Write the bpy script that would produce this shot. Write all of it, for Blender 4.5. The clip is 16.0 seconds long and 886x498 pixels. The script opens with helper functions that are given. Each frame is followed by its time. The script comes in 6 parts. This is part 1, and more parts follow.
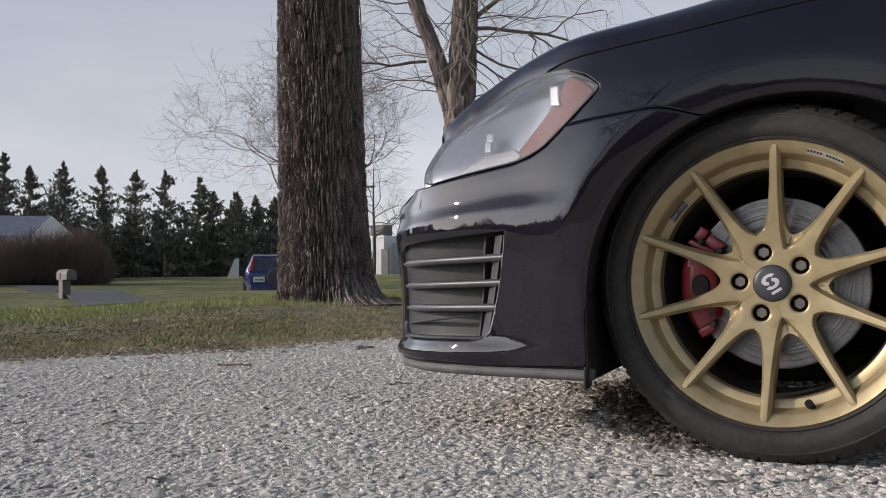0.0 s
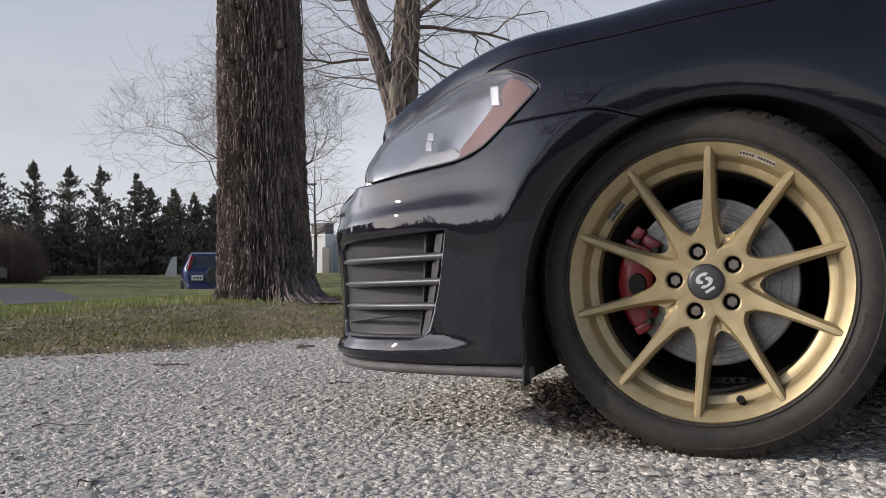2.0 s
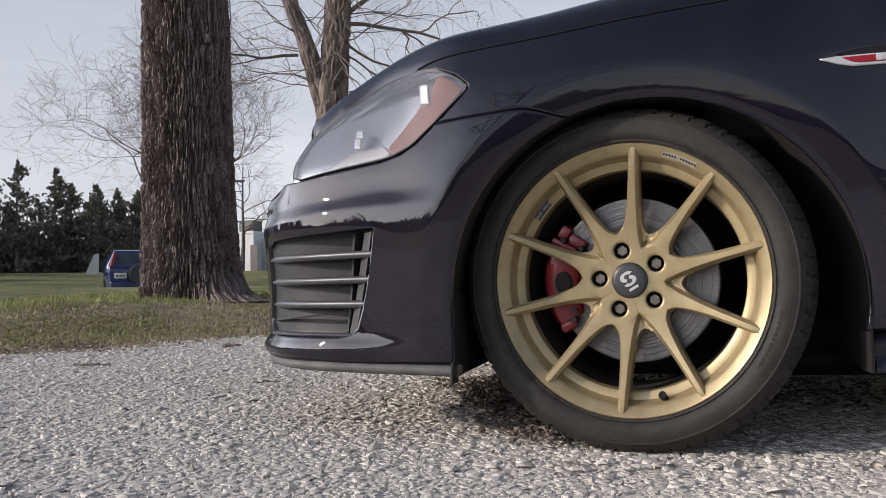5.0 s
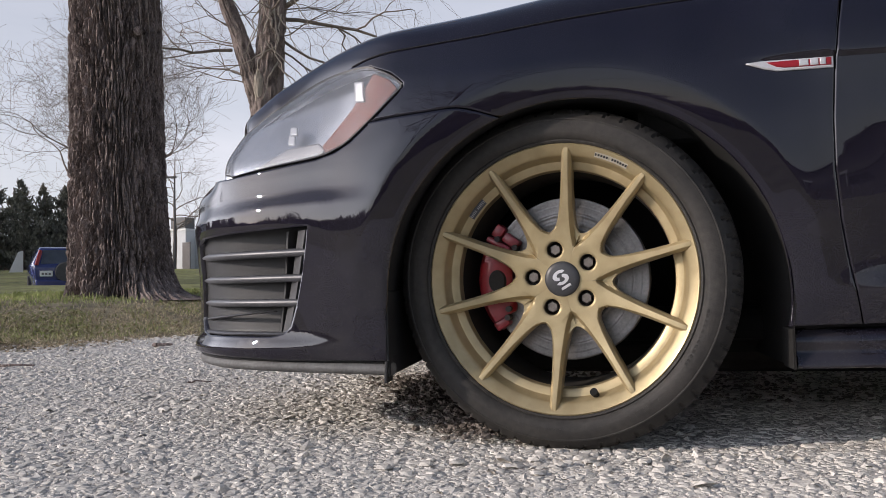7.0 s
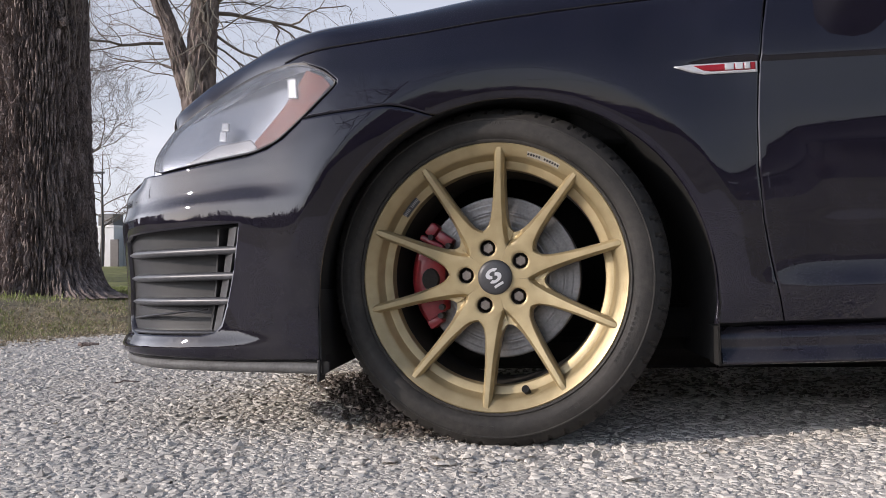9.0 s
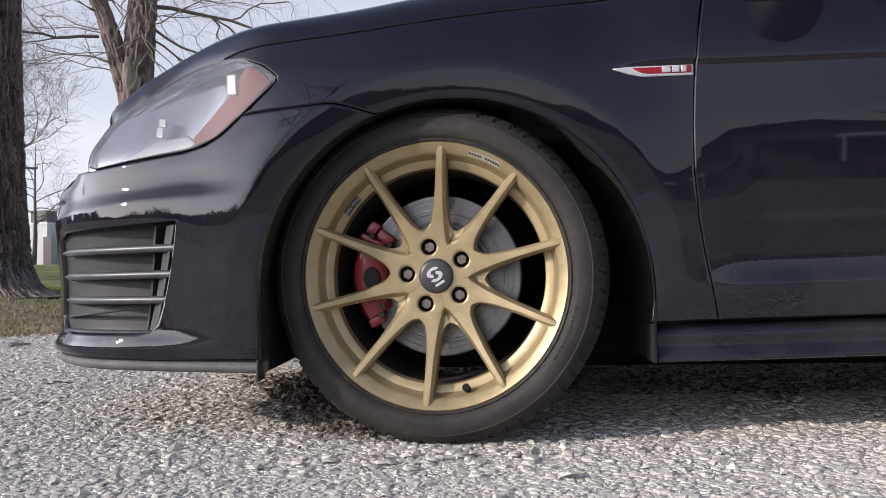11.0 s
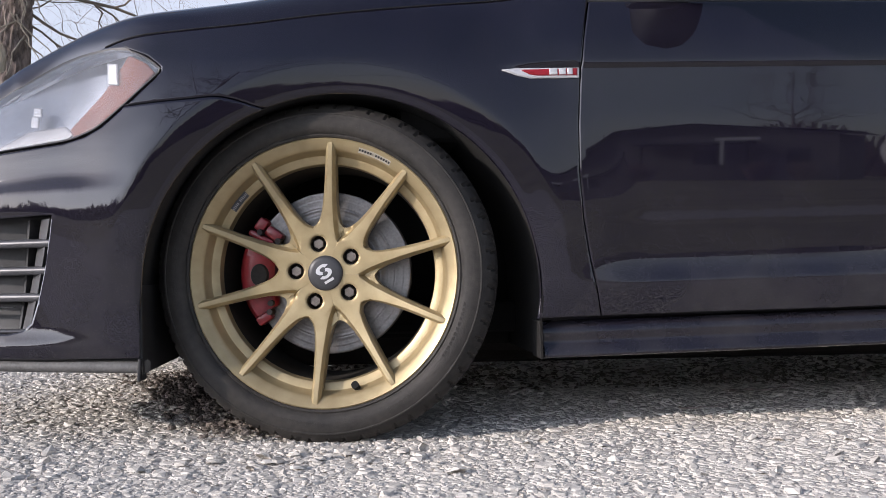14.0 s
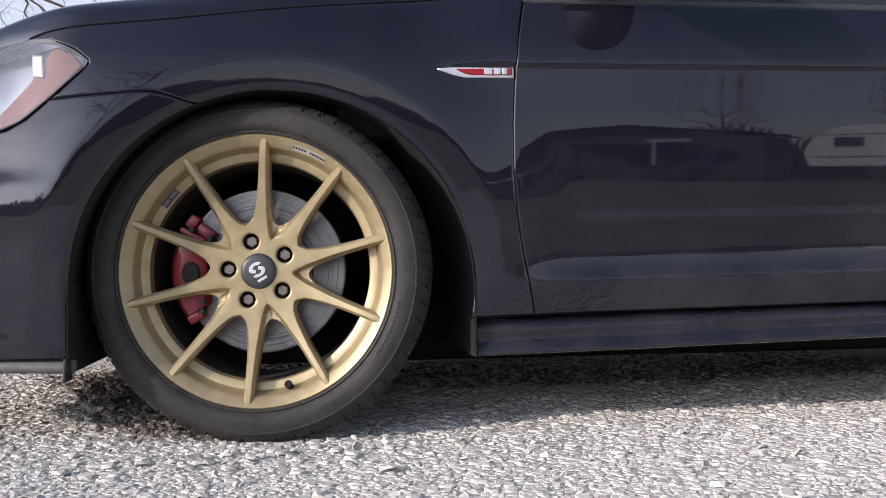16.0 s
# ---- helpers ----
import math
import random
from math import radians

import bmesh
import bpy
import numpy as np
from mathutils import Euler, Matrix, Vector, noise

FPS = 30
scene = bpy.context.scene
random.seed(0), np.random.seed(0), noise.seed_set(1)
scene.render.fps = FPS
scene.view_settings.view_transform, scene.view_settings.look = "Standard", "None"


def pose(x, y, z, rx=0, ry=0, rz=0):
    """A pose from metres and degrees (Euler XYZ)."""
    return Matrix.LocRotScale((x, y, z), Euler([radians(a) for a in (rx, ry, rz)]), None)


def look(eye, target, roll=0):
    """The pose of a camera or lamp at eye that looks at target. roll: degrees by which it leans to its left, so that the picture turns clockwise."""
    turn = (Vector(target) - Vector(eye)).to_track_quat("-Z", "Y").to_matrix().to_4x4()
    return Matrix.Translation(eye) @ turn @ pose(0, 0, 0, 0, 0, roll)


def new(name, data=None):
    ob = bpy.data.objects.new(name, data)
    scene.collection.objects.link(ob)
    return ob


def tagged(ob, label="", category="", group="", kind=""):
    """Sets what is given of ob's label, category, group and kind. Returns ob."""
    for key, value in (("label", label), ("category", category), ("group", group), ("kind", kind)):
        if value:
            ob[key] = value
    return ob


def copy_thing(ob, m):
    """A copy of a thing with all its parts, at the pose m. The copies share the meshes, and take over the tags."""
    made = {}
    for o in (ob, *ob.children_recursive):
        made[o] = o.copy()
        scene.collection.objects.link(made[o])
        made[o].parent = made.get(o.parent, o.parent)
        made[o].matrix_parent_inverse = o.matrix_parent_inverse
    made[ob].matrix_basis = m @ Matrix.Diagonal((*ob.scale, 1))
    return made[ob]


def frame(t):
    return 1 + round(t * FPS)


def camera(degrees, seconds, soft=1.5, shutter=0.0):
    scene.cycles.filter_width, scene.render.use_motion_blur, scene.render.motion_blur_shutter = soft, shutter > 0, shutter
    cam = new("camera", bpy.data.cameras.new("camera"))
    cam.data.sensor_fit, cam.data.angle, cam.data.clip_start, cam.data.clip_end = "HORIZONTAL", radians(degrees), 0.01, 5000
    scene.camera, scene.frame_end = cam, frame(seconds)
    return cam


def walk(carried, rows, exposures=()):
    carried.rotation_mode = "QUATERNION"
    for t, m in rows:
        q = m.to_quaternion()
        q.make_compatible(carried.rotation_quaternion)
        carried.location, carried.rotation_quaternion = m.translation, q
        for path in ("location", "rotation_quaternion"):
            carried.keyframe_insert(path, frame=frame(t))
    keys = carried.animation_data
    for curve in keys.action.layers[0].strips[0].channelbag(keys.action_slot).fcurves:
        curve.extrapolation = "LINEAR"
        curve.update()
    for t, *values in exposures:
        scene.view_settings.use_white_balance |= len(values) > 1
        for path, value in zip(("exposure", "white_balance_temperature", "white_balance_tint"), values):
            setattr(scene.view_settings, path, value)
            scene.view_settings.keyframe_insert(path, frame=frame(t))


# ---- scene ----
cam = camera(52.54, 16.0, soft=0.9)
# seconds, eye, and the turn in degrees about x, y and z
ROWS = [
    (0, 0.0340, 0.0414, 0.3043, 92.500, 0.899, 21.139),
    (0.5, 0.0347, 0.0414, 0.3043, 92.462, 0.895, 20.187),
    (1, 0.0354, 0.0414, 0.3042, 92.425, 0.890, 19.275),
    (1.5, 0.0362, 0.0414, 0.3042, 92.379, 0.883, 18.141),
    (2, 0.0367, 0.0414, 0.3042, 92.350, 0.878, 17.420),
    (2.5, 0.0371, 0.0413, 0.3042, 92.329, 0.875, 16.877),
    (3, 0.0376, 0.0413, 0.3042, 92.301, 0.869, 16.180),
    (3.5, 0.0382, 0.0413, 0.3041, 92.270, 0.863, 15.412),
    (4, 0.0387, 0.0412, 0.3041, 92.242, 0.857, 14.696),
    (6.5, 0.0421, 0.0408, 0.3040, 92.052, 0.807, 9.876),
    (7, 0.0428, 0.0407, 0.3040, 92.014, 0.795, 8.882),
    (7.5, 0.0435, 0.0406, 0.3040, 91.979, 0.783, 7.995),
    (8, 0.0442, 0.0404, 0.3039, 91.940, 0.769, 6.973),
    (8.5, 0.0450, 0.0402, 0.3039, 91.895, 0.752, 5.795),
    (11, 0.0483, 0.0393, 0.3038, 91.719, 0.675, 1.064),
    (11.5, 0.0491, 0.0391, 0.3038, 91.679, 0.655, -0.023),
    (12, 0.0498, 0.0388, 0.3038, 91.639, 0.633, -1.155),
    (12.5, 0.0506, 0.0385, 0.3037, 91.598, 0.611, -2.298),
    (13, 0.0512, 0.0382, 0.3037, 91.564, 0.591, -3.259),
    (13.5, 0.0520, 0.0379, 0.3037, 91.525, 0.568, -4.386),
    (14, 0.0529, 0.0375, 0.3037, 91.476, 0.537, -5.805),
    (14.5, 0.0536, 0.0372, 0.3037, 91.441, 0.514, -6.830),
    (15, 0.0541, 0.0369, 0.3036, 91.415, 0.496, -7.612),
    (15.5, 0.0548, 0.0365, 0.3036, 91.378, 0.470, -8.704),
    (16, 0.0555, 0.0361, 0.3036, 91.340, 0.442, -9.867),

]
walk(cam, [(t, pose(x, y, z, rx, ry, rz)) for t, x, y, z, rx, ry, rz in ROWS], [(0.0, -0.27, 6650, 15.2), (4.0, -0.15, 6650, 16.4), (8.0, -0.02, 6550, 17.5), (12.0, 0.15, 6440, 18.0), (16.0, 0.31, 6270, 18.6)])

# ---- world and sun ----
SUN_EL, SUN_AZ = 19.5, 26.0      # height, and the angle off the car's length, from its front towards the camera's side
sun_way = Vector((-math.cos(radians(SUN_AZ)) * math.cos(radians(SUN_EL)), -math.sin(radians(SUN_AZ)) * math.cos(radians(SUN_EL)), math.sin(radians(SUN_EL))))
world = bpy.data.worlds.new("sky")
scene.world = world
world.use_nodes = True
wn, wl = world.node_tree.nodes, world.node_tree.links
sky = wn.new("ShaderNodeTexSky")
sky.sky_type, sky.sun_disc = "NISHITA", False
sky.sun_elevation, sky.sun_rotation = radians(SUN_EL), math.atan2(sun_way.x, sun_way.y)
sky.air_density, sky.dust_density, sky.ozone_density = 1.0, 0.5, 1.0
# thin high cloud over the sky
geo = wn.new("ShaderNodeTexCoord")
stretch = wn.new("ShaderNodeMapping")
stretch.inputs["Scale"].default_value = (1.0, 1.0, 4.0)
cloud = wn.new("ShaderNodeTexNoise")
cloud.inputs["Scale"].default_value, cloud.inputs["Detail"].default_value, cloud.inputs["Roughness"].default_value = 2.2, 6.0, 0.55
ramp = wn.new("ShaderNodeValToRGB")
ramp.color_ramp.elements[0].position, ramp.color_ramp.elements[1].position = 0.35, 0.75
ramp.color_ramp.elements[0].color, ramp.color_ramp.elements[1].color = (0.64, 0.64, 0.64, 1), (1.0, 1.0, 1.0, 1)
veil = wn.new("ShaderNodeMix")
veil.data_type = "RGBA"
wl.new(geo.outputs["Generated"], stretch.inputs["Vector"])
wl.new(stretch.outputs["Vector"], cloud.inputs["Vector"])
wl.new(cloud.outputs["Fac"], ramp.inputs["Fac"])
# the veil thins out towards the zenith, and glows round the sun as thin cloud does
split = wn.new("ShaderNodeSeparateXYZ")
thin = wn.new("ShaderNodeMapRange")
thin.inputs["From Min"].default_value, thin.inputs["From Max"].default_value = 0.15, 0.58
thin.inputs["To Min"].default_value, thin.inputs["To Max"].default_value = 1.0, 0.08
times = wn.new("ShaderNodeMath")
times.operation = "MULTIPLY"
wl.new(geo.outputs["Generated"], split.inputs["Vector"])
wl.new(split.outputs["Z"], thin.inputs["Value"])
wl.new(ramp.outputs["Color"], times.inputs[0])
wl.new(thin.outputs["Result"], times.inputs[1])
# and the cloud sheet lies mostly over the far side of the place, the sky behind the tripod is clearer
sheet = wn.new("ShaderNodeMapRange")
sheet.interpolation_type = "SMOOTHSTEP"
sheet.inputs["From Min"].default_value, sheet.inputs["From Max"].default_value = -0.75, 0.35
sheet.inputs["To Min"].default_value, sheet.inputs["To Max"].default_value = 0.45, 1.0
wl.new(split.outputs["Y"], sheet.inputs["Value"])
cover = wn.new("ShaderNodeMath")
cover.operation = "MULTIPLY"
wl.new(times.outputs["Value"], cover.inputs[0])
wl.new(sheet.outputs["Result"], cover.inputs[1])
wl.new(cover.outputs["Value"], veil.inputs["Factor"])
dot = wn.new("ShaderNodeVectorMath")
dot.operation = "DOT_PRODUCT"
dot.inputs[1].default_value = sun_way
near = wn.new("ShaderNodeMapRange")
near.interpolation_type = "SMOOTHERSTEP"
near.inputs["From Min"].default_value, near.inputs["From Max"].default_value = 0.45, 1.0
near.inputs["To Min"].default_value, near.inputs["To Max"].default_value = 1.0, 9.0
wl.new(geo.outputs["Generated"], dot.inputs[0])
wl.new(dot.outputs["Value"], near.inputs["Value"])
glow = wn.new("ShaderNodeVectorMath")
glow.operation = "SCALE"
glow.inputs[0].default_value = (6.9, 7.25, 7.8)
# brighter cloud low over the far side
bank = wn.new("ShaderNodeMapRange")
bank.inputs["From Min"].default_value, bank.inputs["From Max"].default_value = 0.74, 0.96
bank.inputs["To Min"].default_value, bank.inputs["To Max"].default_value = 1.0, 1.13
wl.new(split.outputs["Y"], bank.inputs["Value"])
both = wn.new("ShaderNodeMath")
both.operation = "MULTIPLY"
wl.new(near.outputs["Result"], both.inputs[0])
wl.new(bank.outputs["Result"], both.inputs[1])
wl.new(both.outputs["Value"], glow.inputs["Scale"])
wl.new(glow.outputs["Vector"], veil.inputs["B"])
wl.new(sky.outputs["Color"], veil.inputs["A"])
wl.new(veil.outputs["Result"], wn["Background"].inputs["Color"])
wn["Background"].inputs["Strength"].default_value = 0.115
sun = new("sun", bpy.data.lights.new("sun", "SUN"))
sun.data.energy, sun.data.angle, sun.data.color = 2.85, radians(1.4), (1.0, 0.93, 0.82)
sun.matrix_world = look((0, 0, 30), Vector((0, 0, 30)) - sun_way)

# ---- materials ----
def mat(name, colour, rough=0.6, metal=0.0, vary=0.25, scale=8.0, bump=0.0, bump_scale=60.0, coat=0.0, tint=None, stretch=(1, 1, 1), spec=0.5, island=0.0, thing=0.0, rough_vary=0.0):
    """A surface with two scales of variation, a second colour in patches, and fine relief."""
    m = bpy.data.materials.new(name)
    m.use_nodes = True
    n, l = m.node_tree.nodes, m.node_tree.links
    bsdf = n["Principled BSDF"]
    at = n.new("ShaderNodeTexCoord")
    mp = n.new("ShaderNodeMapping")
    mp.inputs["Scale"].default_value = stretch
    l.new(at.outputs["Object"], mp.inputs["Vector"])
    big, fine = n.new("ShaderNodeTexNoise"), n.new("ShaderNodeTexNoise")
    for node, s, d in ((big, scale, 4), (fine, scale * 9, 5)):
        node.inputs["Scale"].default_value, node.inputs["Detail"].default_value = s, d
        l.new(mp.outputs["Vector"], node.inputs["Vector"])
    mixed = n.new("ShaderNodeMix")
    mixed.data_type = "FLOAT"
    mixed.inputs[0].default_value = 0.45
    l.new(big.outputs["Fac"], mixed.inputs[2])
    l.new(fine.outputs["Fac"], mixed.inputs[3])
    ramp = n.new("ShaderNodeValToRGB")
    c2 = tint or colour
    lo = [max(0.0, c * (1 - vary)) for c in colour]
    hi = [min(1.0, c * (1 + vary)) for c in c2]
    ramp.color_ramp.elements[0].position, ramp.color_ramp.elements[1].position = 0.32, 0.68
    ramp.color_ramp.elements[0].color, ramp.color_ramp.elements[1].color = (*lo, 1), (*hi, 1)
    l.new(mixed.outputs[0], ramp.inputs["Fac"])
    out = ramp.outputs["Color"]
    if island or thing:
        src = n.new("ShaderNodeNewGeometry").outputs["Random Per Island"] if island else n.new("ShaderNodeObjectInfo").outputs["Random"]
        rng = n.new("ShaderNodeMapRange")
        amount = island or thing
        rng.inputs["To Min"].default_value, rng.inputs["To Max"].default_value = 1 - amount, 1 + amount
        l.new(src, rng.inputs["Value"])
        mul = n.new("ShaderNodeMix")
        mul.data_type, mul.blend_type = "RGBA", "MULTIPLY"
        mul.inputs["Factor"].default_value = 1.0
        l.new(out, mul.inputs["A"])
        l.new(rng.outputs["Result"], mul.inputs["B"])
        out = mul.outputs["Result"]
    l.new(out, bsdf.inputs["Base Color"])
    bsdf.inputs["Roughness"].default_value, bsdf.inputs["Metallic"].default_value = rough, metal
    bsdf.inputs["Specular IOR Level"].default_value = spec
    if rough_vary:
        rr = n.new("ShaderNodeMapRange")
        rr.inputs["To Min"].default_value, rr.inputs["To Max"].default_value = max(0.02, rough - rough_vary), min(1.0, rough + rough_vary)
        l.new(mixed.outputs[0], rr.inputs["Value"])
        l.new(rr.outputs["Result"], bsdf.inputs["Roughness"])
    if coat:
        bsdf.inputs["Coat Weight"].default_value, bsdf.inputs["Coat Roughness"].default_value = coat, 0.03
    if bump:
        bn, bt = n.new("ShaderNodeBump"), n.new("ShaderNodeTexNoise")
        bt.inputs["Scale"].default_value, bt.inputs["Detail"].default_value = bump_scale, 6
        bn.inputs["Strength"].default_value, bn.inputs["Distance"].default_value = bump, 1.0 / bump_scale
        l.new(mp.outputs["Vector"], bt.inputs["Vector"])
        l.new(bt.outputs["Fac"], bn.inputs["Height"])
        l.new(bn.outputs["Normal"], bsdf.inputs["Normal"])
    return m


def glass_mat(name, colour, rough=0.02, haze=0.0):
    """Thin clear sheet: lets light straight through and mirrors more at a slant; haze is scuffed plastic."""
    m = bpy.data.materials.new(name)
    m.use_nodes = True
    n, l = m.node_tree.nodes, m.node_tree.links
    n.remove(n["Principled BSDF"])
    clear, gloss, fres, mix = n.new("ShaderNodeBsdfTransparent"), n.new("ShaderNodeBsdfGlossy"), n.new("ShaderNodeFresnel"), n.new("ShaderNodeMixShader")
    clear.inputs["Color"].default_value = (*colour, 1)
    gloss.inputs["Roughness"].default_value = rough
    fres.inputs["IOR"].default_value = 1.5
    l.new(fres.outputs["Fac"], mix.inputs["Fac"])
    body = clear.outputs["BSDF"]
    if haze:
        dull, mix2 = n.new("ShaderNodeBsdfDiffuse"), n.new("ShaderNodeMixShader")
        dull.inputs["Color"].default_value = (0.62, 0.65, 0.71, 1)
        tex = n.new("ShaderNodeTexNoise")
        tex.inputs["Scale"].default_value = 9.0
        rng = n.new("ShaderNodeMapRange")
        rng.inputs["To Min"].default_value, rng.inputs["To Max"].default_value = haze * 0.5, haze * 1.5
        l.new(tex.outputs["Fac"], rng.inputs["Value"])
        l.new(rng.outputs["Result"], mix2.inputs["Fac"])
        l.new(body, mix2.inputs[1])
        l.new(dull.outputs["BSDF"], mix2.inputs[2])
        body = mix2.outputs["Shader"]
    l.new(body, mix.inputs[1])
    l.new(gloss.outputs["BSDF"], mix.inputs[2])
    l.new(mix.outputs["Shader"], n["Material Output"].inputs["Surface"])
    return m


PAINT = mat("black_car_paint", (0.0078, 0.0066, 0.0142), rough=0.022, vary=0.25, scale=4.0, coat=0.38, spec=0.5)


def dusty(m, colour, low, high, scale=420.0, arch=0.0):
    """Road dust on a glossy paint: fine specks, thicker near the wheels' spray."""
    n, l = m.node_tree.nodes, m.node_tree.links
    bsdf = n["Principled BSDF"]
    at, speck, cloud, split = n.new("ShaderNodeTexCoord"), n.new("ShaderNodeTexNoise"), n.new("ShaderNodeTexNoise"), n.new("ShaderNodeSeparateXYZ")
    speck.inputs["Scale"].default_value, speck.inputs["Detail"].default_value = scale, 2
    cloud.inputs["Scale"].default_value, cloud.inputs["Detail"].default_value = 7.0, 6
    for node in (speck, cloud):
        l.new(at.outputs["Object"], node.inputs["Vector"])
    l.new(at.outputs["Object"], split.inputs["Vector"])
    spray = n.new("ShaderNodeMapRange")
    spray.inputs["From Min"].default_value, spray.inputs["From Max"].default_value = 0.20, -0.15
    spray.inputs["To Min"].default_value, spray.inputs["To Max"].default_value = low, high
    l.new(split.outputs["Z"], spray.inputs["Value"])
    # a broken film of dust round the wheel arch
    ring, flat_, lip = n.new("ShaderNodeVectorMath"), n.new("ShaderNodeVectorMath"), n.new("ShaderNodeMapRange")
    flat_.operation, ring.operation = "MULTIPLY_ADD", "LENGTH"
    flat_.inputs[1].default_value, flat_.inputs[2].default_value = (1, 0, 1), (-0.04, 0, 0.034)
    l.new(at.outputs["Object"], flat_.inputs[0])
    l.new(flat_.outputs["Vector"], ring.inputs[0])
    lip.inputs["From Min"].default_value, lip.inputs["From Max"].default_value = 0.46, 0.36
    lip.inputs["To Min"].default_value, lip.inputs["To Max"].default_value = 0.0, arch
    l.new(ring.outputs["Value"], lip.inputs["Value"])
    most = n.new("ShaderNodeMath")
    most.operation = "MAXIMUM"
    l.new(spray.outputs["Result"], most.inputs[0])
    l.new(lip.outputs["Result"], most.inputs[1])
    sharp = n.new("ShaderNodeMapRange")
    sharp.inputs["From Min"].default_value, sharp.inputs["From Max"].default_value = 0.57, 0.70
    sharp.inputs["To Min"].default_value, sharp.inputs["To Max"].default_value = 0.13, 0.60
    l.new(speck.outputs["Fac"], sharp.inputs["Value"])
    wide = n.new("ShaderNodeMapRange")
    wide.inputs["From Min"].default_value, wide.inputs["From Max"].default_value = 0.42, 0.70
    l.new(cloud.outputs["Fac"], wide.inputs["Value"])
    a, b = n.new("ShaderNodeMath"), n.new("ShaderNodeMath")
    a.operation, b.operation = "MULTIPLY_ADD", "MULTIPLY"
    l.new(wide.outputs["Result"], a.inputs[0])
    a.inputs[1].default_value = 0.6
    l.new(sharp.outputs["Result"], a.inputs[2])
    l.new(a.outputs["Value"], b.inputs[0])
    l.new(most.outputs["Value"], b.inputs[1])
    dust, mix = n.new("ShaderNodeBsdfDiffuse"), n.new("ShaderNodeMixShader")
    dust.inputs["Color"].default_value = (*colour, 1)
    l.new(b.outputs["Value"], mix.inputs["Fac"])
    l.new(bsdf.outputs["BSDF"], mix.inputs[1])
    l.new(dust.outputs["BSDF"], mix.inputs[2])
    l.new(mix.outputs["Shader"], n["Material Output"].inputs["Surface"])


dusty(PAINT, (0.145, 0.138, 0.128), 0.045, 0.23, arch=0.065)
PLASTIC = mat("black_plastic", (0.018, 0.018, 0.019), rough=0.5, vary=0.25, scale=12, bump=0.15, bump_scale=700)
GREY_PLASTIC = mat("worn_grey_plastic", (0.058, 0.057, 0.059), rough=0.55, vary=0.3, scale=18, bump=0.1, bump_scale=500)
FIN = mat("satin_grey_fin", (0.085, 0.085, 0.09), rough=0.38, metal=0.3, vary=0.2, scale=15)
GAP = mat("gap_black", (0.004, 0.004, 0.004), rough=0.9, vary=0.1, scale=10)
LINER = mat("wheel_well_felt", (0.013, 0.012, 0.011), rough=0.95, vary=0.4, scale=14, bump=0.4, bump_scale=200)
GOLD = mat("satin_gold_paint", (0.40, 0.308, 0.162), rough=0.42, metal=0.52, vary=0.11, scale=5, tint=(0.465, 0.378, 0.220), rough_vary=0.12, coat=0.08)
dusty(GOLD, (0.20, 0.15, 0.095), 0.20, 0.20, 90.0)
TYRE = mat("tyre_rubber", (0.016, 0.0145, 0.013), rough=0.70, vary=0.35, scale=9, tint=(0.033, 0.029, 0.025), bump=0.15, bump_scale=300)
DISC = mat("brake_disc_steel", (0.225, 0.215, 0.21), rough=0.42, metal=0.8, vary=0.3, scale=22)
INNER_BLACK = mat("brake_dust", (0.022, 0.018, 0.014), rough=0.85, vary=0.4, scale=20)
IRON = mat("dark_iron", (0.03, 0.026, 0.024), rough=0.7, metal=0.4, vary=0.4, scale=20)
RED = mat("red_caliper_paint", (0.22, 0.010, 0.016), rough=0.38, vary=0.2, scale=14, coat=0.3)
STEEL = mat("lug_steel", (0.17, 0.148, 0.13), rough=0.4, metal=0.8, vary=0.3, scale=60)
SILVER = mat("silver_print", (0.62, 0.62, 0.63), rough=0.35, metal=0.3, vary=0.06, scale=30)
BADGE_RED = mat("badge_red", (0.30, 0.012, 0.02), rough=0.3, vary=0.08, scale=30)
PLATE = mat("rim_plate_tan", (0.50, 0.46, 0.38), rough=0.5, vary=0.15, scale=40)
POCKET = mat("bronze_pocket", (0.14, 0.107, 0.066), rough=0.5, metal=0.3, vary=0.3, scale=40)
CAP = mat("cap_grey", (0.045, 0.045, 0.048), rough=0.4, vary=0.15, scale=40)
AMBER = mat("amber_reflector", (0.27, 0.108, 0.072), rough=0.9, vary=0.15, scale=60, spec=0.02)
LAMP_INNER = mat("lamp_reflector", (0.22, 0.24, 0.275), rough=0.34, metal=0.55, vary=0.3, scale=10)
LAMP_LEDGE = mat("lamp_ledge_silver", (0.30, 0.30, 0.31), rough=0.45, metal=0.2, vary=0.15, scale=20)
LAMP_FACET = mat("lamp_facet_silver", (0.52, 0.53, 0.55), rough=0.4, metal=0.2, vary=0.2, scale=60)
LENS = glass_mat("lamp_lens", (0.93, 0.95, 1.0), haze=0.18)
STONE = mat("crushed_limestone", (0.60, 0.562, 0.508), rough=0.95, vary=0.14, scale=30, spec=0.15, island=0.14, bump=0.25, bump_scale=300)
SOIL_SHADE = mat("dark_soil_and_shade", (0.15, 0.125, 0.105), rough=0.95, vary=0.5, scale=30, bump=0.9, bump_scale=120, island=0.3)
GROUND = mat("gravel_bed", (0.48, 0.448, 0.41), rough=0.95, vary=0.35, scale=26, bump=0.8, bump_scale=110)
TURF = mat("turf", (0.235, 0.205, 0.118), rough=0.95, vary=0.45, scale=0.9, tint=(0.29, 0.26, 0.155), bump=0.6, bump_scale=40)
BANK = mat("bank_earth", (0.105, 0.085, 0.056), rough=0.95, vary=0.6, scale=5.0, tint=(0.21, 0.18, 0.11), bump=0.8, bump_scale=60)
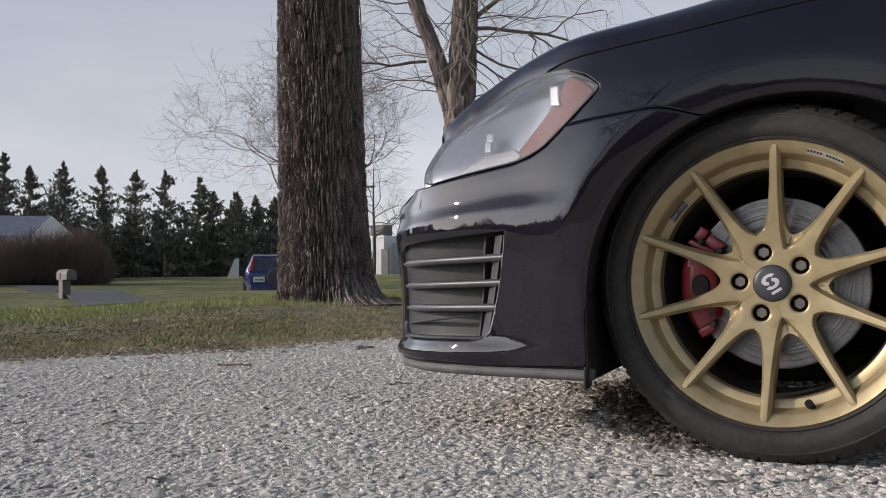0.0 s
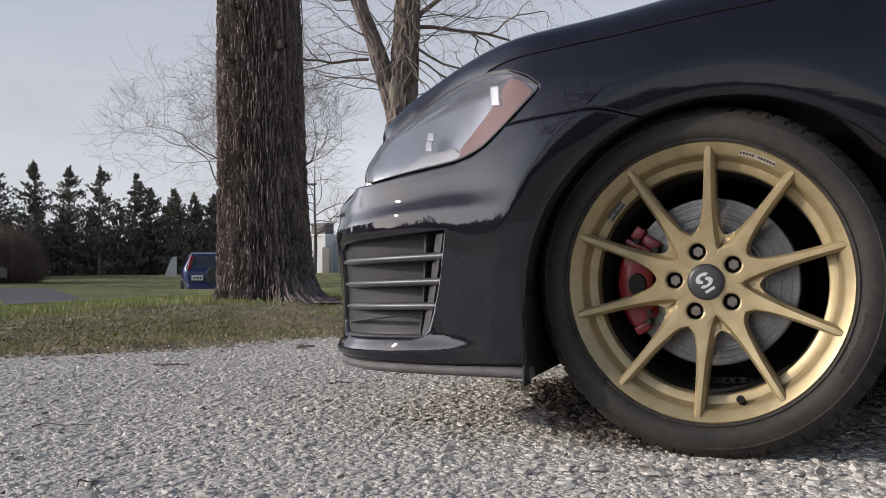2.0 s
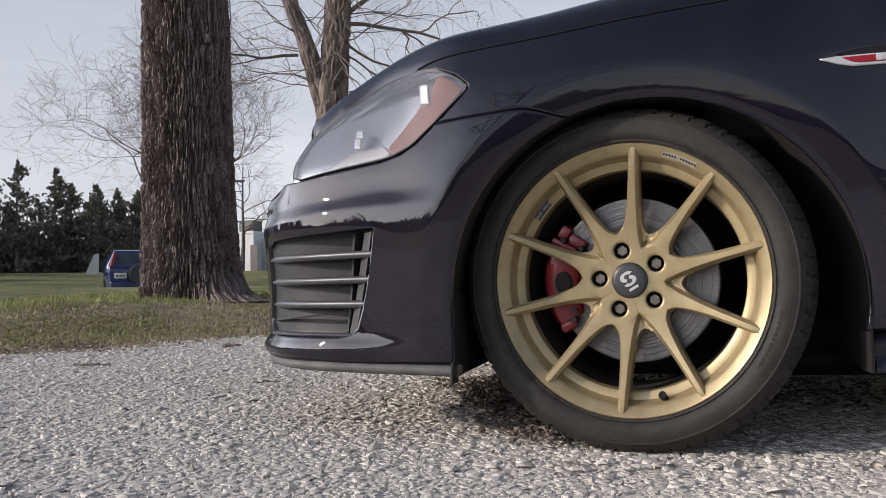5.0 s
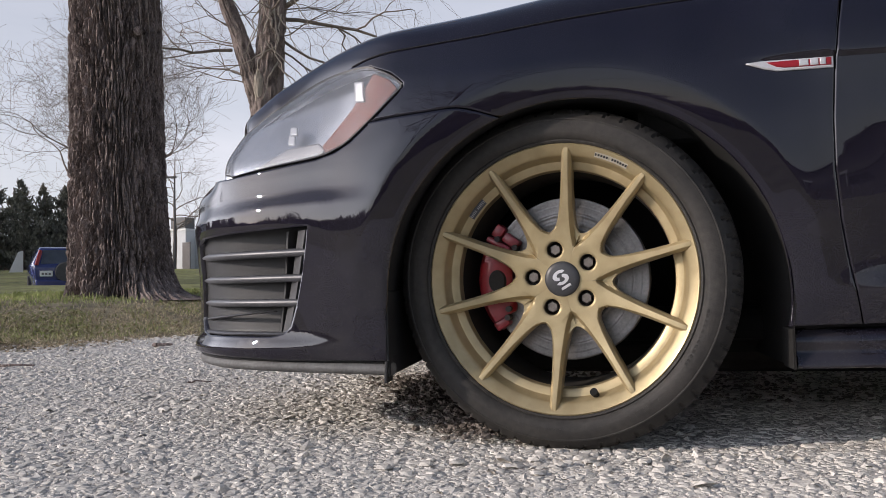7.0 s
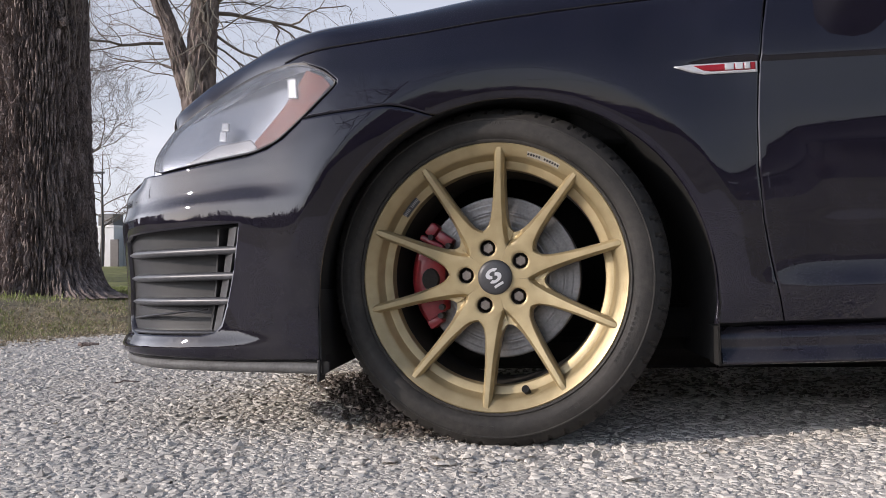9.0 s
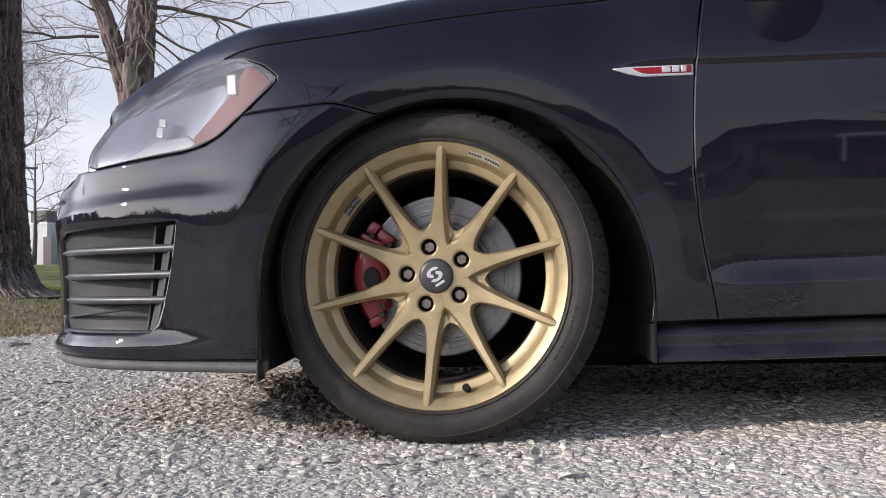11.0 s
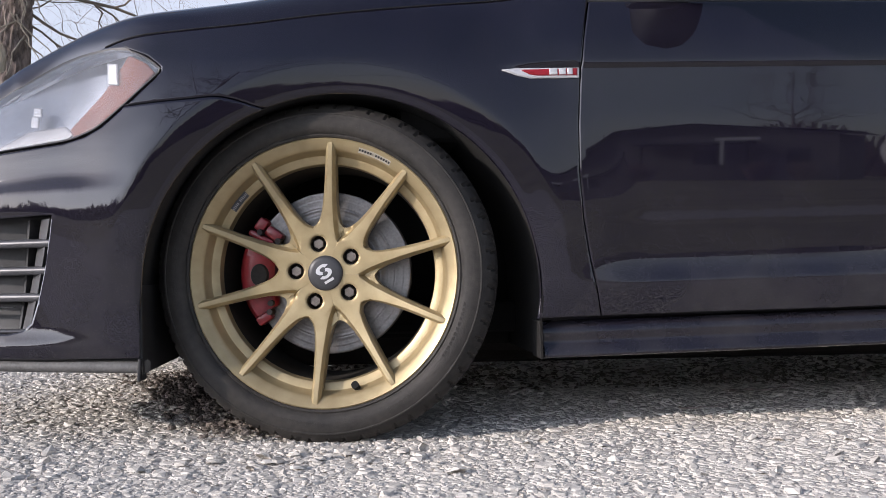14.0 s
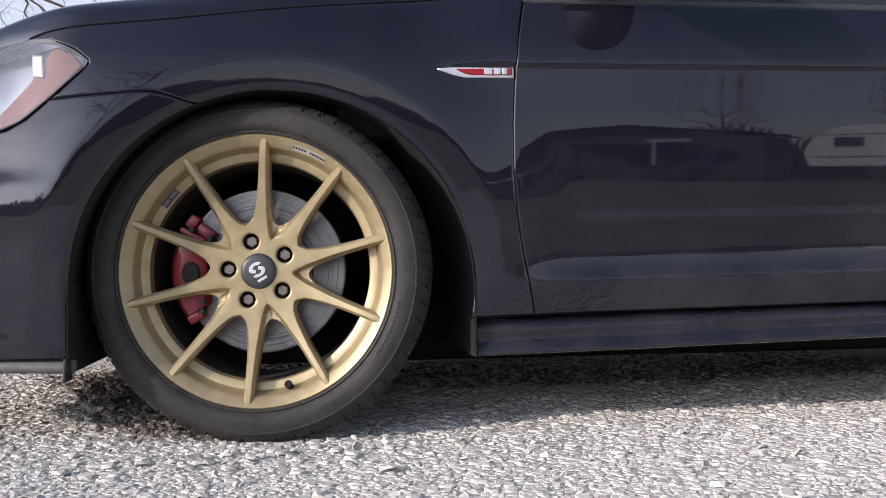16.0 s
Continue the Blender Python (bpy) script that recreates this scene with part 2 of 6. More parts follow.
BLADE = mat("grass_blade", (0.225, 0.215, 0.078), rough=0.7, vary=0.3, scale=2.0, tint=(0.20, 0.235, 0.065), island=0.35)
TALL = mat("spring_grass", (0.215, 0.26, 0.075), rough=0.7, vary=0.3, scale=2.0, tint=(0.31, 0.34, 0.11), island=0.3)
LAWN = mat("mown_lawn", (0.070, 0.080, 0.026), rough=0.95, vary=0.40, scale=0.30, tint=(0.19, 0.192, 0.064), bump=0.9, bump_scale=14)
LIP_PLASTIC = mat("scuffed_grey_plastic", (0.115, 0.113, 0.11), rough=0.65, vary=0.35, scale=22, bump=0.15, bump_scale=400)
SUV_GLASS = mat("grey_tinted_glass", (0.16, 0.18, 0.22), rough=0.1, vary=0.2, scale=3)
DRY = mat("dry_grass", (0.50, 0.41, 0.255), rough=0.85, vary=0.3, scale=3.0, tint=(0.42, 0.345, 0.23), island=0.4)
LEAF_LITTER = mat("leaf_litter", (0.235, 0.150, 0.108), rough=0.9, vary=0.5, scale=3.0, tint=(0.33, 0.25, 0.17), island=0.4)
BARK = mat("rough_bark", (0.098, 0.074, 0.064), rough=0.95, vary=0.6, scale=12.0, tint=(0.235, 0.190, 0.172), stretch=(1, 1, 0.4), bump=1.0, bump_scale=64, spec=0.2)
SCAR = mat("bare_wood", (0.34, 0.29, 0.235), rough=0.9, vary=0.3, scale=12, stretch=(1, 1, 0.3), bump=0.5, bump_scale=60)
TWIG = mat("bare_twig", (0.19, 0.155, 0.13), rough=0.9, vary=0.3, scale=3.0)
SHOOT = mat("pale_shoot", (0.30, 0.26, 0.215), rough=0.9, vary=0.25, scale=4.0)
CONIFER = mat("conifer_foliage", (0.150, 0.148, 0.124), rough=0.85, vary=0.35, scale=0.8, tint=(0.215, 0.208, 0.170), island=0.4)
SHRUB = mat("bare_shrub", (0.18, 0.130, 0.112), rough=0.95, vary=0.35, scale=0.6, island=0.3)
ROOF = mat("grey_shingles", (0.42, 0.46, 0.53), rough=0.85, vary=0.2, scale=2.5, bump=0.3, bump_scale=20)
SIDING = mat("white_siding", (0.68, 0.69, 0.70), rough=0.6, vary=0.06, scale=1.5)
DARK_SIDING = mat("grey_siding", (0.17, 0.155, 0.15), rough=0.7, vary=0.15, scale=1.5)
WINDOW = mat("window_glass", (0.03, 0.034, 0.04), rough=0.08, vary=0.2, scale=2)
ASPHALT = mat("asphalt", (0.09, 0.09, 0.095), rough=0.9, vary=0.25, scale=3, bump=0.3, bump_scale=80)
MAILBOX = mat("tan_plastic", (0.165, 0.14, 0.13), rough=0.6, vary=0.15, scale=6)
BLUE = mat("blue_car_paint", (0.030, 0.040, 0.14), rough=0.25, vary=0.15, scale=3, coat=1.0)
TAIL_RED = mat("tail_light_red", (0.30, 0.035, 0.03), rough=0.2, vary=0.15, scale=8)
WHITE = mat("white_paint", (0.78, 0.78, 0.77), rough=0.5, vary=0.06, scale=3)


# ---- mesh helpers ----
def solid(name, bm, material, parent=None, label="", smooth=None):
    """One mesh object out of a bmesh."""
    me = bpy.data.meshes.new(name)
    bm.normal_update()
    bm.to_mesh(me)
    bm.free()
    me.materials.append(material)
    if smooth is not None:
        me.polygons.foreach_set("use_smooth", [True] * len(me.polygons))
        if smooth < 180:
            me.set_sharp_from_angle(angle=radians(smooth))
    ob = new(name, me)
    if parent is not None:
        ob.parent = parent
    if label:
        ob["label"] = label
    return ob


def part(name, bm, material, parent, label="", smooth=None):
    return solid(name, bm, material, parent, label, smooth)


def thing(name, label, category, at=(0, 0, 0), group="", rot=(0, 0, 0), kind=""):
    ob = new(name)
    ob.matrix_world = pose(*at, *rot)
    ob.empty_display_size = 0.1
    return tagged(ob, label, category, group, kind)


def box(bm, c, size, m=None, bevel=0.0):
    """A box, rounded by bevel, turned by m."""
    got = bmesh.ops.create_cube(bm, size=1.0)["verts"]
    bmesh.ops.scale(bm, vec=size, verts=got)
    if bevel:
        edges = list({e for v in got for e in v.link_edges})
        got = list({v for f in bmesh.ops.bevel(bm, geom=edges, offset=bevel, segments=2, affect="EDGES", profile=0.5)["faces"] for v in f.verts} | {v for v in got if v.is_valid})
    bmesh.ops.transform(bm, matrix=Matrix.Translation(c) @ (m or Matrix()), verts=got)
    return got


def lathe(bm, profile, steps, close=False, wobble=None):
    """Turns (radius, depth) pairs about the y axis."""
    rings = []
    for i in range(steps):
        a = 2 * math.pi * i / steps
        ring = []
        for j, (r, d) in enumerate(profile):
            rr = r + (wobble(i, j) if wobble else 0)
            ring.append(bm.verts.new((rr * math.cos(a), d, rr * math.sin(a))))
        rings.append(ring)
    n = len(profile)
    for i in range(steps):
        a, b = rings[i], rings[(i + 1) % steps]
        for j in range(n if close else n - 1):
            k = (j + 1) % n
            bm.faces.new((a[j], a[k], b[k], b[j]))


def tube(bm, pts, radii, sides=6, cap=True):
    """A tapered tube along points."""
    rings, side = [], None
    for i, p in enumerate(pts):
        a, b = pts[max(i - 1, 0)], pts[min(i + 1, len(pts) - 1)]
        w = (Vector(b) - Vector(a)).normalized()
        if side is None:
            side = w.orthogonal().normalized()
        side = (side - w * side.dot(w)).normalized()
        up = w.cross(side)
        rings.append([bm.verts.new(Vector(p) + (side * math.cos(2 * math.pi * k / sides) + up * math.sin(2 * math.pi * k / sides)) * radii[i]) for k in range(sides)])
    for r0, r1 in zip(rings, rings[1:]):
        for k in range(sides):
            bm.faces.new((r0[k], r0[(k + 1) % sides], r1[(k + 1) % sides], r1[k]))
    if cap:
        bm.faces.new(rings[0][::-1])
        bm.faces.new(rings[-1])


def raw_mesh(name, verts, faces, material, smooth=False):
    """A large mesh out of arrays: verts n x 3, faces m x 3."""
    me = bpy.data.meshes.new(name)
    verts, faces = np.asarray(verts, np.float32), np.asarray(faces, np.int32)
    k = faces.shape[1]
    me.vertices.add(len(verts))
    me.vertices.foreach_set("co", verts.ravel())
    me.loops.add(faces.size)
    me.loops.foreach_set("vertex_index", faces.ravel())
    me.polygons.add(len(faces))
    me.polygons.foreach_set("loop_start", np.arange(0, faces.size, k, dtype=np.int32))
    me.polygons.foreach_set("use_smooth", [smooth] * len(faces))
    me.update(calc_edges=True)
    me.materials.append(material)
    return new(name, me)


def spot(az, dist, z=0.0):
    """A place by its bearing off the y axis (to the right) and its distance from the tripod."""
    return (dist * math.sin(radians(az)), dist * math.cos(radians(az)), z)


# ---- ground: one sheet, gravel in front, a grass bank on the far side of the drive, lawn beyond ----
EDGE_P, EDGE_N = (-2.89, 3.78), (-0.852, 0.523)


def edge_of(x, y):
    """Metres past the gravel's edge into the grass (minus: on the gravel)."""
    e = (x - EDGE_P[0]) * EDGE_N[0] + (y - EDGE_P[1]) * EDGE_N[1]
    return e + 0.10 * np.sin(1.9 * (x + 1.7 * y)) + 0.06 * np.sin(4.3 * y - 1.1 * x)


def rise(a, b, v):
    t = np.clip((v - a) / (b - a), 0, 1)
    return t * t * (3 - 2 * t)


def height(x, y):
    x, y = np.asarray(x, float), np.asarray(y, float)
    e, d = edge_of(x, y), np.hypot(x, y)
    ahead = rise(-0.3, 0.4, y / np.maximum(d, 1e-6))
    bank = 0.12 + 0.09 * rise(-47, -31, np.degrees(np.arctan2(x, y)))
    z = ahead * (bank * (rise(0.0, 3.2, e) - 0.85 * rise(5.5, 14.0, e)) + 1.15 * rise(24, 60, d))
    # a low swell across the lawn, and behind it a shallow hollow where the blue car stands
    z = z + 0.33 * ahead * np.exp(-((d - 27.5) / 3.2) ** 2) - 0.27 * np.exp(-(((x + 19.2) ** 2 + (y - 30.8) ** 2) / 20.0))
    return z + 0.09 * ahead * rise(13, 20, d) * np.sin(0.42 * d + 0.10 * x) * (d < 60) + 0.006 * np.sin(3.1 * x + 1.3) * np.sin(2.7 * y) * (d < 30)


def ground_sheet():
    n, radii = 300, np.concatenate([[0.0], np.geomspace(0.35, 900, 150)])
    verts, faces = [], []
    a = np.arange(n) * 2 * math.pi / n
    for r in radii:
        x, y = r * np.sin(a), r * np.cos(a)
        verts.append(np.stack([x, y, height(x, y)], 1))
    verts = np.concatenate(verts)
    k = np.arange(n)
    for i in range(len(radii) - 1):
        faces.append(np.stack([i * n + k, i * n + (k + 1) % n, (i + 1) * n + (k + 1) % n, (i + 1) * n + k], 1))
    faces = np.concatenate(faces)[:, ::-1]
    ob = raw_mesh("ground", verts, faces, GROUND, True)
    ob.data.materials.append(TURF)
    mid = verts[faces].mean(1)
    grass = (edge_of(mid[:, 0], mid[:, 1]) > 0) | (mid[:, 1] < -2.6 + 0.3 * np.sin(0.9 * mid[:, 0])) | (np.hypot(mid[:, 0], mid[:, 1]) > 30)
    ob.data.materials.append(LAWN)
    ob.data.materials.append(SOIL_SHADE)
    ob.data.materials.append(BANK)
    bank = grass & (mid[:, 1] > 1.0) & (mid[:, 0] < 0) & (np.hypot(mid[:, 0], mid[:, 1]) < 14)
    # brown soil under the car, with the car's shade put into its dark colour
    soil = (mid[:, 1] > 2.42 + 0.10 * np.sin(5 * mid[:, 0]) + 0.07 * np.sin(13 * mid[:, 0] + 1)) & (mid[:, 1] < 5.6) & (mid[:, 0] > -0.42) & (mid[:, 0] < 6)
    lawn = grass & (edge_of(mid[:, 0], mid[:, 1]) > 4.5) & (mid[:, 1] > 3)
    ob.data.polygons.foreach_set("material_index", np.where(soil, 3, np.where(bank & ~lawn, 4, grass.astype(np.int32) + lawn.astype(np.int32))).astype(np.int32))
    return tagged(ob, "crushed stone drive with a grass bank and lawn beyond", "ground", kind="structure")


ground_sheet()

# a chip of stone: an uneven flat top on a wider rim
CHIP_V = np.array([(0.66 * math.cos(k * 1.2566), 0.66 * math.sin(k * 1.2566), 0.85) for k in range(5)] + [(math.cos(k * 1.2566 + 0.5), math.sin(k * 1.2566 + 0.5), -0.25) for k in range(5)])
CHIP4_V = np.array([(0.68 * math.cos(k * 1.5708), 0.68 * math.sin(k * 1.5708), 0.85) for k in range(4)] + [(math.cos(k * 1.5708 + 0.6), math.sin(k * 1.5708 + 0.6), -0.25) for k in range(4)])
CHIP4_F = np.array([(0, 1, 2), (0, 2, 3)] + [(k + 4, (k + 1) % 4, k) for k in range(4)] + [(k + 4, (k + 1) % 4 + 4, (k + 1) % 4) for k in range(4)])
CHIP_F = np.array([(0, 1, 2), (0, 2, 3), (0, 3, 4)] + [(k + 5, (k + 1) % 5, k) for k in range(5)] + [(k + 5, (k + 1) % 5 + 5, (k + 1) % 5) for k in range(5)])


def stones(place, size, rng, shape, flat):
    """Broken stones: every one an uneven flat lump, turned its own way."""
    base, tri = shape
    n, k = len(place), len(base)
    v = np.repeat(base[None], n, 0) * (1 + rng.uniform(-0.25, 0.20, (n, k, 1)) * np.array([1.0, 1.0, 0.7]))
    v *= np.stack([rng.uniform(0.75, 1.25, n), rng.uniform(0.7, 1.1, n), rng.uniform(flat - 0.12, flat + 0.16, n)], 1)[:, None, :]
    tilt = np.where(rng.uniform(0, 1, n) < 0.14, 0.13, 0.03)
    q = rng.normal(size=(n, 4)) * np.stack([np.ones(n), tilt, tilt, np.ones(n)], 1)
    q /= np.linalg.norm(q, axis=1, keepdims=True)
    w, a, b, c = q.T
    rot = np.stack([1 - 2 * (b * b + c * c), 2 * (a * b - c * w), 2 * (a * c + b * w), 2 * (a * b + c * w), 1 - 2 * (a * a + c * c), 2 * (b * c - a * w), 2 * (a * c - b * w), 2 * (b * c + a * w), 1 - 2 * (a * a + b * b)], 1).reshape(n, 3, 3)
    v = np.einsum("nij,nkj->nki", rot, v) * size[:, None, None] + place[:, None, :]
    f = (tri[None] + k * np.arange(n)[:, None, None]).reshape(-1, 3)
    return v.reshape(-1, 3), f


def gravel():
    rng = np.random.default_rng(5)
    n = 300000
    az, r = np.radians(rng.uniform(-50, 40, n)), 0.75 * (7.5 / 0.75) ** rng.uniform(0, 1, n) ** 0.92
    x, y = r * np.sin(az), r * np.cos(az)
    e = edge_of(x, y)
    keep = (e < rng.normal(0.0, 0.16, n)) & ~((y > 3.4) & (x > -0.9)) & ~((x > 1.9) & (y > 2.5))
    # stones lie thinner on the soil and painted shade under the car
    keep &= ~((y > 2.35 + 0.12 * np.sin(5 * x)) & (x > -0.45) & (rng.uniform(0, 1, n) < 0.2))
    x, y, r = x[keep][:98000], y[keep][:98000], r[keep][:98000]
    size = np.clip(rng.lognormal(0, 0.42, len(x)) * (0.0034 + 0.00082 * r), 0.0024, 0.015)
    z = height(x, y) + size * rng.uniform(-0.16, 0.06, len(x))
    # a few larger pieces pushed up in front of the tyre
    k = 40
    lx, ly = rng.normal(-0.02, 0.16, k), 1.60 - np.abs(rng.normal(0, 0.09, k))
    ls = rng.uniform(0.007, 0.014, k)
    x, y, z, size = np.concatenate([x, lx]), np.concatenate([y, ly]), np.concatenate([z, height(lx, ly) + ls * 0.4]), np.concatenate([size, ls])
    # five-sided chips close by, four-sided ones further off
    p, far = np.stack([x, y, z], 1), np.hypot(x, y) > 2.1
    v, f = stones(p[~far], size[~far] * 1.16, rng, (CHIP_V, CHIP_F), 0.30)
    v4, f4 = stones(p[far], size[far] * 1.18, rng, (CHIP4_V, CHIP4_F), 0.30)
    ob = raw_mesh("gravel", np.concatenate([v, v4]), np.concatenate([f, f4 + len(v)]), STONE)
    return tagged(ob, "pale grey crushed limestone gravel", "gravel", kind="stuff")


gravel()


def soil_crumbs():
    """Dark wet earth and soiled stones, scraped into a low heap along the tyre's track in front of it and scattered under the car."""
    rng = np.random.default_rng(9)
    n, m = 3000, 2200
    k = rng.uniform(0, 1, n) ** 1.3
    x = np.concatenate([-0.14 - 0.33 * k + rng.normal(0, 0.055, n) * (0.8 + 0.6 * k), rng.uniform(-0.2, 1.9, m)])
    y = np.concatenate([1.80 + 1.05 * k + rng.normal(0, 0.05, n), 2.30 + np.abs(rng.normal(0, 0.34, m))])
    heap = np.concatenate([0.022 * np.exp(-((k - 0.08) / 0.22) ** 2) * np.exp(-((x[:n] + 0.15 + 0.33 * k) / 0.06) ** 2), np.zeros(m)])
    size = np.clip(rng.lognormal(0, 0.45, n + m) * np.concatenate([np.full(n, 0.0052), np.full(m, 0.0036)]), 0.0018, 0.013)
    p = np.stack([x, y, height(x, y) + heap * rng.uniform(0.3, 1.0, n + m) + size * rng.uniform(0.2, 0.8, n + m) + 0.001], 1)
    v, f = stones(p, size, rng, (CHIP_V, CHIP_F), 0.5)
    tagged(raw_mesh("soil_crumbs", v, f, SOIL_SHADE), "dark crumbs of soil among the stones", "soil", kind="stuff")


soil_crumbs()

# ---- the car's skin: u runs along the side from the front axle forwards (u = -x on the flat side), z is the height over the ground ----
SIDE, HUB_Z = 1.63, 0.304
PLAN = [(2.2, 0.02), (1.3, 0.0), (0.9, 0.0), (0.45, 0.0), (0.1, -0.002), (-0.25, 0.0), (-0.42, 0.020), (-0.56, 0.055), (-0.67, 0.105), (-0.745, 0.18), (-0.803, 0.29), (-0.838, 0.45), (-0.855, 0.65), (-0.86, 0.9)]


def hermite(xs, ys, x):
    """A smooth curve through the points, without overshoot."""
    xs, ys = np.asarray(xs, float), np.asarray(ys, float)
    h, dl = np.diff(xs), np.diff(ys) / np.diff(xs)
    m = np.zeros(len(xs))
    m[0], m[-1] = dl[0], dl[-1]
    for i in range(1, len(xs) - 1):
        if dl[i - 1] * dl[i] > 0:
            w1, w2 = 2 * h[i] + h[i - 1], h[i] + 2 * h[i - 1]
            m[i] = (w1 + w2) / (w1 / dl[i - 1] + w2 / dl[i])
    x = np.clip(x, xs[0], xs[-1])
    i = np.clip(np.searchsorted(xs, x) - 1, 0, len(xs) - 2)
    t = (x - xs[i]) / h[i]
    return ys[i] * (1 + 2 * t) * (1 - t) ** 2 + h[i] * m[i] * t * (1 - t) ** 2 + ys[i + 1] * t * t * (3 - 2 * t) + h[i] * m[i + 1] * t * t * (t - 1)


def _plan_table():
    k = np.arange(len(PLAN), dtype=float)
    fine = np.linspace(0, len(PLAN) - 1, 1200)
    px, py = hermite(k, [p[0] for p in PLAN], fine), hermite(k, [p[1] for p in PLAN], fine)
    for _ in range(60):
        px[1:-1], py[1:-1] = (px[:-2] + 2 * px[1:-1] + px[2:]) / 4, (py[:-2] + 2 * py[1:-1] + py[2:]) / 4
    s = np.concatenate([[0], np.cumsum(np.hypot(np.diff(px), np.diff(py)))])
    s -= np.interp(0.0, -px, s)
    tx, ty = np.gradient(px, s), np.gradient(py, s)
    return s, px, py, -ty, tx


PLAN_S, PLAN_X, PLAN_Y, _NX, _NY = _plan_table()
# inward normal: to the right of the way forwards, into the car
PLAN_NX, PLAN_NY = -_NX, -_NY

ARCH = (0.04, 0.270)          # centre of the wheel arch, x and z
ARCH_R = 0.354


def flute(u):
    """Height of the crease under the lamp."""
    return hermite([0.30, 0.43, 0.58, 0.74, 0.86], [0.466, 0.466, 0.460, 0.451, 0.446], u)


def inset(u, z):
    side = hermite([0.10, 0.17, 0.21, 0.235, 0.260, 0.268, 0.292, 0.31, 0.36, 0.42, 0.50, 0.58, 0.62, 0.655, 0.6655, 0.6690, 0.674, 0.70, 0.75, 0.82, 0.88, 0.95],
                   [0.052, 0.0400, 0.0262, 0.0190, 0.0130, 0.012, 0.0185, 0.0208, 0.0195, 0.0150, 0.0105, 0.0072, 0.0068, 0.0060, 0.0057, 0.0008, 0.0, 0.0025, 0.012, 0.030, 0.055, 0.10], z)
    fender = hermite([0.10, 0.17, 0.235, 0.30, 0.38, 0.43, 0.50, 0.56, 0.62, 0.68, 0.74, 0.78, 0.82, 0.86], [0.022, 0.015, 0.011, 0.006, 0.0015, 0.0, 0.0018, 0.0045, 0.009, 0.016, 0.028, 0.042, 0.075, 0.13], z)
    corner = hermite([0.10, 0.15, 0.19, 0.22, 0.30, 0.41, 0.435, 0.48, 0.52, 0.55, 0.60, 0.65, 0.70, 0.75], [0.030, 0.016, 0.000, 0.008, 0.012, 0.004, 0.0025, 0.0035, 0.0075, 0.016, 0.040, 0.072, 0.110, 0.16], z)
    # the pressed ledge low on the door runs out before the fender
    plain = hermite([0.10, 0.17, 0.21, 0.26, 0.31, 0.36, 0.42, 0.50, 0.95], [0.052, 0.0400, 0.0275, 0.0232, 0.0212, 0.0195, 0.0150, 0.0105, 0.0105], z)
    g = np.clip((-u - 0.43) / 0.17, 0, 1)
    g = g * g * (3 - 2 * g)
    side = np.where(z < 0.40, plain * (1 - g) + side * g, side)
    front = hermite([0.10, 0.15, 0.19, 0.22, 0.30, 0.41, 0.435, 0.48, 0.52, 0.55, 0.60, 0.65, 0.70, 0.75], [0.035, 0.020, -0.004, 0.008, 0.010, 0.004, 0.002, 0.002, 0.006, 0.020, 0.070, 0.125, 0.19, 0.27], z)
    a = np.clip((u + 0.50) / 0.20, 0, 1)
    a = a * a * (3 - 2 * a)
    b = np.clip((u - 0.28) / 0.34, 0, 1)
    b = b * b * (3 - 2 * b)
    c = np.clip((u - 0.60) / 0.26, 0, 1)
    d = side * (1 - a) + fender * a
    d = d * (1 - b) + corner * b
    d = d * (1 - c) + front * c
    # a shallow flute under the lamp, running out towards the wheel
    line = flute(u)
    fade = np.clip((u - 0.31) / 0.15, 0, 1)
    step = np.clip((z - line + 0.003) / 0.031, 0, 1)
    over = np.clip((z - line - 0.030) / 0.075, 0, 1)
    d = d + 0.0092 * fade * fade * (3 - 2 * fade) * (step * step * (3 - 2 * step) * 0.45 + 0.55 * (1 - (1 - step) ** 1.8) - 0.6 * over * over * (3 - 2 * over))
    # the nose rolls back above the number plate
    roll = np.clip((u - 0.69) / 0.12, 0, 1)
    d = d + roll * roll * (3 - 2 * roll) * hermite([0.485, 0.50, 0.52, 0.54, 0.58, 0.70], [0.0, 0.004, 0.019, 0.032, 0.040, 0.040], z)
    r = np.hypot(-u - ARCH[0], z - ARCH[1])
    q = ARCH_R + 0.058 - r
    ramp = np.minimum(1.0, (q + np.sqrt(q * q + 0.005 ** 2)) / 0.116)
    lip = np.clip((r - ARCH_R) / 0.014, 0, 1)
    away = np.clip((r - ARCH_R - 0.058) / 0.16, 0, 1)
    low = np.clip((z - 0.16) / 0.12, 0, 1)
    d = d + low * (0.0108 * ramp + 0.0050 * (1 - lip) ** 2 - 0.006 * (1 - away * away * (3 - 2 * away)))
    return d


def skin(u, z):
    """A point of the skin in the car's frame: x to the rear, y into the car, z up from the ground."""
    u, z = np.asarray(u, float), np.asarray(z, float)
    d = inset(u, z)
    x, y = np.interp(u, PLAN_S, PLAN_X), np.interp(u, PLAN_S, PLAN_Y)
    nx, ny = np.interp(u, PLAN_S, PLAN_NX), np.interp(u, PLAN_S, PLAN_NY)
    return np.stack([x + nx * d, y + ny * d, z + 0 * u], -1)
# ---- the black hatchback ----
from mathutils.geometry import delaunay_2d_cdt

CAR_PITCH = 1.3
car = thing("hatchback_car", "lowered black hatchback with gold alloy wheels parked on gravel", "car", (0, SIDE, HUB_Z), rot=(0, -CAR_PITCH, 0))
WIDTH = 1.80


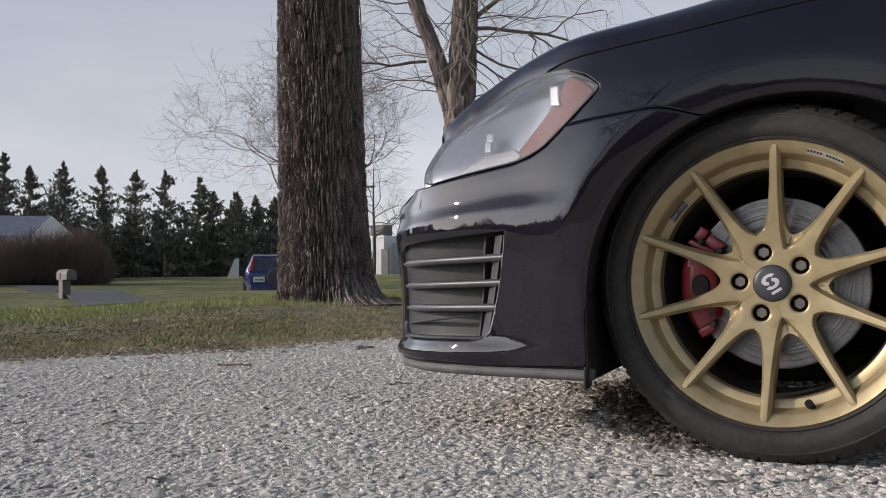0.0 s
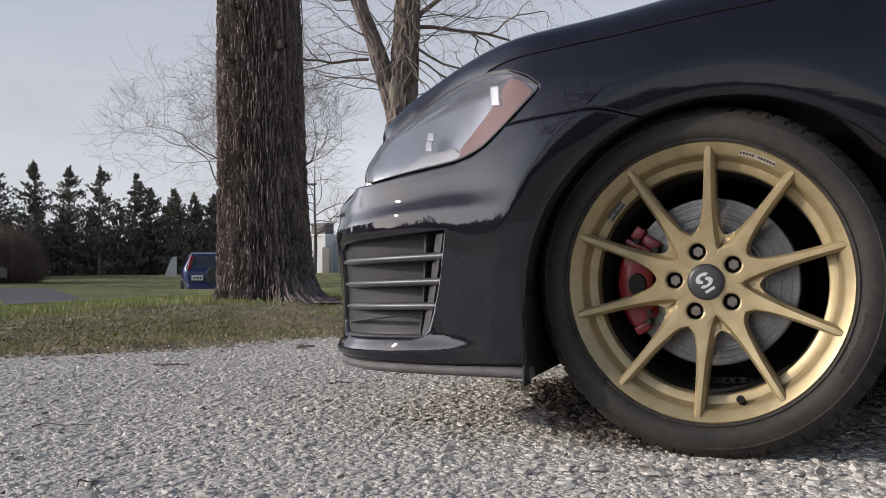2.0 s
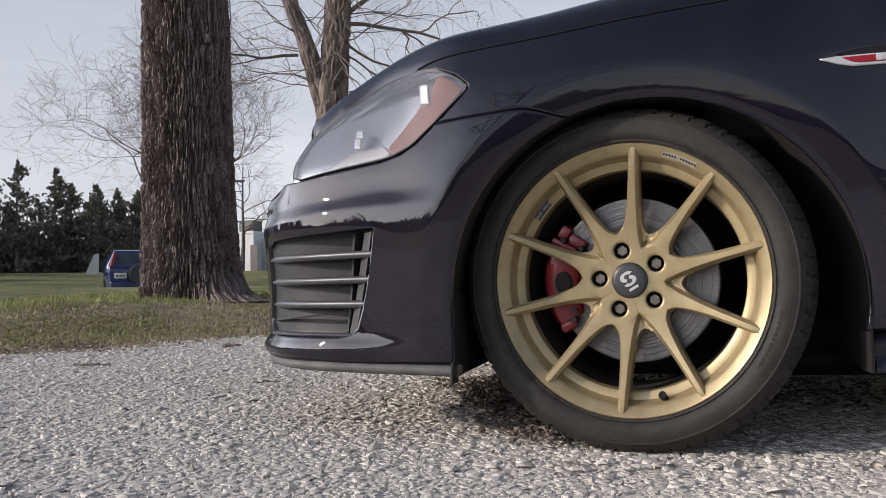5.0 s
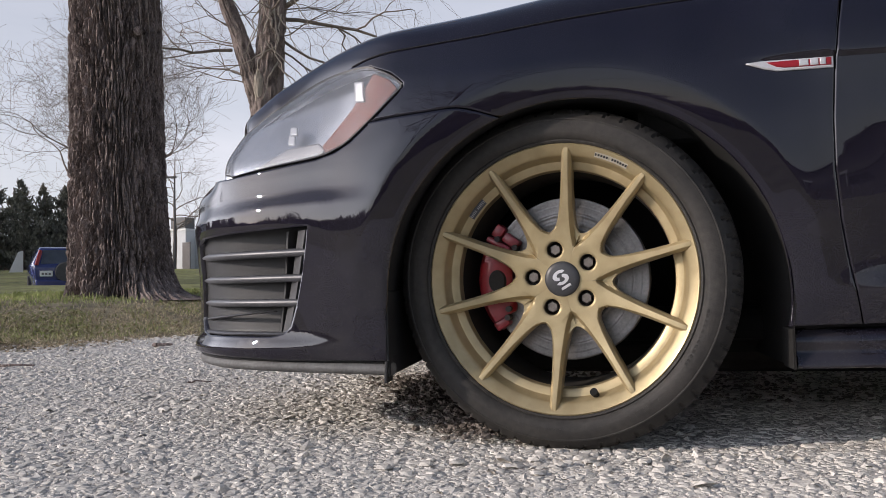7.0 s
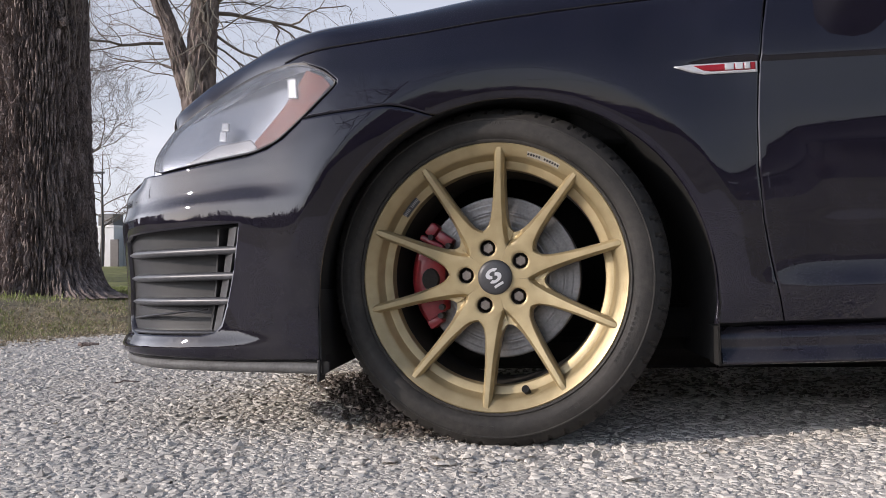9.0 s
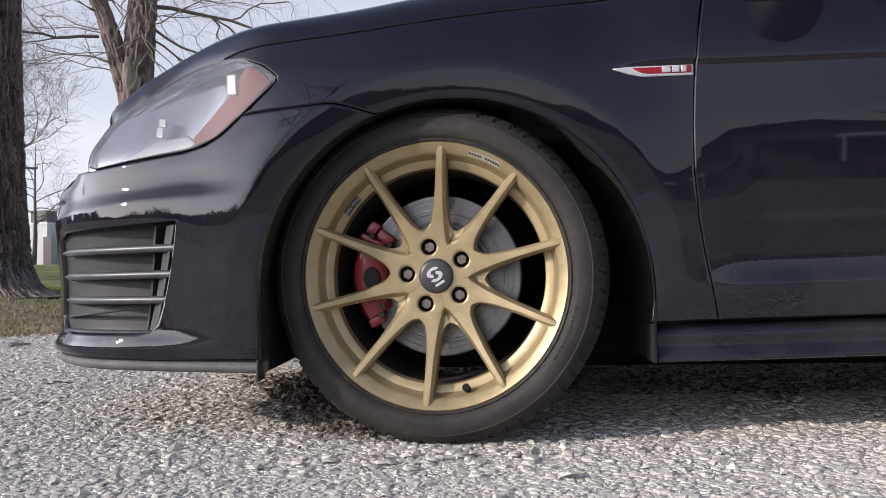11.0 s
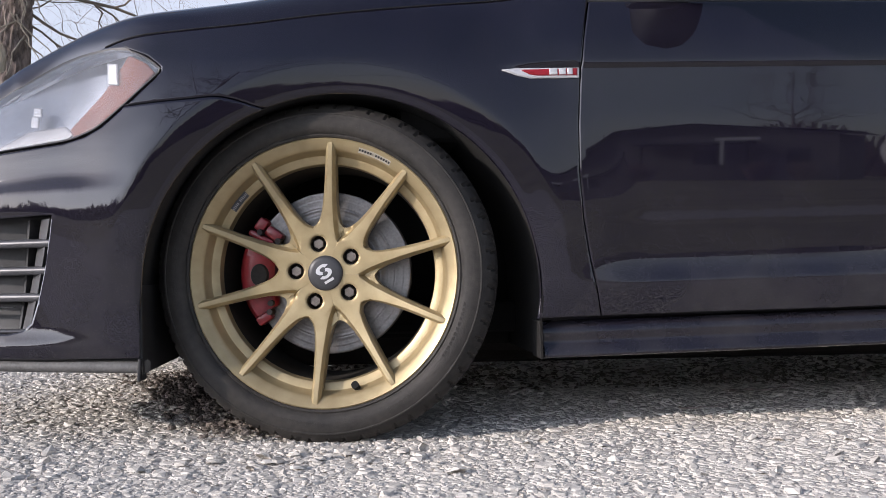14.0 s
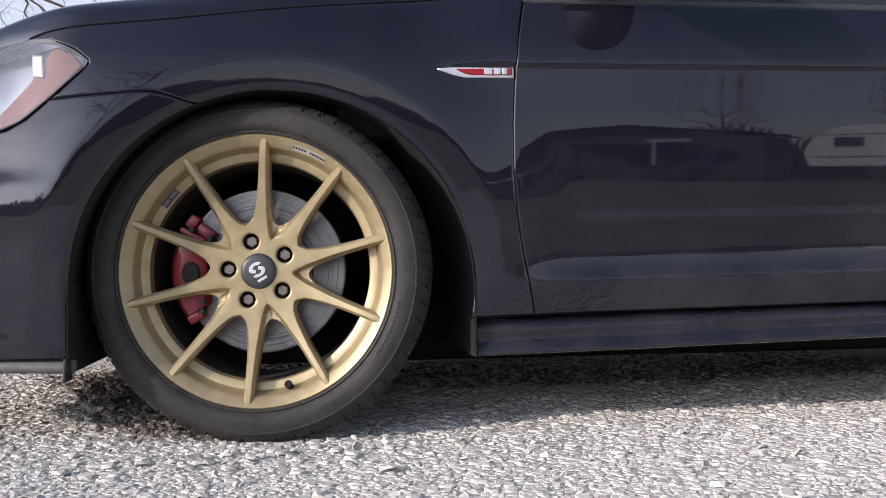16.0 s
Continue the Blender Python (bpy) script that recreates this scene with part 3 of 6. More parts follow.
def inside(poly, p):
    x, y = p[:, 0], p[:, 1]
    hit = np.zeros(len(p), bool)
    for (x0, y0), (x1, y1) in zip(poly, np.roll(poly, -1, 0)):
        if y0 != y1:
            hit ^= ((y0 > y) != (y1 > y)) & (x < (x1 - x0) * (y - y0) / (y1 - y0) + x0)
    return hit


def dense(loop, step=0.008):
    loop = np.asarray(loop, float)
    out = []
    for a, b in zip(loop, np.roll(loop, -1, 0)):
        k = max(1, int(np.linalg.norm(b - a) / step))
        out += [a + (b - a) * i / k for i in range(k)]
    return np.array(out)


def curve(pts, k=6):
    """A soft curve through (u, z) points."""
    pts = [Vector(p) for p in pts]
    out = []
    for i in range(len(pts) - 1):
        p0, p1, p2, p3 = pts[max(i - 1, 0)], pts[i], pts[i + 1], pts[min(i + 2, len(pts) - 1)]
        for j in range(k):
            t = j / k
            out.append(tuple(0.5 * (2 * p1 + (p2 - p0) * t + (2 * p0 - 5 * p1 + 4 * p2 - p3) * t * t + (3 * p1 - p0 - 3 * p2 + p3) * t ** 3)))
    return out + [tuple(pts[-1])]


def skin_normal(u, z, f):
    h = 0.002
    du, dz = f(u + h, z) - f(u - h, z), f(u, z + h) - f(u, z - h)
    n = np.cross(dz, du)
    n /= np.linalg.norm(n, axis=-1, keepdims=True) + 1e-12
    return n


def panel(name, loop, material, parent, holes=(), grid=0.012, lip=0.014, f=skin, label="", mirror=False, sunk=0.0, rows=(), arcs=False, hole_lip=None, lines=()):
    """A pressed panel of the skin f(u, z) inside a loop, with a rolled edge that turns into the body."""
    loops = [dense(loop)] + [dense(h) for h in holes]
    pts, edges, ring, owner = [], [], [], []
    for lp in loops:
        s = len(pts)
        pts += [tuple(p) for p in lp]
        ring.append((s, len(lp)))
        edges += [(s + i, s + (i + 1) % len(lp)) for i in range(len(lp))]
    nb = len(pts)
    area = 0.5 * sum(a[0] * b[1] - a[1] * b[0] for a, b in zip(loops[0], np.roll(loops[0], -1, 0)))
    outward = np.zeros((nb, 2))
    for k, (s, n) in enumerate(ring):
        lp = loops[k]
        t = np.roll(lp, -1, 0) - np.roll(lp, 1, 0)
        t /= np.linalg.norm(t, axis=1, keepdims=True) + 1e-9
        sign = 1 if 0.5 * sum(a[0] * b[1] - a[1] * b[0] for a, b in zip(lp, np.roll(lp, -1, 0))) > 0 else -1
        o = np.stack([t[:, 1], -t[:, 0]], 1) * sign * (1 if k == 0 else -1)
        outward[s:s + n] = o
        pts += [tuple(p) for p in lp - o * 0.0035]
    lo, hi = loops[0].min(0), loops[0].max(0)
    gu, gz = np.meshgrid(np.arange(lo[0], hi[0], grid), np.arange(lo[1], hi[1], grid), indexing="ij")
    g = np.stack([gu.ravel(), gz.ravel()], 1)
    ok = inside(loops[0], g)
    for h in loops[1:]:
        ok &= ~inside(h, g)
    bnd = np.array(pts[:nb])
    g = g[ok]
    near = np.min(np.hypot(g[:, None, 0] - bnd[None, :, 0], g[:, None, 1] - bnd[None, :, 1]), 1) if len(g) else np.zeros(0)
    g = g[near > 0.007]
    for z in rows:
        if len(g):
            g = g[np.abs(g[:, 1] - z) > 0.003]
    pts += [tuple(p) for p in g]
    for z in rows:
        line = np.stack([np.arange(lo[0] + 0.005, hi[0], 0.02), np.full(len(np.arange(lo[0] + 0.005, hi[0], 0.02)), z)], 1)
        line = line[inside(loops[0], line)]
        pts += [tuple(p) for p in line if np.min(np.hypot(bnd[:, 0] - p[0], bnd[:, 1] - p[1])) > 0.005]
    if arcs:
        old = np.array(pts[nb:])
        rr = np.hypot(old[:, 0] + ARCH[0], old[:, 1] - ARCH[1])
        pts = pts[:nb] + [tuple(p) for i, (p, r) in enumerate(zip(old, rr)) if i < nb or r < ARCH_R + 0.005 or r > ARCH_R + 0.115]
        for k, r in enumerate(ARCH_R + np.array([0.004, 0.009, 0.014, 0.022, 0.032, 0.040, 0.047, 0.052, 0.0555, 0.0585, 0.062, 0.067, 0.076, 0.088, 0.102])):
            line = np.array(arch_arc(-30 + 0.9 * (k % 2), 215, r, 136))
            ok = inside(loops[0], line)
            for h in loops[1:]:
                ok &= ~inside(h, line)
            pts += [tuple(p) for p in line[ok] if np.min(np.hypot(bnd[:, 0] - p[0], bnd[:, 1] - p[1])) > 0.005]
    for line in lines:
        line = np.asarray(line)
        ok = inside(loops[0], line)
        for h in loops[1:]:
            ok &= ~inside(h, line)
        line = line[ok]
        old = np.array(pts[nb:])
        if len(line):
            far = np.min(np.hypot(old[:, None, 0] - line[None, :, 0], old[:, None, 1] - line[None, :, 1]), 1) > 0.0035
            pts = pts[:nb] + [tuple(p) for p in old[far]] + [tuple(p) for p in line if np.min(np.hypot(bnd[:, 0] - p[0], bnd[:, 1] - p[1])) > 0.004]
    v2, _, tris, orig, _, _ = delaunay_2d_cdt([Vector(p) for p in pts], edges, [], 0, 1e-6)
    v2 = np.array([tuple(v) for v in v2])
    tris = np.array([t for t in tris if len(t) == 3])
    c = v2[tris].mean(1)
    ok = inside(loops[0], c)
    for h in loops[1:]:
        ok &= ~inside(h, c)
    tris = tris[ok]
    p3, nn = f(v2[:, 0], v2[:, 1]), skin_normal(v2[:, 0], v2[:, 1], f)
    p3 = p3 - nn * sunk
    first = {}
    for i, o in enumerate(orig):
        for j in o:
            first[j] = i
    edge_n, deep = nn.copy(), []
    verts, faces = [tuple(p) for p in p3], []
    a, b, c3 = p3[tris[:, 0]], p3[tris[:, 1]], p3[tris[:, 2]]
    flip = np.einsum("ij,ij->i", np.cross(b - a, c3 - a), nn[tris[:, 0]]) < 0
    for t, fl in zip(tris, flip):
        faces.append(tuple(int(i) for i in (t[::-1] if fl else t)))
    h = 0.002
    for hole, (s, n) in enumerate(ring):
        idx = [first[s + i] for i in range(n)]
        base = len(verts)
        for i, k in enumerate(idx):
            o2 = outward[s + i]
            o3 = f(v2[k, 0] + o2[0] * h, v2[k, 1] + o2[1] * h) - f(v2[k, 0] - o2[0] * h, v2[k, 1] - o2[1] * h)
            o3 = o3 / (np.linalg.norm(o3) + 1e-9)
            nn2 = edge_n[k] + 0.9 * o3
            edge_n[k] = nn2 / (np.linalg.norm(nn2) + 1e-12)
            verts.append(tuple(p3[k] - nn[k] * (hole_lip if hole and hole_lip else lip)))
            deep.append(o3)
        for i in range(n):
            j = (i + 1) % n
            q = (idx[i], idx[j], base + j, base + i)
            pa, pb, pd = (np.array(verts[q[0]]), np.array(verts[q[1]]), np.array(verts[q[3]]))
            if np.dot(np.cross(pb - pa, pd - pa), deep[-n + i]) < 0:
                q = q[::-1]
            faces.append(q)
    normals = np.concatenate([edge_n, np.array(deep)])
    verts = np.array(verts) - (0, 0, HUB_Z)
    if mirror:
        verts[:, 1] = WIDTH - verts[:, 1]
        normals = normals * (1, -1, 1)
        faces = [q[::-1] for q in faces]
    me = bpy.data.meshes.new(name)
    me.from_pydata([tuple(v) for v in verts], [], faces)
    me.materials.append(material)
    me.polygons.foreach_set("use_smooth", [True] * len(faces))
    me.normals_split_custom_set_from_vertices([tuple(n) for n in normals])
    ob = new(name, me)
    ob.parent = parent
    if label:
        ob["label"] = label
    return ob


G = 0.0014                      # half of a panel gap


def arch_arc(a0, a1, r=ARCH_R, n=40):
    """Along the wheel arch, angles from straight forwards over the top to the rear; (u, z)."""
    return [(-ARCH[0] + r * math.cos(radians(a)), ARCH[1] + r * math.sin(radians(a))) for a in np.linspace(a0, a1, n)]


U_MID = float(PLAN_S.max()) - 0.02
LAMP = curve([(0.272, 0.672), (0.296, 0.692), (0.336, 0.709), (0.392, 0.714), (0.492, 0.702), (0.600, 0.663), (0.684, 0.622)], 5) + curve([(0.692, 0.610), (0.694, 0.575), (0.682, 0.536)], 4) + curve([(0.660, 0.530), (0.56, 0.540), (0.452, 0.550), (0.412, 0.560), (0.380, 0.575), (0.332, 0.612)], 5) + [(0.285, 0.653), (0.274, 0.664)]
SEAM = curve([(0.338, 0.606), (0.228, 0.615), (0.164, 0.618), (0.098, 0.599)], 6)
GRILLE = [(0.466, 0.421), (0.472, 0.385), (0.484, 0.33), (0.500, 0.272), (0.514, 0.232), (0.530, 0.219), (0.56, 0.214), (0.76, 0.216), (0.800, 0.224), (0.815, 0.245), (0.812, 0.40), (0.78, 0.412), (0.60, 0.417)]


def bumper(mirror):
    loop = [(u, z - G) for u, z in SEAM] + [p for p in arch_arc(67.5, 2.5, n=36)] + [(0.318, 0.24), (0.320, 0.166)]
    loop += [(0.52, 0.168), (0.70, 0.176), (0.85, 0.182), (U_MID, 0.185), (U_MID, 0.524), (0.80, 0.526), (0.67, 0.526)]
    loop += [(0.56, 0.535), (0.452, 0.545), (0.409, 0.555), (0.377, 0.571), (0.340, 0.600)]
    b = panel("bumper", loop, PAINT, car, holes=[GRILLE], grid=0.010, arcs=True, rows=(0.18, 0.188, 0.196, 0.205), lines=[[(u, float(flute(u)) + o) for u in np.arange(0.30, U_MID, 0.012)] for o in (-0.016, -0.008, -0.003, 0.000, 0.003, 0.007, 0.012, 0.018, 0.024, 0.030, 0.037, 0.045, 0.054, 0.064)], mirror=mirror, label="glossy black front bumper with light dust along its lower edge")
    return b


def fender(mirror):
    loop = [(u, z + G) for u, z in SEAM[::-1]] + [(0.332 - 0.004, 0.609), (0.281, 0.652), (0.2695, 0.666), (0.2690, 0.674), (0.2940, 0.6948), (0.336, 0.7120), (0.40, 0.7170)]
    loop += [(0.345, 0.729), (0.228, 0.742), (0.128, 0.752), (0.0, 0.769), (-0.2, 0.790), (-0.40, 0.806), (-0.51, 0.812)]
    loop += [(-0.503 + G, 0.795), (-0.488 + G, 0.72), (-0.480 + G, 0.664), (-0.473 + G, 0.56), (-0.472 + G, 0.476), (-0.478 + G, 0.39), (-0.488 + G, 0.32), (-0.508 + G, 0.209)]
    loop += [(-0.394, 0.209)] + arch_arc(190, 69, n=60)
    return panel("front_fender", loop, PAINT, car, grid=0.010, arcs=True, mirror=mirror, label="glossy black front fender with dusty wheel arch lip")


def door(mirror):
    loop = [(-0.503 - G, 0.790), (-0.488 - G, 0.72), (-0.480 - G, 0.664), (-0.473 - G, 0.56), (-0.472 - G, 0.476), (-0.478 - G, 0.39), (-0.488 - G, 0.32), (-0.508 - G, 0.209), (-1.50, 0.206), (-1.56, 0.40), (-1.56, 0.791)]
    return panel("front_door", loop, PAINT, car, grid=0.014, mirror=mirror, rows=(0.684, 0.678, 0.674, 0.6715, 0.6700, 0.6690, 0.6675, 0.6655, 0.6635, 0.661, 0.6585, 0.655, 0.648, 0.2600, 0.264, 0.268, 0.272, 0.276), label="glossy black front door with a sharp shoulder crease")


def sill_skin(u, z):
    """The side skirt: a ledge that steps out under the door."""
    z = np.asarray(z, float)
    d = hermite([0.12, 0.1345, 0.138, 0.156, 0.161, 0.164, 0.182, 0.186, 0.2035, 0.212], [0.050, 0.026, 0.022, 0.031, 0.0350, 0.0365, 0.0335, 0.0350, 0.048, 0.060], z)
    x, y = np.interp(u, PLAN_S, PLAN_X), np.interp(u, PLAN_S, PLAN_Y)
    return np.stack([x, y + d, z + 0 * u], -1)


def sill(mirror):
    return panel("side_skirt", [(-0.398, 0.2035), (-0.398, 0.135), (-2.28, 0.135), (-2.28, 0.2035)], PAINT, car, f=sill_skin, grid=0.008, lip=0.05, mirror=mirror, label="black side skirt with a stepped edge")


for side in (False, True):
    bumper(side), fender(side), door(side), sill(side)
    # added dark plate that covers the skirt's front lip where the sun catches it
    end = bmesh.new()
    box(end, (0.3945, WIDTH - 0.062 if side else 0.062, 0.169 - HUB_Z), (0.005, 0.076, 0.069), bevel=0.001)
    part("skirt_end_cover", end, LINER, car, "dark plate added over the side skirt's end in the wheel well")


def hood_edge(k):
    """Along the bonnet's edge from the windscreen (0) past the lamp to the nose (1): u and z."""
    u = hermite([0, 0.45, 0.7, 0.85, 1.0], [-0.50, 0.18, 0.56, 0.72, U_MID], k)
    z = hermite([-0.51, -0.40, -0.2, 0.0, 0.128, 0.228, 0.345, 0.44, 0.52, 0.60, 0.69, 0.80, 1.1, U_MID], [0.815, 0.809, 0.793, 0.772, 0.755, 0.745, 0.734, 0.724, 0.709, 0.680, 0.639, 0.613, 0.588, 0.583], u)
    return u, z


def bonnet():
    nu, nw = 90, 40
    verts, faces = [], []
    for i in range(nu):
        k = i / (nu - 1)
        u, z = hood_edge(k)
        e = skin(u, z)
        cx = min(0.55, float(hermite([0, 0.45, 0.7, 0.85, 1.0], [0.50, -0.25, -0.64, -0.80, -0.855], k)))
        lift = float(hermite([-0.86, -0.80, -0.72, -0.6, -0.4, -0.15, 0.1, 0.5], [0.004, 0.03, 0.058, 0.093, 0.155, 0.205, 0.235, 0.25], cx))
        for j in range(2 * nw + 1):
            w = j / nw
            v = (w if w <= 1 else 2 - w) ** 2
            y = e[1] + (WIDTH / 2 - e[1]) * v
            bend = 1 - (1 - v) ** 2.1
            x = e[0] + (cx - e[0]) * bend
            shoulder = 0.21 * (1 - (1 - min(v / 0.12, 1.0)) ** 2) + 0.25 * v * (2 - v)
            nose = (0.029 + 0.007 * float(rise(0.38, 0.60, k))) * math.sqrt(max(0.0, 1 - (1 - min(v / 0.045, 1.0)) ** 2)) - 0.016
            zz = z + lift * shoulder + 0.004 * math.exp(-((v - 0.30) / 0.05) ** 2) + nose
            verts.append((x, y if w <= 1 else WIDTH - y, zz - HUB_Z))
    m = 2 * nw + 1
    for i in range(nu - 1):
        for j in range(m - 1):
            faces.append((i * m + j, (i + 1) * m + j, (i + 1) * m + j + 1, i * m + j + 1))
    bm = bmesh.new()
    vs = [bm.verts.new(v) for v in verts]
    for q in faces:
        bm.faces.new([vs[a] for a in q])
    got = bmesh.ops.extrude_edge_only(bm, edges=[e for e in bm.edges if e.is_boundary])["geom"]
    bmesh.ops.translate(bm, vec=(0, 0, -0.02), verts=[v for v in got if isinstance(v, bmesh.types.BMVert)])
    bmesh.ops.recalc_face_normals(bm, faces=bm.faces)
    part("bonnet", bm, PAINT, car, "glossy black bonnet", smooth=50)


bonnet()


def cabin():
    """Pillars, roof, glass and the tail, joined to the doors."""
    half = WIDTH / 2
    stations = [(0.50, 0.985, 0.10, 0.985), (0.80, 1.16, 0.16, 1.16), (1.10, 1.30, 0.19, 1.33), (1.5, 1.36, 0.20, 1.41), (2.2, 1.34, 0.20, 1.40), (2.85, 1.28, 0.22, 1.33), (3.15, 1.00, 0.16, 1.03), (3.33, 0.84, 0.10, 0.86)]
    bm = bmesh.new()
    rings = []
    for x, z_e, ins, z_c in stations:
        rings.append([bm.verts.new((x, ins + (WIDTH - 2 * ins) * j / 16, z_e + (z_c - z_e) * math.sin(math.pi * j / 16) ** 0.8 - HUB_Z)) for j in range(17)])
    for a, b in zip(rings, rings[1:]):
        for j in range(16):
            bm.faces.new((a[j], b[j], b[j + 1], a[j + 1]))
    roof = part("roof", bm, PAINT, car, "black roof", smooth=40)
    for y0, s in ((0, 1), (WIDTH, -1)):
        bm = bmesh.new()
        bot = [bm.verts.new((x, y0 + s * d, 0.795 - HUB_Z)) for x, d in ((0.52, 0.035), (1.1, 0.028), (1.56, 0.028), (2.3, 0.03), (2.9, 0.05), (3.33, 0.12))]
        top = [bm.verts.new((x, y0 + s * d, z - HUB_Z)) for x, z, d in ((0.60, 0.99, 0.105), (1.1, 1.30, 0.19), (1.56, 1.355, 0.20), (2.3, 1.33, 0.20), (2.9, 1.24, 0.21), (3.33, 0.84, 0.12))]
        for i in range(5):
            bm.faces.new((bot[i], bot[i + 1], top[i + 1], top[i]) if s > 0 else (bot[i], top[i], top[i + 1], bot[i + 1]))
        part("side_glass", bm, WINDOW, car, "dark tinted side windows")
        bm = bmesh.new()
        box(bm, (1.45, y0 + s * 0.030, 0.797 - HUB_Z), (1.90, 0.012, 0.012), bevel=0.003)
        part("window_trim", bm, GREY_PLASTIC, car, "slim dark trim along the window line")
    bm = bmesh.new()
    a = [bm.verts.new((0.42 + 0.10 * abs(j - 8) / 8 - 0.08, 0.07 + (WIDTH - 0.14) * j / 16, 0.86 + 0.10 * math.sin(math.pi * j / 16) - HUB_Z)) for j in range(17)]
    b = [bm.verts.new((1.10, 0.19 + (WIDTH - 0.38) * j / 16, 1.30 + 0.03 * math.sin(math.pi * j / 16) - HUB_Z)) for j in range(17)]
    for j in range(16):
        bm.faces.new((a[j], b[j], b[j + 1], a[j + 1]))
    part("windscreen", bm, WINDOW, car, "dark windscreen", smooth=60)
    # rear quarter and tail
    for y0, s in ((0, 1), (WIDTH, -1)):
        bm = bmesh.new()
        xs = np.linspace(1.565, 3.38, 40)
        rows = []
        for x in xs:
            low = 0.14 if abs(x - 2.63) > 0.354 else 0.27 + math.sqrt(max(0, 0.354 ** 2 - (x - 2.63) ** 2))
            tail = 0.30 * max(0, (x - 2.95) / 0.43) ** 2
            rows.append([bm.verts.new((x, y0 + s * (float(inset(-0.9, low + (0.795 - low) * k / 10)) + tail), low + (0.795 - low) * k / 10 - HUB_Z)) for k in range(11)])
        for a, b in zip(rows, rows[1:]):
            for k in range(10):
                bm.faces.new((a[k], b[k], b[k + 1], a[k + 1]) if s > 0 else (a[k], a[k + 1], b[k + 1], b[k]))
        part("rear_quarter", bm, PAINT, car, "glossy black rear quarter", smooth=40)
    bm = bmesh.new()
    box(bm, (3.30, half, 0.48 - HUB_Z), (0.16, WIDTH - 0.56, 0.66), bevel=0.05)
    part("rear_bumper", bm, PAINT, car, "black tail", smooth=40)
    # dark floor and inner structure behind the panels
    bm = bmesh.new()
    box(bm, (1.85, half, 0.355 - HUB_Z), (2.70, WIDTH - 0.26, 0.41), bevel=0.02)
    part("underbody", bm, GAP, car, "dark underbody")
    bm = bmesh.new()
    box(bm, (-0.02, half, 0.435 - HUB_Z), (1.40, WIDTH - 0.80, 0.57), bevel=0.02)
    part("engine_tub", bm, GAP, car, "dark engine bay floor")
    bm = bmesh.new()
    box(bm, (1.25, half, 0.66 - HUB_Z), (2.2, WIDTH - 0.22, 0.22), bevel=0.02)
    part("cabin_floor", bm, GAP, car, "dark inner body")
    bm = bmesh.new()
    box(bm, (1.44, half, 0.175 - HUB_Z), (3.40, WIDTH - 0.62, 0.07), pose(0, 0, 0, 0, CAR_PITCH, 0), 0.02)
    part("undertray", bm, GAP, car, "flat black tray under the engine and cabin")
    # added dark block that hides the bright ground beyond the car
    bm = bmesh.new()
    box(bm, (1.30, 0.95, 0.110 - HUB_Z), (3.10, 0.70, 0.12), pose(0, 0, 0, 0, CAR_PITCH, 0), 0.03)
    part("under_floor_block", bm, IRON, car, "dark block added under the floor to hide bright ground")


cabin()


def bonnet_gap_beads():
    """Black bead for the rubber and the shadow line in the joint between bonnet and fender."""
    us = np.linspace(0.385, -0.50, 60)
    zs = hermite([-0.51, -0.40, -0.2, 0.0, 0.128, 0.228, 0.345, 0.40], [0.812, 0.806, 0.790, 0.769, 0.752, 0.742, 0.729, 0.717], us) + 0.0012
    for mirror in (False, True):
        pts = [Vector((p[0], WIDTH - p[1] if mirror else p[1], p[2] - HUB_Z)) for p in skin(us, zs)]
        bm = bmesh.new()
        tube(bm, pts, [0.0014] * len(pts), 6)
        part("bonnet_gap_bead", bm, GAP, car, "black bead for the seal and shadow gap along the bonnet", smooth=60)


bonnet_gap_beads()


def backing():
    """Near-black sheets a little behind the panel gaps, coloured as the shade inside them."""
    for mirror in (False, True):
        panel("gap_shade_sheet", [(0.30, 0.57), (0.30, 0.66), (0.02, 0.66), (0.02, 0.63)], GAP, car, mirror=mirror, grid=0.01, sunk=0.022, lip=0.002)
        panel("gap_shade_sheet", [(-0.40, 0.20), (-0.40, 0.78), (-0.60, 0.78), (-0.60, 0.20)], GAP, car, mirror=mirror, grid=0.014, sunk=0.020, lip=0.002)
        panel("gap_shade_sheet", [(-0.42, 0.19), (-0.42, 0.23), (-1.5, 0.23), (-1.5, 0.19)], GAP, car, mirror=mirror, grid=0.03, sunk=0.022, lip=0.002)


backing()


def wheel_well():
    for x0, s in ((0.04, 1), (2.63, 1)):
        for y0, s in ((0, 1), (WIDTH, -1)):
            bm = bmesh.new()
            n = 40
            rows = []
            for d, r in ((0.018, ARCH_R + 0.001), (0.05, ARCH_R + 0.006), (0.40, ARCH_R + 0.006), (0.42, 0.12)):
                path = [(x0 + r, 0.135 + 0.13 * k / 5) for k in range(5)] + [(x0 + r * math.cos(radians(a)), 0.27 + r * math.sin(radians(a))) for a in np.linspace(0, 180, n - 10)] + [(x0 - r, 0.265 - 0.13 * k / 5) for k in range(1, 6)]
                rows.append([bm.verts.new((px, y0 + s * d, pz - HUB_Z)) for px, pz in path])
            for a, b in zip(rows, rows[1:]):
                for k in range(n - 1):
                    bm.faces.new((a[k], a[k + 1], b[k + 1], b[k]))
            part("wheel_well", bm, LINER, car, "dark felt wheel arch liner", smooth=60)


wheel_well()


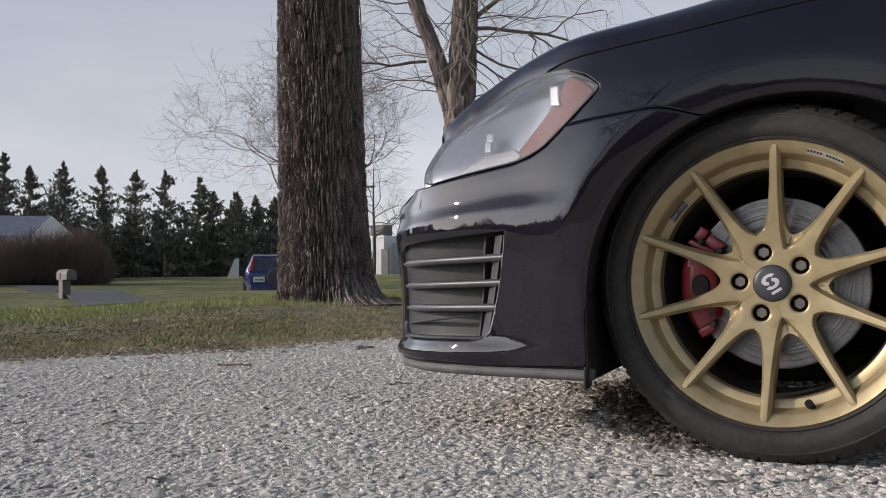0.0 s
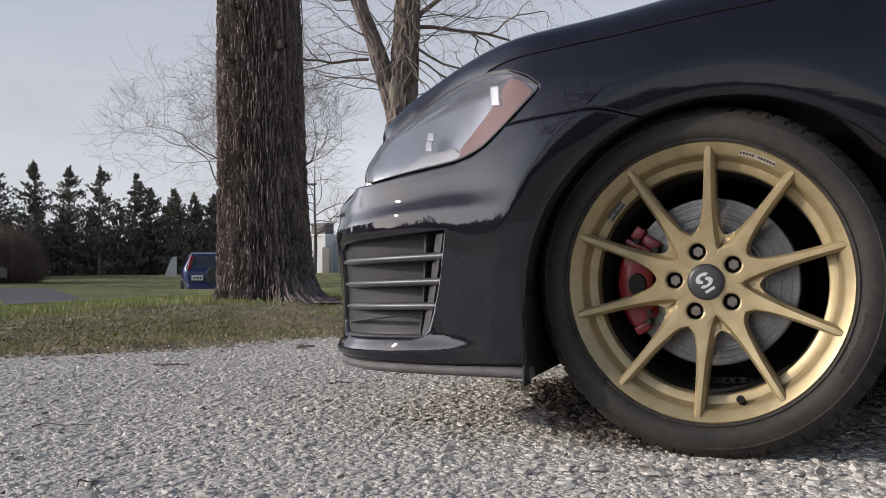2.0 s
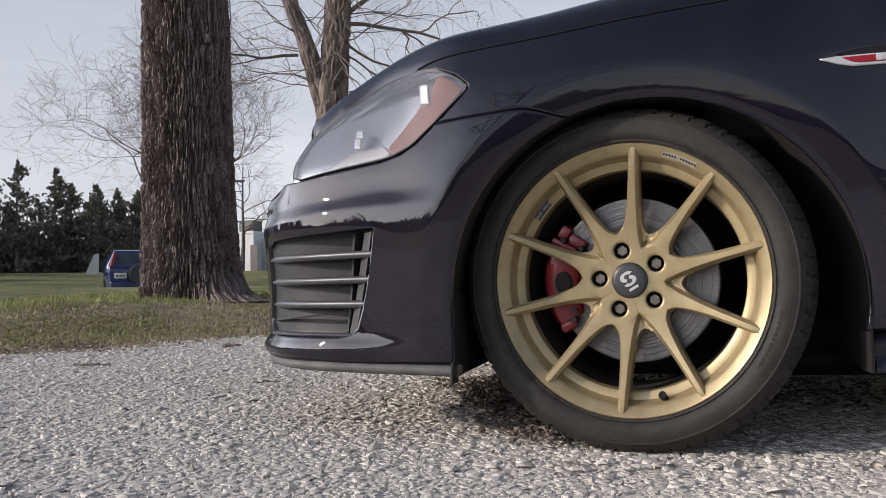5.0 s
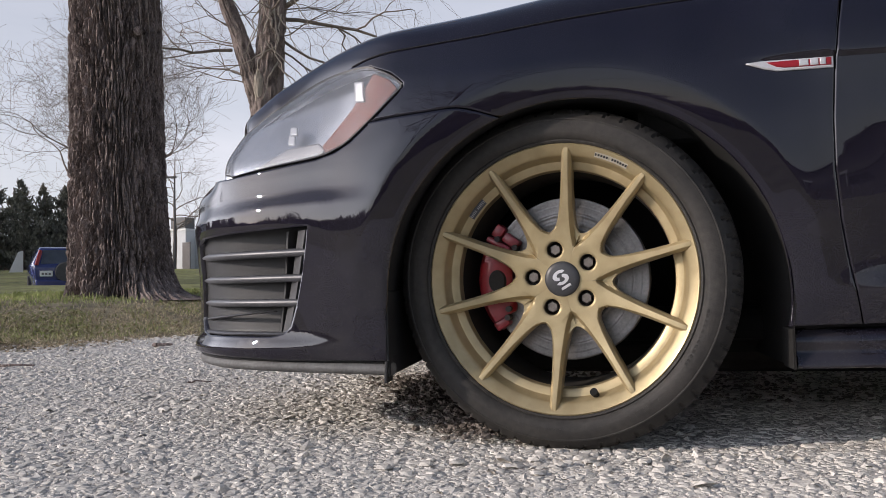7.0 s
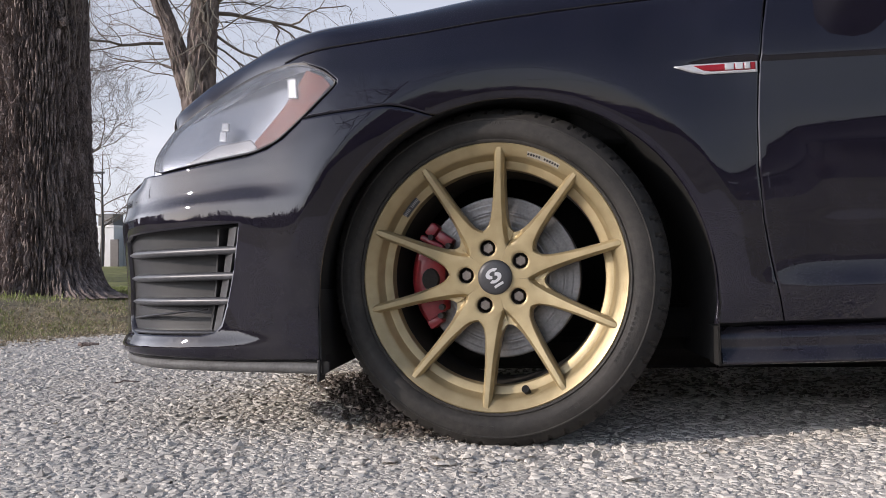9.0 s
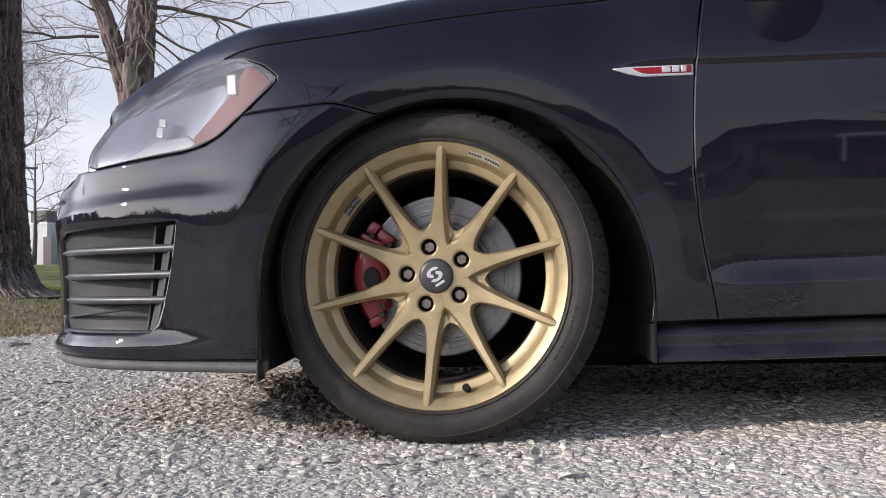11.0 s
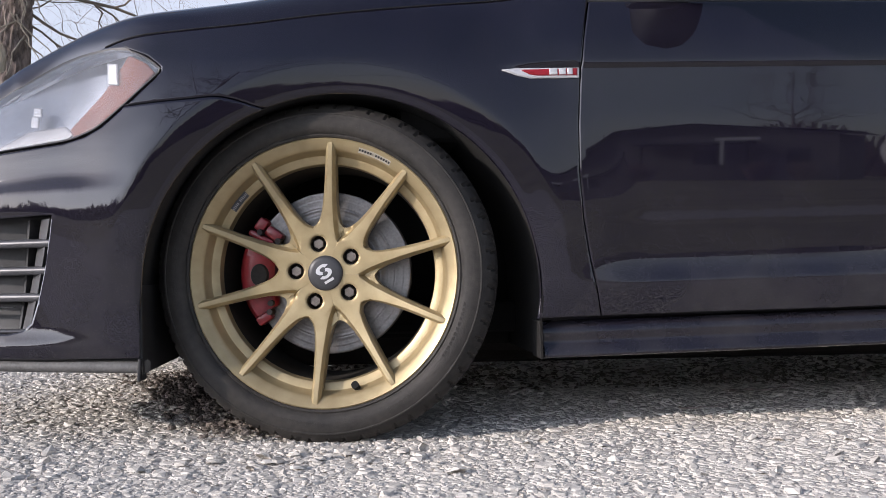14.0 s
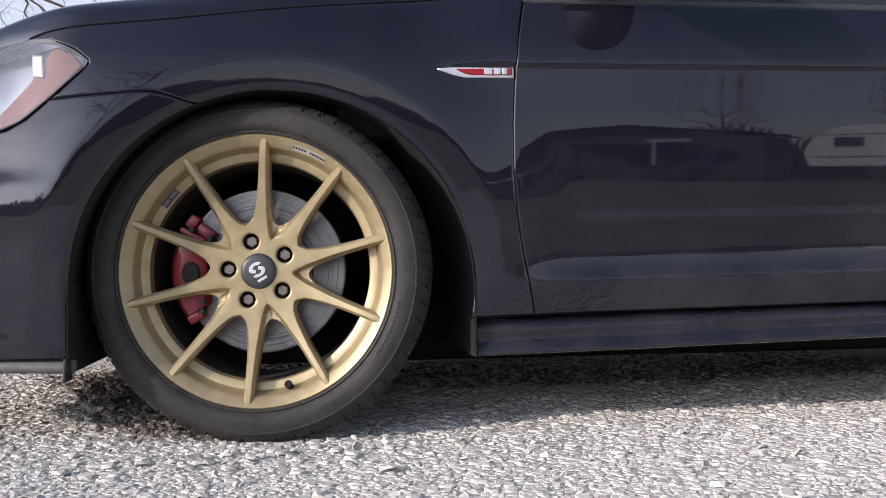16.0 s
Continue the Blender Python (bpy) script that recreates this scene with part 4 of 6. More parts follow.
# grille: body of dark plastic behind the opening, three long fins and a short one
def ribbon(name, pts, thick, depth, material, label="", out=0.0, parent=car):
    """A blade along (u, z) points: thick upwards, depth into the car, standing proud of the recess by out."""
    bm = bmesh.new()
    rings = []
    for i, (u, z, sc) in enumerate(pts):
        p, n = skin(u, z), skin_normal(np.array([u]), np.array([z]), skin)[0]
        n = np.array([n[0], n[1], 0.0]) / np.hypot(n[0], n[1])
        ring = []
        for a in np.linspace(0, 2 * math.pi, 10, endpoint=False):
            c, s = math.cos(a), math.sin(a)
            o = (math.copysign(abs(c) ** 0.7, c)) * depth / 2 - depth / 2 + out
            ring.append(bm.verts.new(tuple(p + n * o + np.array([0, 0, math.copysign(abs(s) ** 0.8, s) * thick * sc / 2 - HUB_Z]))))
        rings.append(ring)
    for a, b in zip(rings, rings[1:]):
        for k in range(10):
            bm.faces.new((a[k], a[(k + 1) % 10], b[(k + 1) % 10], b[k]))
    bm.faces.new(rings[0])
    bm.faces.new(rings[-1][::-1])
    bmesh.ops.recalc_face_normals(bm, faces=bm.faces)
    return part(name, bm, material, parent, label, smooth=50)


def recess(u, z):
    """The grille's back wall: flush at the front, sinking towards the wheel."""
    u, z = np.asarray(u, float), np.asarray(z, float)
    nx, ny = np.interp(u, PLAN_S, PLAN_NX), np.interp(u, PLAN_S, PLAN_NY)
    deep = 0.004 + 0.050 * np.clip((0.83 - u) / 0.34, 0, 1) ** 0.8
    return skin(u, z) + np.stack([nx * deep, ny * deep, 0 * deep], -1)


panel("grille", [(0.470, 0.424), (0.500, 0.262), (0.520, 0.208), (0.83, 0.210), (0.83, 0.422)], PLASTIC, car, f=recess, lip=0.02, grid=0.02, label="matt black slatted grille with a recessed back wall")
fin_runs = [(0.372, 0.474, 0.374, 0.806), (0.324, 0.483, 0.327, 0.806), (0.277, 0.496, 0.281, 0.800)]
for z0, u0, z1, u1 in fin_runs:
    n = 20
    ribbon("fin", [(u0 + (u1 - u0) * k / n, z0 + (z1 - z0) * k / n, min(1.0, 0.35 + (n - k) / 3)) for k in range(n + 1)], 0.0160, 0.022, FIN, "satin grey grille fin", out=-0.001)
    ribbon("fin_blade", [(u0 + (u1 - 0.03 - u0) * k / n, z0 + 0.002 + (z1 - z0) * k / n, 1.0) for k in range(n + 1)], 0.004, 0.060, PLASTIC, out=-0.006)
ribbon("fin", [(0.558 + 0.235 * k / 10, 0.2615 - 0.014 * k / 10, min(1, 0.25 + k / 6)) for k in range(11)], 0.0048, 0.014, FIN, "short satin grey fin", out=-0.004)


def grille_posts():
    for name, u_lo, u_hi, wide, deep0, deep1, material in (("grille_end", 0.519, 0.472, 0.026, 0.003, 0.058, GREY_PLASTIC), ("grille_post", 0.550, 0.522, 0.016, 0.020, 0.052, GREY_PLASTIC)):
        bm = bmesh.new()
        rows = []
        for k in range(9):
            z = 0.222 + (0.414 - 0.222) * k / 8
            u = u_lo + (u_hi - u_lo) * k / 8
            nx, ny = float(np.interp(u, PLAN_S, PLAN_NX)), float(np.interp(u, PLAN_S, PLAN_NY))
            ring = []
            for du, d in ((0, deep0), (wide, deep0 + 0.016), (wide, deep1), (0, deep1)):
                p = skin(u + du, z)
                ring.append(bm.verts.new((p[0] + nx * d, p[1] + ny * d, z - HUB_Z)))
            rows.append(ring)
        for p, q in zip(rows, rows[1:]):
            for j in range(4):
                bm.faces.new((p[j], p[(j + 1) % 4], q[(j + 1) % 4], q[j]))
        bmesh.ops.recalc_face_normals(bm, faces=bm.faces)
        part(name, bm, material, car, "upright plastic web inside the grille")


grille_posts()
# ledge under the fins and the splitter lip along the bottom
ribbon("lower_ledge", [(0.516 + 0.29 * k / 16, 0.2175 + 0.004 * k / 16, 1) for k in range(17)], 0.009, 0.024, FIN, "grey moulding under the grille", out=-0.002)
ribbon("splitter", [(0.316 + 0.75 * k / 30, 0.149 + 0.020 * (k / 30) ** 0.8, 1) for k in range(31)], 0.023, 0.05, LIP_PLASTIC, "worn grey plastic lip under the bumper", out=0.004)
ribbon("valance", [(0.318 + 0.75 * k / 20, 0.163 + 0.018 * k / 20, 1) for k in range(21)], 0.02, 0.06, PLASTIC, "black lower edge of the bumper", out=-0.006)
bm = bmesh.new()
box(bm, (-0.318, 0.035, 0.146 - HUB_Z), (0.006, 0.05, 0.040), pose(0, 0, 0, 0, 4, 0), 0.002)
box(bm, (-0.316, 0.22, 0.215 - HUB_Z), (0.006, 0.40, 0.155), None, 0.002)
part("air_guide", bm, PLASTIC, car, "black plastic flap in front of the wheel")
# headlight: a deep bowl, reflector parts and a clear lens on the skin
def headlight():
    lens = panel("headlight", LAMP, LENS, car, grid=0.012, lip=0.004, label="large clear headlight with an amber corner reflector")
    lens.visible_shadow = False
    inner = [((u - 0.48) * 1.08 + 0.48, (z - 0.62) * 1.16 + 0.62) for u, z in LAMP]

    def bowl(u, z):
        u, z = np.asarray(u, float), np.asarray(z, float)
        deep = 0.010 + 0.034 * np.clip((0.70 - u) / 0.22, 0, 1) - 0.012 * np.clip((0.40 - u) / 0.12, 0, 1)
        nx, ny = np.interp(u, PLAN_S, PLAN_NX), np.interp(u, PLAN_S, PLAN_NY)
        return skin(u, z) + np.stack([nx * deep, ny * deep, 0 * deep], -1)

    panel("lamp_housing", inner, LAMP_INNER, lens, grid=0.010, lip=0.003, f=bowl, label="silver reflector bowl")
    panel("amber_reflector", [(0.284, 0.668), (0.300, 0.686), (0.338, 0.704), (0.346, 0.690), (0.384, 0.638), (0.444, 0.574), (0.436, 0.560), (0.413, 0.564), (0.386, 0.578), (0.336, 0.616)], AMBER, lens, grid=0.02, sunk=0.010, lip=0.02, label="dull amber side reflector")
    panel("lamp_ledge", [(0.660, 0.537), (0.56, 0.546), (0.456, 0.557), (0.446, 0.572), (0.464, 0.588), (0.542, 0.586), (0.600, 0.558)], LAMP_LEDGE, lens, grid=0.02, sunk=0.022, lip=0.016, label="pale ledge under the reflector")
    for u, z, w, h, deep in ((0.366, 0.668, 0.021, 0.040, 0.005), (0.526, 0.615, 0.019, 0.017, 0.010), (0.528, 0.597, 0.017, 0.021, 0.013)):
        panel("reflector_facet", [(u - w / 2 - 0.003, z - h / 2), (u + w / 2 - 0.003, z - h / 2 + 0.003), (u + w / 2 + 0.003, z + h / 2 + 0.003), (u - w / 2 + 0.003, z + h / 2)], LAMP_FACET, lens, grid=0.01, sunk=deep, lip=0.003, label="bright reflector facet")
    rim = dense(LAMP, 0.012)
    k = len(rim)
    bm = bmesh.new()
    rings = []
    for u, z in rim:
        p, n = skin(u, z), skin_normal(np.array([u]), np.array([z]), skin)[0]
        cu, cz = 0.48, 0.625
        o = np.array([u - cu, z - cz])
        o /= np.linalg.norm(o)
        ring = []
        wide = 0.0052 if o[1] > 0.5 and u > 0.30 else 0.0012
        for a, b in ((-0.0030, -0.0005), (wide - 0.0004, 0.0006), (wide, -0.008), (-0.003, -0.010)):
            q = skin(u + o[0] * a, z + o[1] * a) + n * b
            ring.append(bm.verts.new(tuple(q - np.array([0, 0, HUB_Z]))))
        rings.append(ring)
    for i in range(k):
        a, b = rings[i], rings[(i + 1) % k]
        for j in range(4):
            bm.faces.new((a[j], a[(j + 1) % 4], b[(j + 1) % 4], b[j]))
    bmesh.ops.recalc_face_normals(bm, faces=bm.faces)
    part("lamp_seal", bm, PLASTIC, lens, "black seal round the lens", smooth=40)


headlight()


# fender badge: a slim blade of metal with a red inlay and plain pale blocks for its mark
def badge():
    outline = [(-0.334, 0.6615), (-0.362, 0.651), (-0.385, 0.6455), (-0.476, 0.6455), (-0.476, 0.6655), (-0.36, 0.6640)]
    b = panel("fender_badge", outline, SILVER, car, grid=0.02, lip=0.004, sunk=-0.0035, label="slim silver and red fender badge")
    panel("inlay", [(-0.368, 0.661), (-0.384, 0.6525), (-0.396, 0.650), (-0.473, 0.650), (-0.473, 0.663)], BADGE_RED, b, grid=0.02, lip=0.003, sunk=-0.0042, label="dark red inlay")
    for u0, u1 in ((-0.421, -0.436), (-0.439, -0.452), (-0.4545, -0.464)):
        panel("mark", [(u0, 0.6515), (u1, 0.6515), (u1, 0.6625), (u0, 0.6625)], SILVER, b, grid=0.02, lip=0.002, sunk=-0.0052)


badge()


# ---- wheel ----
def make_wheel(at, steer, mirror=False, full=True):
    """Gold ten-spoke wheel with tyre, disc and caliper; its face looks along -y."""
    w = thing("wheel", "gold ten-spoke alloy wheel with low-profile tyre", "wheel")
    w.parent = car
    del w["category"]
    w.matrix_basis = pose(*at, 0, 0, steer + (180 if mirror else 0))
    bm = bmesh.new()
    lathe(bm, [(0.2465, 0.010), (0.2485, 0.004), (0.2480, -0.001), (0.2455, -0.003), (0.2425, -0.0015), (0.2310, 0.0075), (0.2272, 0.0105), (0.2250, 0.0150), (0.2205, 0.0300), (0.2180, 0.0335), (0.2070, 0.0355), (0.2035, 0.0380), (0.2022, 0.0440), (0.2016, 0.0560)], 144)
    bmesh.ops.recalc_face_normals(bm, faces=bm.faces)
    rim = part("rim", bm, GOLD, w, "gold rim with a stepped lip", smooth=35)
    # the barrel is near-black from the rim's step inwards
    bm = bmesh.new()
    lathe(bm, [(0.2016, 0.0560), (0.2000, 0.075), (0.197, 0.110), (0.197, 0.17), (0.206, 0.195), (0.2300, 0.20), (0.2300, 0.195)], 96)
    bmesh.ops.recalc_face_normals(bm, faces=bm.faces)
    part("barrel", bm, INNER_BLACK, w, "near-black inner barrel", smooth=35)
    # tyre
    bm = bmesh.new()
    prof = [(0.238, 0.004), (0.2465, 0.0025), (0.2490, -0.004), (0.2520, -0.006), (0.2545, -0.0045), (0.2570, -0.0080), (0.2660, -0.0130), (0.2800, -0.0135), (0.2890, -0.0110), (0.2900, -0.0120), (0.2920, -0.0118), (0.2930, -0.0095), (0.3000, -0.0045), (0.3070, 0.0040), (0.3120, 0.0130), (0.3150, 0.0250), (0.3165, 0.0380), (0.3110, 0.0400), (0.3110, 0.0480), (0.3172, 0.0500), (0.3178, 0.0800), (0.3110, 0.0820), (0.3110, 0.0900), (0.3180, 0.0920), (0.3180, 0.1250), (0.3170, 0.1700), (0.3110, 0.2000), (0.2980, 0.2120), (0.2700, 0.2180), (0.2380, 0.2100)]
    grooved = range(12, 17)
    steps = 480

    def cut(i, j):
        k = (i + (j - 12) // 2) % 8
        return -0.0055 if j in grooved and j > 12 and k in (0,) else (-0.0025 if j in grooved and j > 12 and k == 4 and (i // 8) % 2 else 0.0)

    lathe(bm, prof, steps, wobble=cut)
    bmesh.ops.recalc_face_normals(bm, faces=bm.faces)
    tyre = part("tyre", bm, TYRE, w, "low-profile black tyre with dusty sidewall", smooth=28)
    # raised marks on the sidewall, too worn to read
    rng = random.Random(4)
    bm = bmesh.new()
    for a0, a1, r, hgt in ((58, 74, 0.2735, 0.006), (36, 50, 0.2735, 0.006), (-112, -92, 0.2735, 0.006), (-66, -52, 0.2735, 0.007), (145, 162, 0.2735, 0.006), (80, 88, 0.283, 0.004), (-36, -14, 0.2660, 0.004)):
        a = a0
        while a < a1:
            wd = rng.uniform(1.2, 2.2)
            c = radians(a + wd / 2)
            box(bm, (r * math.cos(c), -0.0135, r * math.sin(c)), (hgt, 0.0007, r * radians(wd) * 0.7), pose(0, 0, 0, 0, -math.degrees(c), 0))
            a += wd + 0.35
    tagged(part("sidewall_lettering", bm, TYRE, tyre, "raised rubber marks"), kind="stuff")
    # spokes, two to each lug
    R0, R1 = 0.024, 0.2400

    def reach(r, mid):
        tab = ([0.0862, 0.089, 0.094, 0.104, 0.120, 0.145, 0.18, 0.244], [0.02801, 0.0240, 0.0205, 0.0168, 0.0138, 0.0116, 0.0100, 0.0084]) if mid else ([0.0862, 0.089, 0.094, 0.103, 0.118, 0.145, 0.18, 0.244], [0.02801, 0.0237, 0.0195, 0.0158, 0.0132, 0.0110, 0.0096, 0.0084])
        return float(hermite(*tab, r))

    def face_v(r):
        return hermite([0.030, 0.050, 0.060, 0.066, 0.080, 0.11, 0.16, 0.244], [0.05, 0.03, 0.0200, 0.0165, 0.0120, 0.0082, 0.0052, 0.0040], r)

    def face_u(r):
        return hermite([0.080, 0.0862, 0.094, 0.105, 0.13, 0.17, 0.244], [0.05, 0.0272, 0.0175, 0.0125, 0.0082, 0.0052, 0.0040], r)

    def at_spoke(s, r, off):
        a = radians(18 * s)
        return (r * math.cos(a) - off * math.sin(a), r * math.sin(a) + off * math.cos(a))

    outline = [(R0 * math.cos(radians(a)), R0 * math.sin(radians(a))) for a in np.linspace(-36, 36, 13)]
    outline += [at_spoke(1, r, reach(r, True)) for r in np.concatenate([np.linspace(0.0862, 0.116, 14), np.linspace(0.12, 0.243, 26)])]
    outline += [at_spoke(1, r, -reach(r, False)) for r in np.concatenate([np.linspace(0.243, 0.12, 26), np.linspace(0.116, 0.0862, 14)])]
    outline += [at_spoke(-1, r, reach(r, False)) for r in np.concatenate([np.linspace(0.0862, 0.116, 14), np.linspace(0.12, 0.243, 26)])]
    outline += [at_spoke(-1, r, -reach(r, True)) for r in np.concatenate([np.linspace(0.243, 0.12, 26), np.linspace(0.116, 0.0862, 14)])]
    outline = np.array(outline)
    LUG = 0.056
    hole = np.array([(LUG + 0.0150 * math.cos(a), 0.0150 * math.sin(a)) for a in np.linspace(0, 2 * math.pi, 28, endpoint=False)])

    def deep(p):
        r = np.hypot(p[:, 0], p[:, 1])
        dish = hermite([0.0, 0.04, 0.075, 0.12, 0.17, 0.215, 0.236, 0.25], [0.026, 0.026, 0.0245, 0.0200, 0.0115, 0.0030, 0.0002, 0.0], r)
        fall = np.full(len(p), 9.0)
        for s in (1, -1):
            a = radians(18 * s)
            o = (-p[:, 0] * math.sin(a) + p[:, 1] * math.cos(a)) * s
            drop = np.where(o > 0, 1.7 * np.clip(o - face_v(r), 0, 0.011), 1.5 * np.clip(-o - face_u(r), 0, 0.008))
            fall = np.minimum(fall, drop + np.where(o > 0, 0.06, 0.0) * np.clip(o, 0, 0.02))
        lug = np.hypot(p[:, 0] - LUG, p[:, 1])
        return dish + fall + 0.0018 * np.clip(1 - (lug - 0.0150) / 0.0022, 0, 1)

    lo, hi = outline.min(0), outline.max(0)
    gx, gy = np.meshgrid(np.arange(lo[0], 0.100, 0.0026), np.arange(lo[1], hi[1], 0.0026), indexing="ij")
    g = np.stack([gx.ravel(), gy.ravel()], 1)
    g = g[np.hypot(g[:, 0], g[:, 1]) < 0.098]
    bnd = np.concatenate([outline, hole])
    lines = []
    for s in (1, -1):
        for r in np.arange(0.100, 0.2415, 0.0035):
            fv, fu = float(face_v(r)), float(face_u(r))
            for q in (fv * 0.5, fv - 0.0003, fv + 0.0004, (fv + reach(r, True)) / 2, 0.0, -fu * 0.5, -fu + 0.0003, -fu - 0.0004, -(fu + reach(r, False)) / 2):
                lines.append(at_spoke(s, r, q * s))
    for s in (1, -1):
        for r in np.arange(0.060, 0.100, 0.0018):
            for d in (-0.0003, 0.0005):
                lines.append(at_spoke(s, r, (float(face_v(r)) + d) * s))
    g = np.concatenate([g, np.array(lines)])
    g = g[inside(outline, g) & ~inside(hole, g)]
    g = g[np.min(np.hypot(g[:, None, 0] - bnd[None, :, 0], g[:, None, 1] - bnd[None, :, 1]), 1) > 0.0008]
    pts = [Vector(p) for p in np.concatenate([bnd, g])]
    n1, n2 = len(outline), len(hole)
    edges = [(i, (i + 1) % n1) for i in range(n1)] + [(n1 + i, n1 + (i + 1) % n2) for i in range(n2)]
    v2, _, tris, orig, _, _ = delaunay_2d_cdt(pts, edges, [], 0, 1e-7)
    v2 = np.array([tuple(v) for v in v2])
    first = {j: i for i, o in enumerate(orig) for j in o}
    tris = [t for t in tris if len(t) == 3]
    c = np.array([v2[list(t)].mean(0) for t in tris])
    ok = inside(outline, c) & ~inside(hole, c)
    d = deep(v2)
    bm = bmesh.new()
    vs = [bm.verts.new((p[0], dd, p[1])) for p, dd in zip(v2, d)]
    for t, o in zip(tris, ok):
        if o:
            bm.faces.new([vs[i] for i in t])
    for s, n, back, taper in ((0, n1, 0.026, 0.0), (n1, n2, 0.018, 0.0)):
        idx = [first[s + i] for i in range(n)]
        low = []
        for i in idx:
            r = math.hypot(*v2[i])
            low.append(bm.verts.new((v2[i][0], d[i] + back * (0.55 if r > 0.2 else 1.0), v2[i][1])))
        for i in range(n):
            j = (i + 1) % n
            if s == 0 and (i < 13 or i == n - 1):
                continue
            bm.faces.new((vs[idx[i]], vs[idx[j]], low[j], low[i]))
    bmesh.ops.recalc_face_normals(bm, faces=bm.faces)
    if sum(f.normal.y * f.calc_area() for f in bm.faces if abs(f.normal.y) > 0.7) > 0:
        bmesh.ops.reverse_faces(bm, faces=bm.faces)
    first_pair = None
    for k in range(5):
        if first_pair is None:
            first_pair = part("double_spoke", bm, GOLD, w, "slim forked gold spoke", smooth=24)
            ob = first_pair
        else:
            ob = new("double_spoke", first_pair.data)
            ob.parent = w
            ob["label"] = first_pair["label"]
        ob.matrix_basis = pose(0, 0, 0, 0, -(103.0 + 72 * k), 0)
        # lug bolt in its pocket
        bm2 = bmesh.new()
        bmesh.ops.create_cone(bm2, cap_ends=True, segments=6, radius1=0.0104, radius2=0.0096, depth=0.018, matrix=pose(0, 0, 0, 90))
        lug = part("lug_bolt", bm2, STEEL, w, "dark steel lug bolt")
        a = radians(103.0 + 72 * k)
        lug.matrix_basis = pose(LUG * math.cos(a), 0.0420, LUG * math.sin(a))
        bm2 = bmesh.new()
        lathe(bm2, [(0.0151, 0.028), (0.0146, 0.054), (0.0001, 0.054)], 24)
        bmesh.ops.recalc_face_normals(bm2, faces=bm2.faces)
        cup = part("lug_pocket", bm2, POCKET, w)
        cup.matrix_basis = pose(LUG * math.cos(a), 0, LUG * math.sin(a))
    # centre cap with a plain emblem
    bm = bmesh.new()
    lathe(bm, [(0.0001, 0.0195), (0.024, 0.0200), (0.0305, 0.0215), (0.0325, 0.0240), (0.0330, 0.034)], 48)
    bmesh.ops.recalc_face_normals(bm, faces=bm.faces)
    cap = part("centre_cap", bm, CAP, w, "dark grey centre cap with a pale emblem", smooth=40)
    bm = bmesh.new()
    m = pose(0, 0, 0, 0, -30, 0)
    for a0, a1, cz, r in ((20, 250, 0.0075, 0.0085), (200, 430, -0.0015, 0.0085)):
        ring = []
        for i in range(15):
            a = radians(a0 + (a1 - a0) * i / 14)
            ring.append([bm.verts.new(m @ Vector((1.15 * rr * math.cos(a), 0.0186, cz + rr * 0.75 * math.sin(a)))) for rr in (r - 0.0034, r + 0.0036)])
        for p, q in zip(ring, ring[1:]):
            bm.faces.new((p[0], p[1], q[1], q[0]))
    box(bm, m @ Vector((0, 0.0190, -0.0165)), (0.019, 0.0012, 0.0050), m, 0.0005)
    bmesh.ops.recalc_face_normals(bm, faces=bm.faces)
    part("emblem", bm, SILVER, cap, "pale grey emblem")
    # valve
    bm = bmesh.new()
    a = radians(-76)
    tube(bm, [Vector((0.222 * math.cos(a), 0.030, 0.222 * math.sin(a))), Vector((0.212 * math.cos(a), 0.012, 0.212 * math.sin(a)))], [0.0058, 0.0074], 12)
    part("valve", bm, GAP, w, "black rubber valve")
    # printed plates on the rim, writing left as plain bars
    for a0, a1, r, hgt, d, col, inner in ((56.5, 72.0, 0.2345, 0.0090, 0.0056, PLATE, CAP), (133.5, 144.5, 0.2120, 0.0120, 0.0343, CAP, LAMP_LEDGE)):
        tilt = 0.39 if r > 0.22 else 0.09
        bm = bmesh.new()
        ring = []
        n = 12
        for i in range(n + 1):
            a = radians(a0 + (a1 - a0) * i / n)
            ring.append([bm.verts.new(((r + s * hgt / 2) * math.cos(a), d - 0.0016 - s * hgt * tilt, (r + s * hgt / 2) * math.sin(a))) for s in (-1, 1)])
        for p, q in zip(ring, ring[1:]):
            bm.faces.new((p[0], p[1], q[1], q[0]))
        got = bmesh.ops.solidify(bm, geom=bm.faces[:], thickness=0.0012)
        bmesh.ops.recalc_face_normals(bm, faces=bm.faces)
        plate = part("rim_plate", bm, col, w, "small printed plate on the rim")
        bm = bmesh.new()
        k = 12
        for i in range(k):
            if i == 6:
                continue
            a = radians(a0 + (a1 - a0) * (i + 0.5) / k)
            box(bm, (r * math.cos(a), d - 0.0030, r * math.sin(a)), (hgt * 0.42, 0.001, r * radians(a1 - a0) / k * 0.55), pose(0, 0, 0, 0, -math.degrees(a), 0) @ pose(0, 0, 0, 0, 0, -22))
        part("print", bm, inner, plate)
    # balance marks cast into the lip
    bm = bmesh.new()
    for a0 in (-105, -88, -72, -66):
        for i in range(3):
            a = radians(a0 + i * 1.2)
            box(bm, (0.2335 * math.cos(a), 0.0085, 0.2335 * math.sin(a)), (0.005, 0.0008, 0.003), pose(0, 0, 0, 0, -math.degrees(a), 0) @ pose(0, 0, 0, 0, 0, -43))
    for i in range(9):
        a = radians(-17 + i * 2.0)
        box(bm, (0.2335 * math.cos(a), 0.0085, 0.2335 * math.sin(a)), (0.004, 0.0008, 0.004), pose(0, 0, 0, 0, -math.degrees(a), 0) @ pose(0, 0, 0, 0, 0, -43))
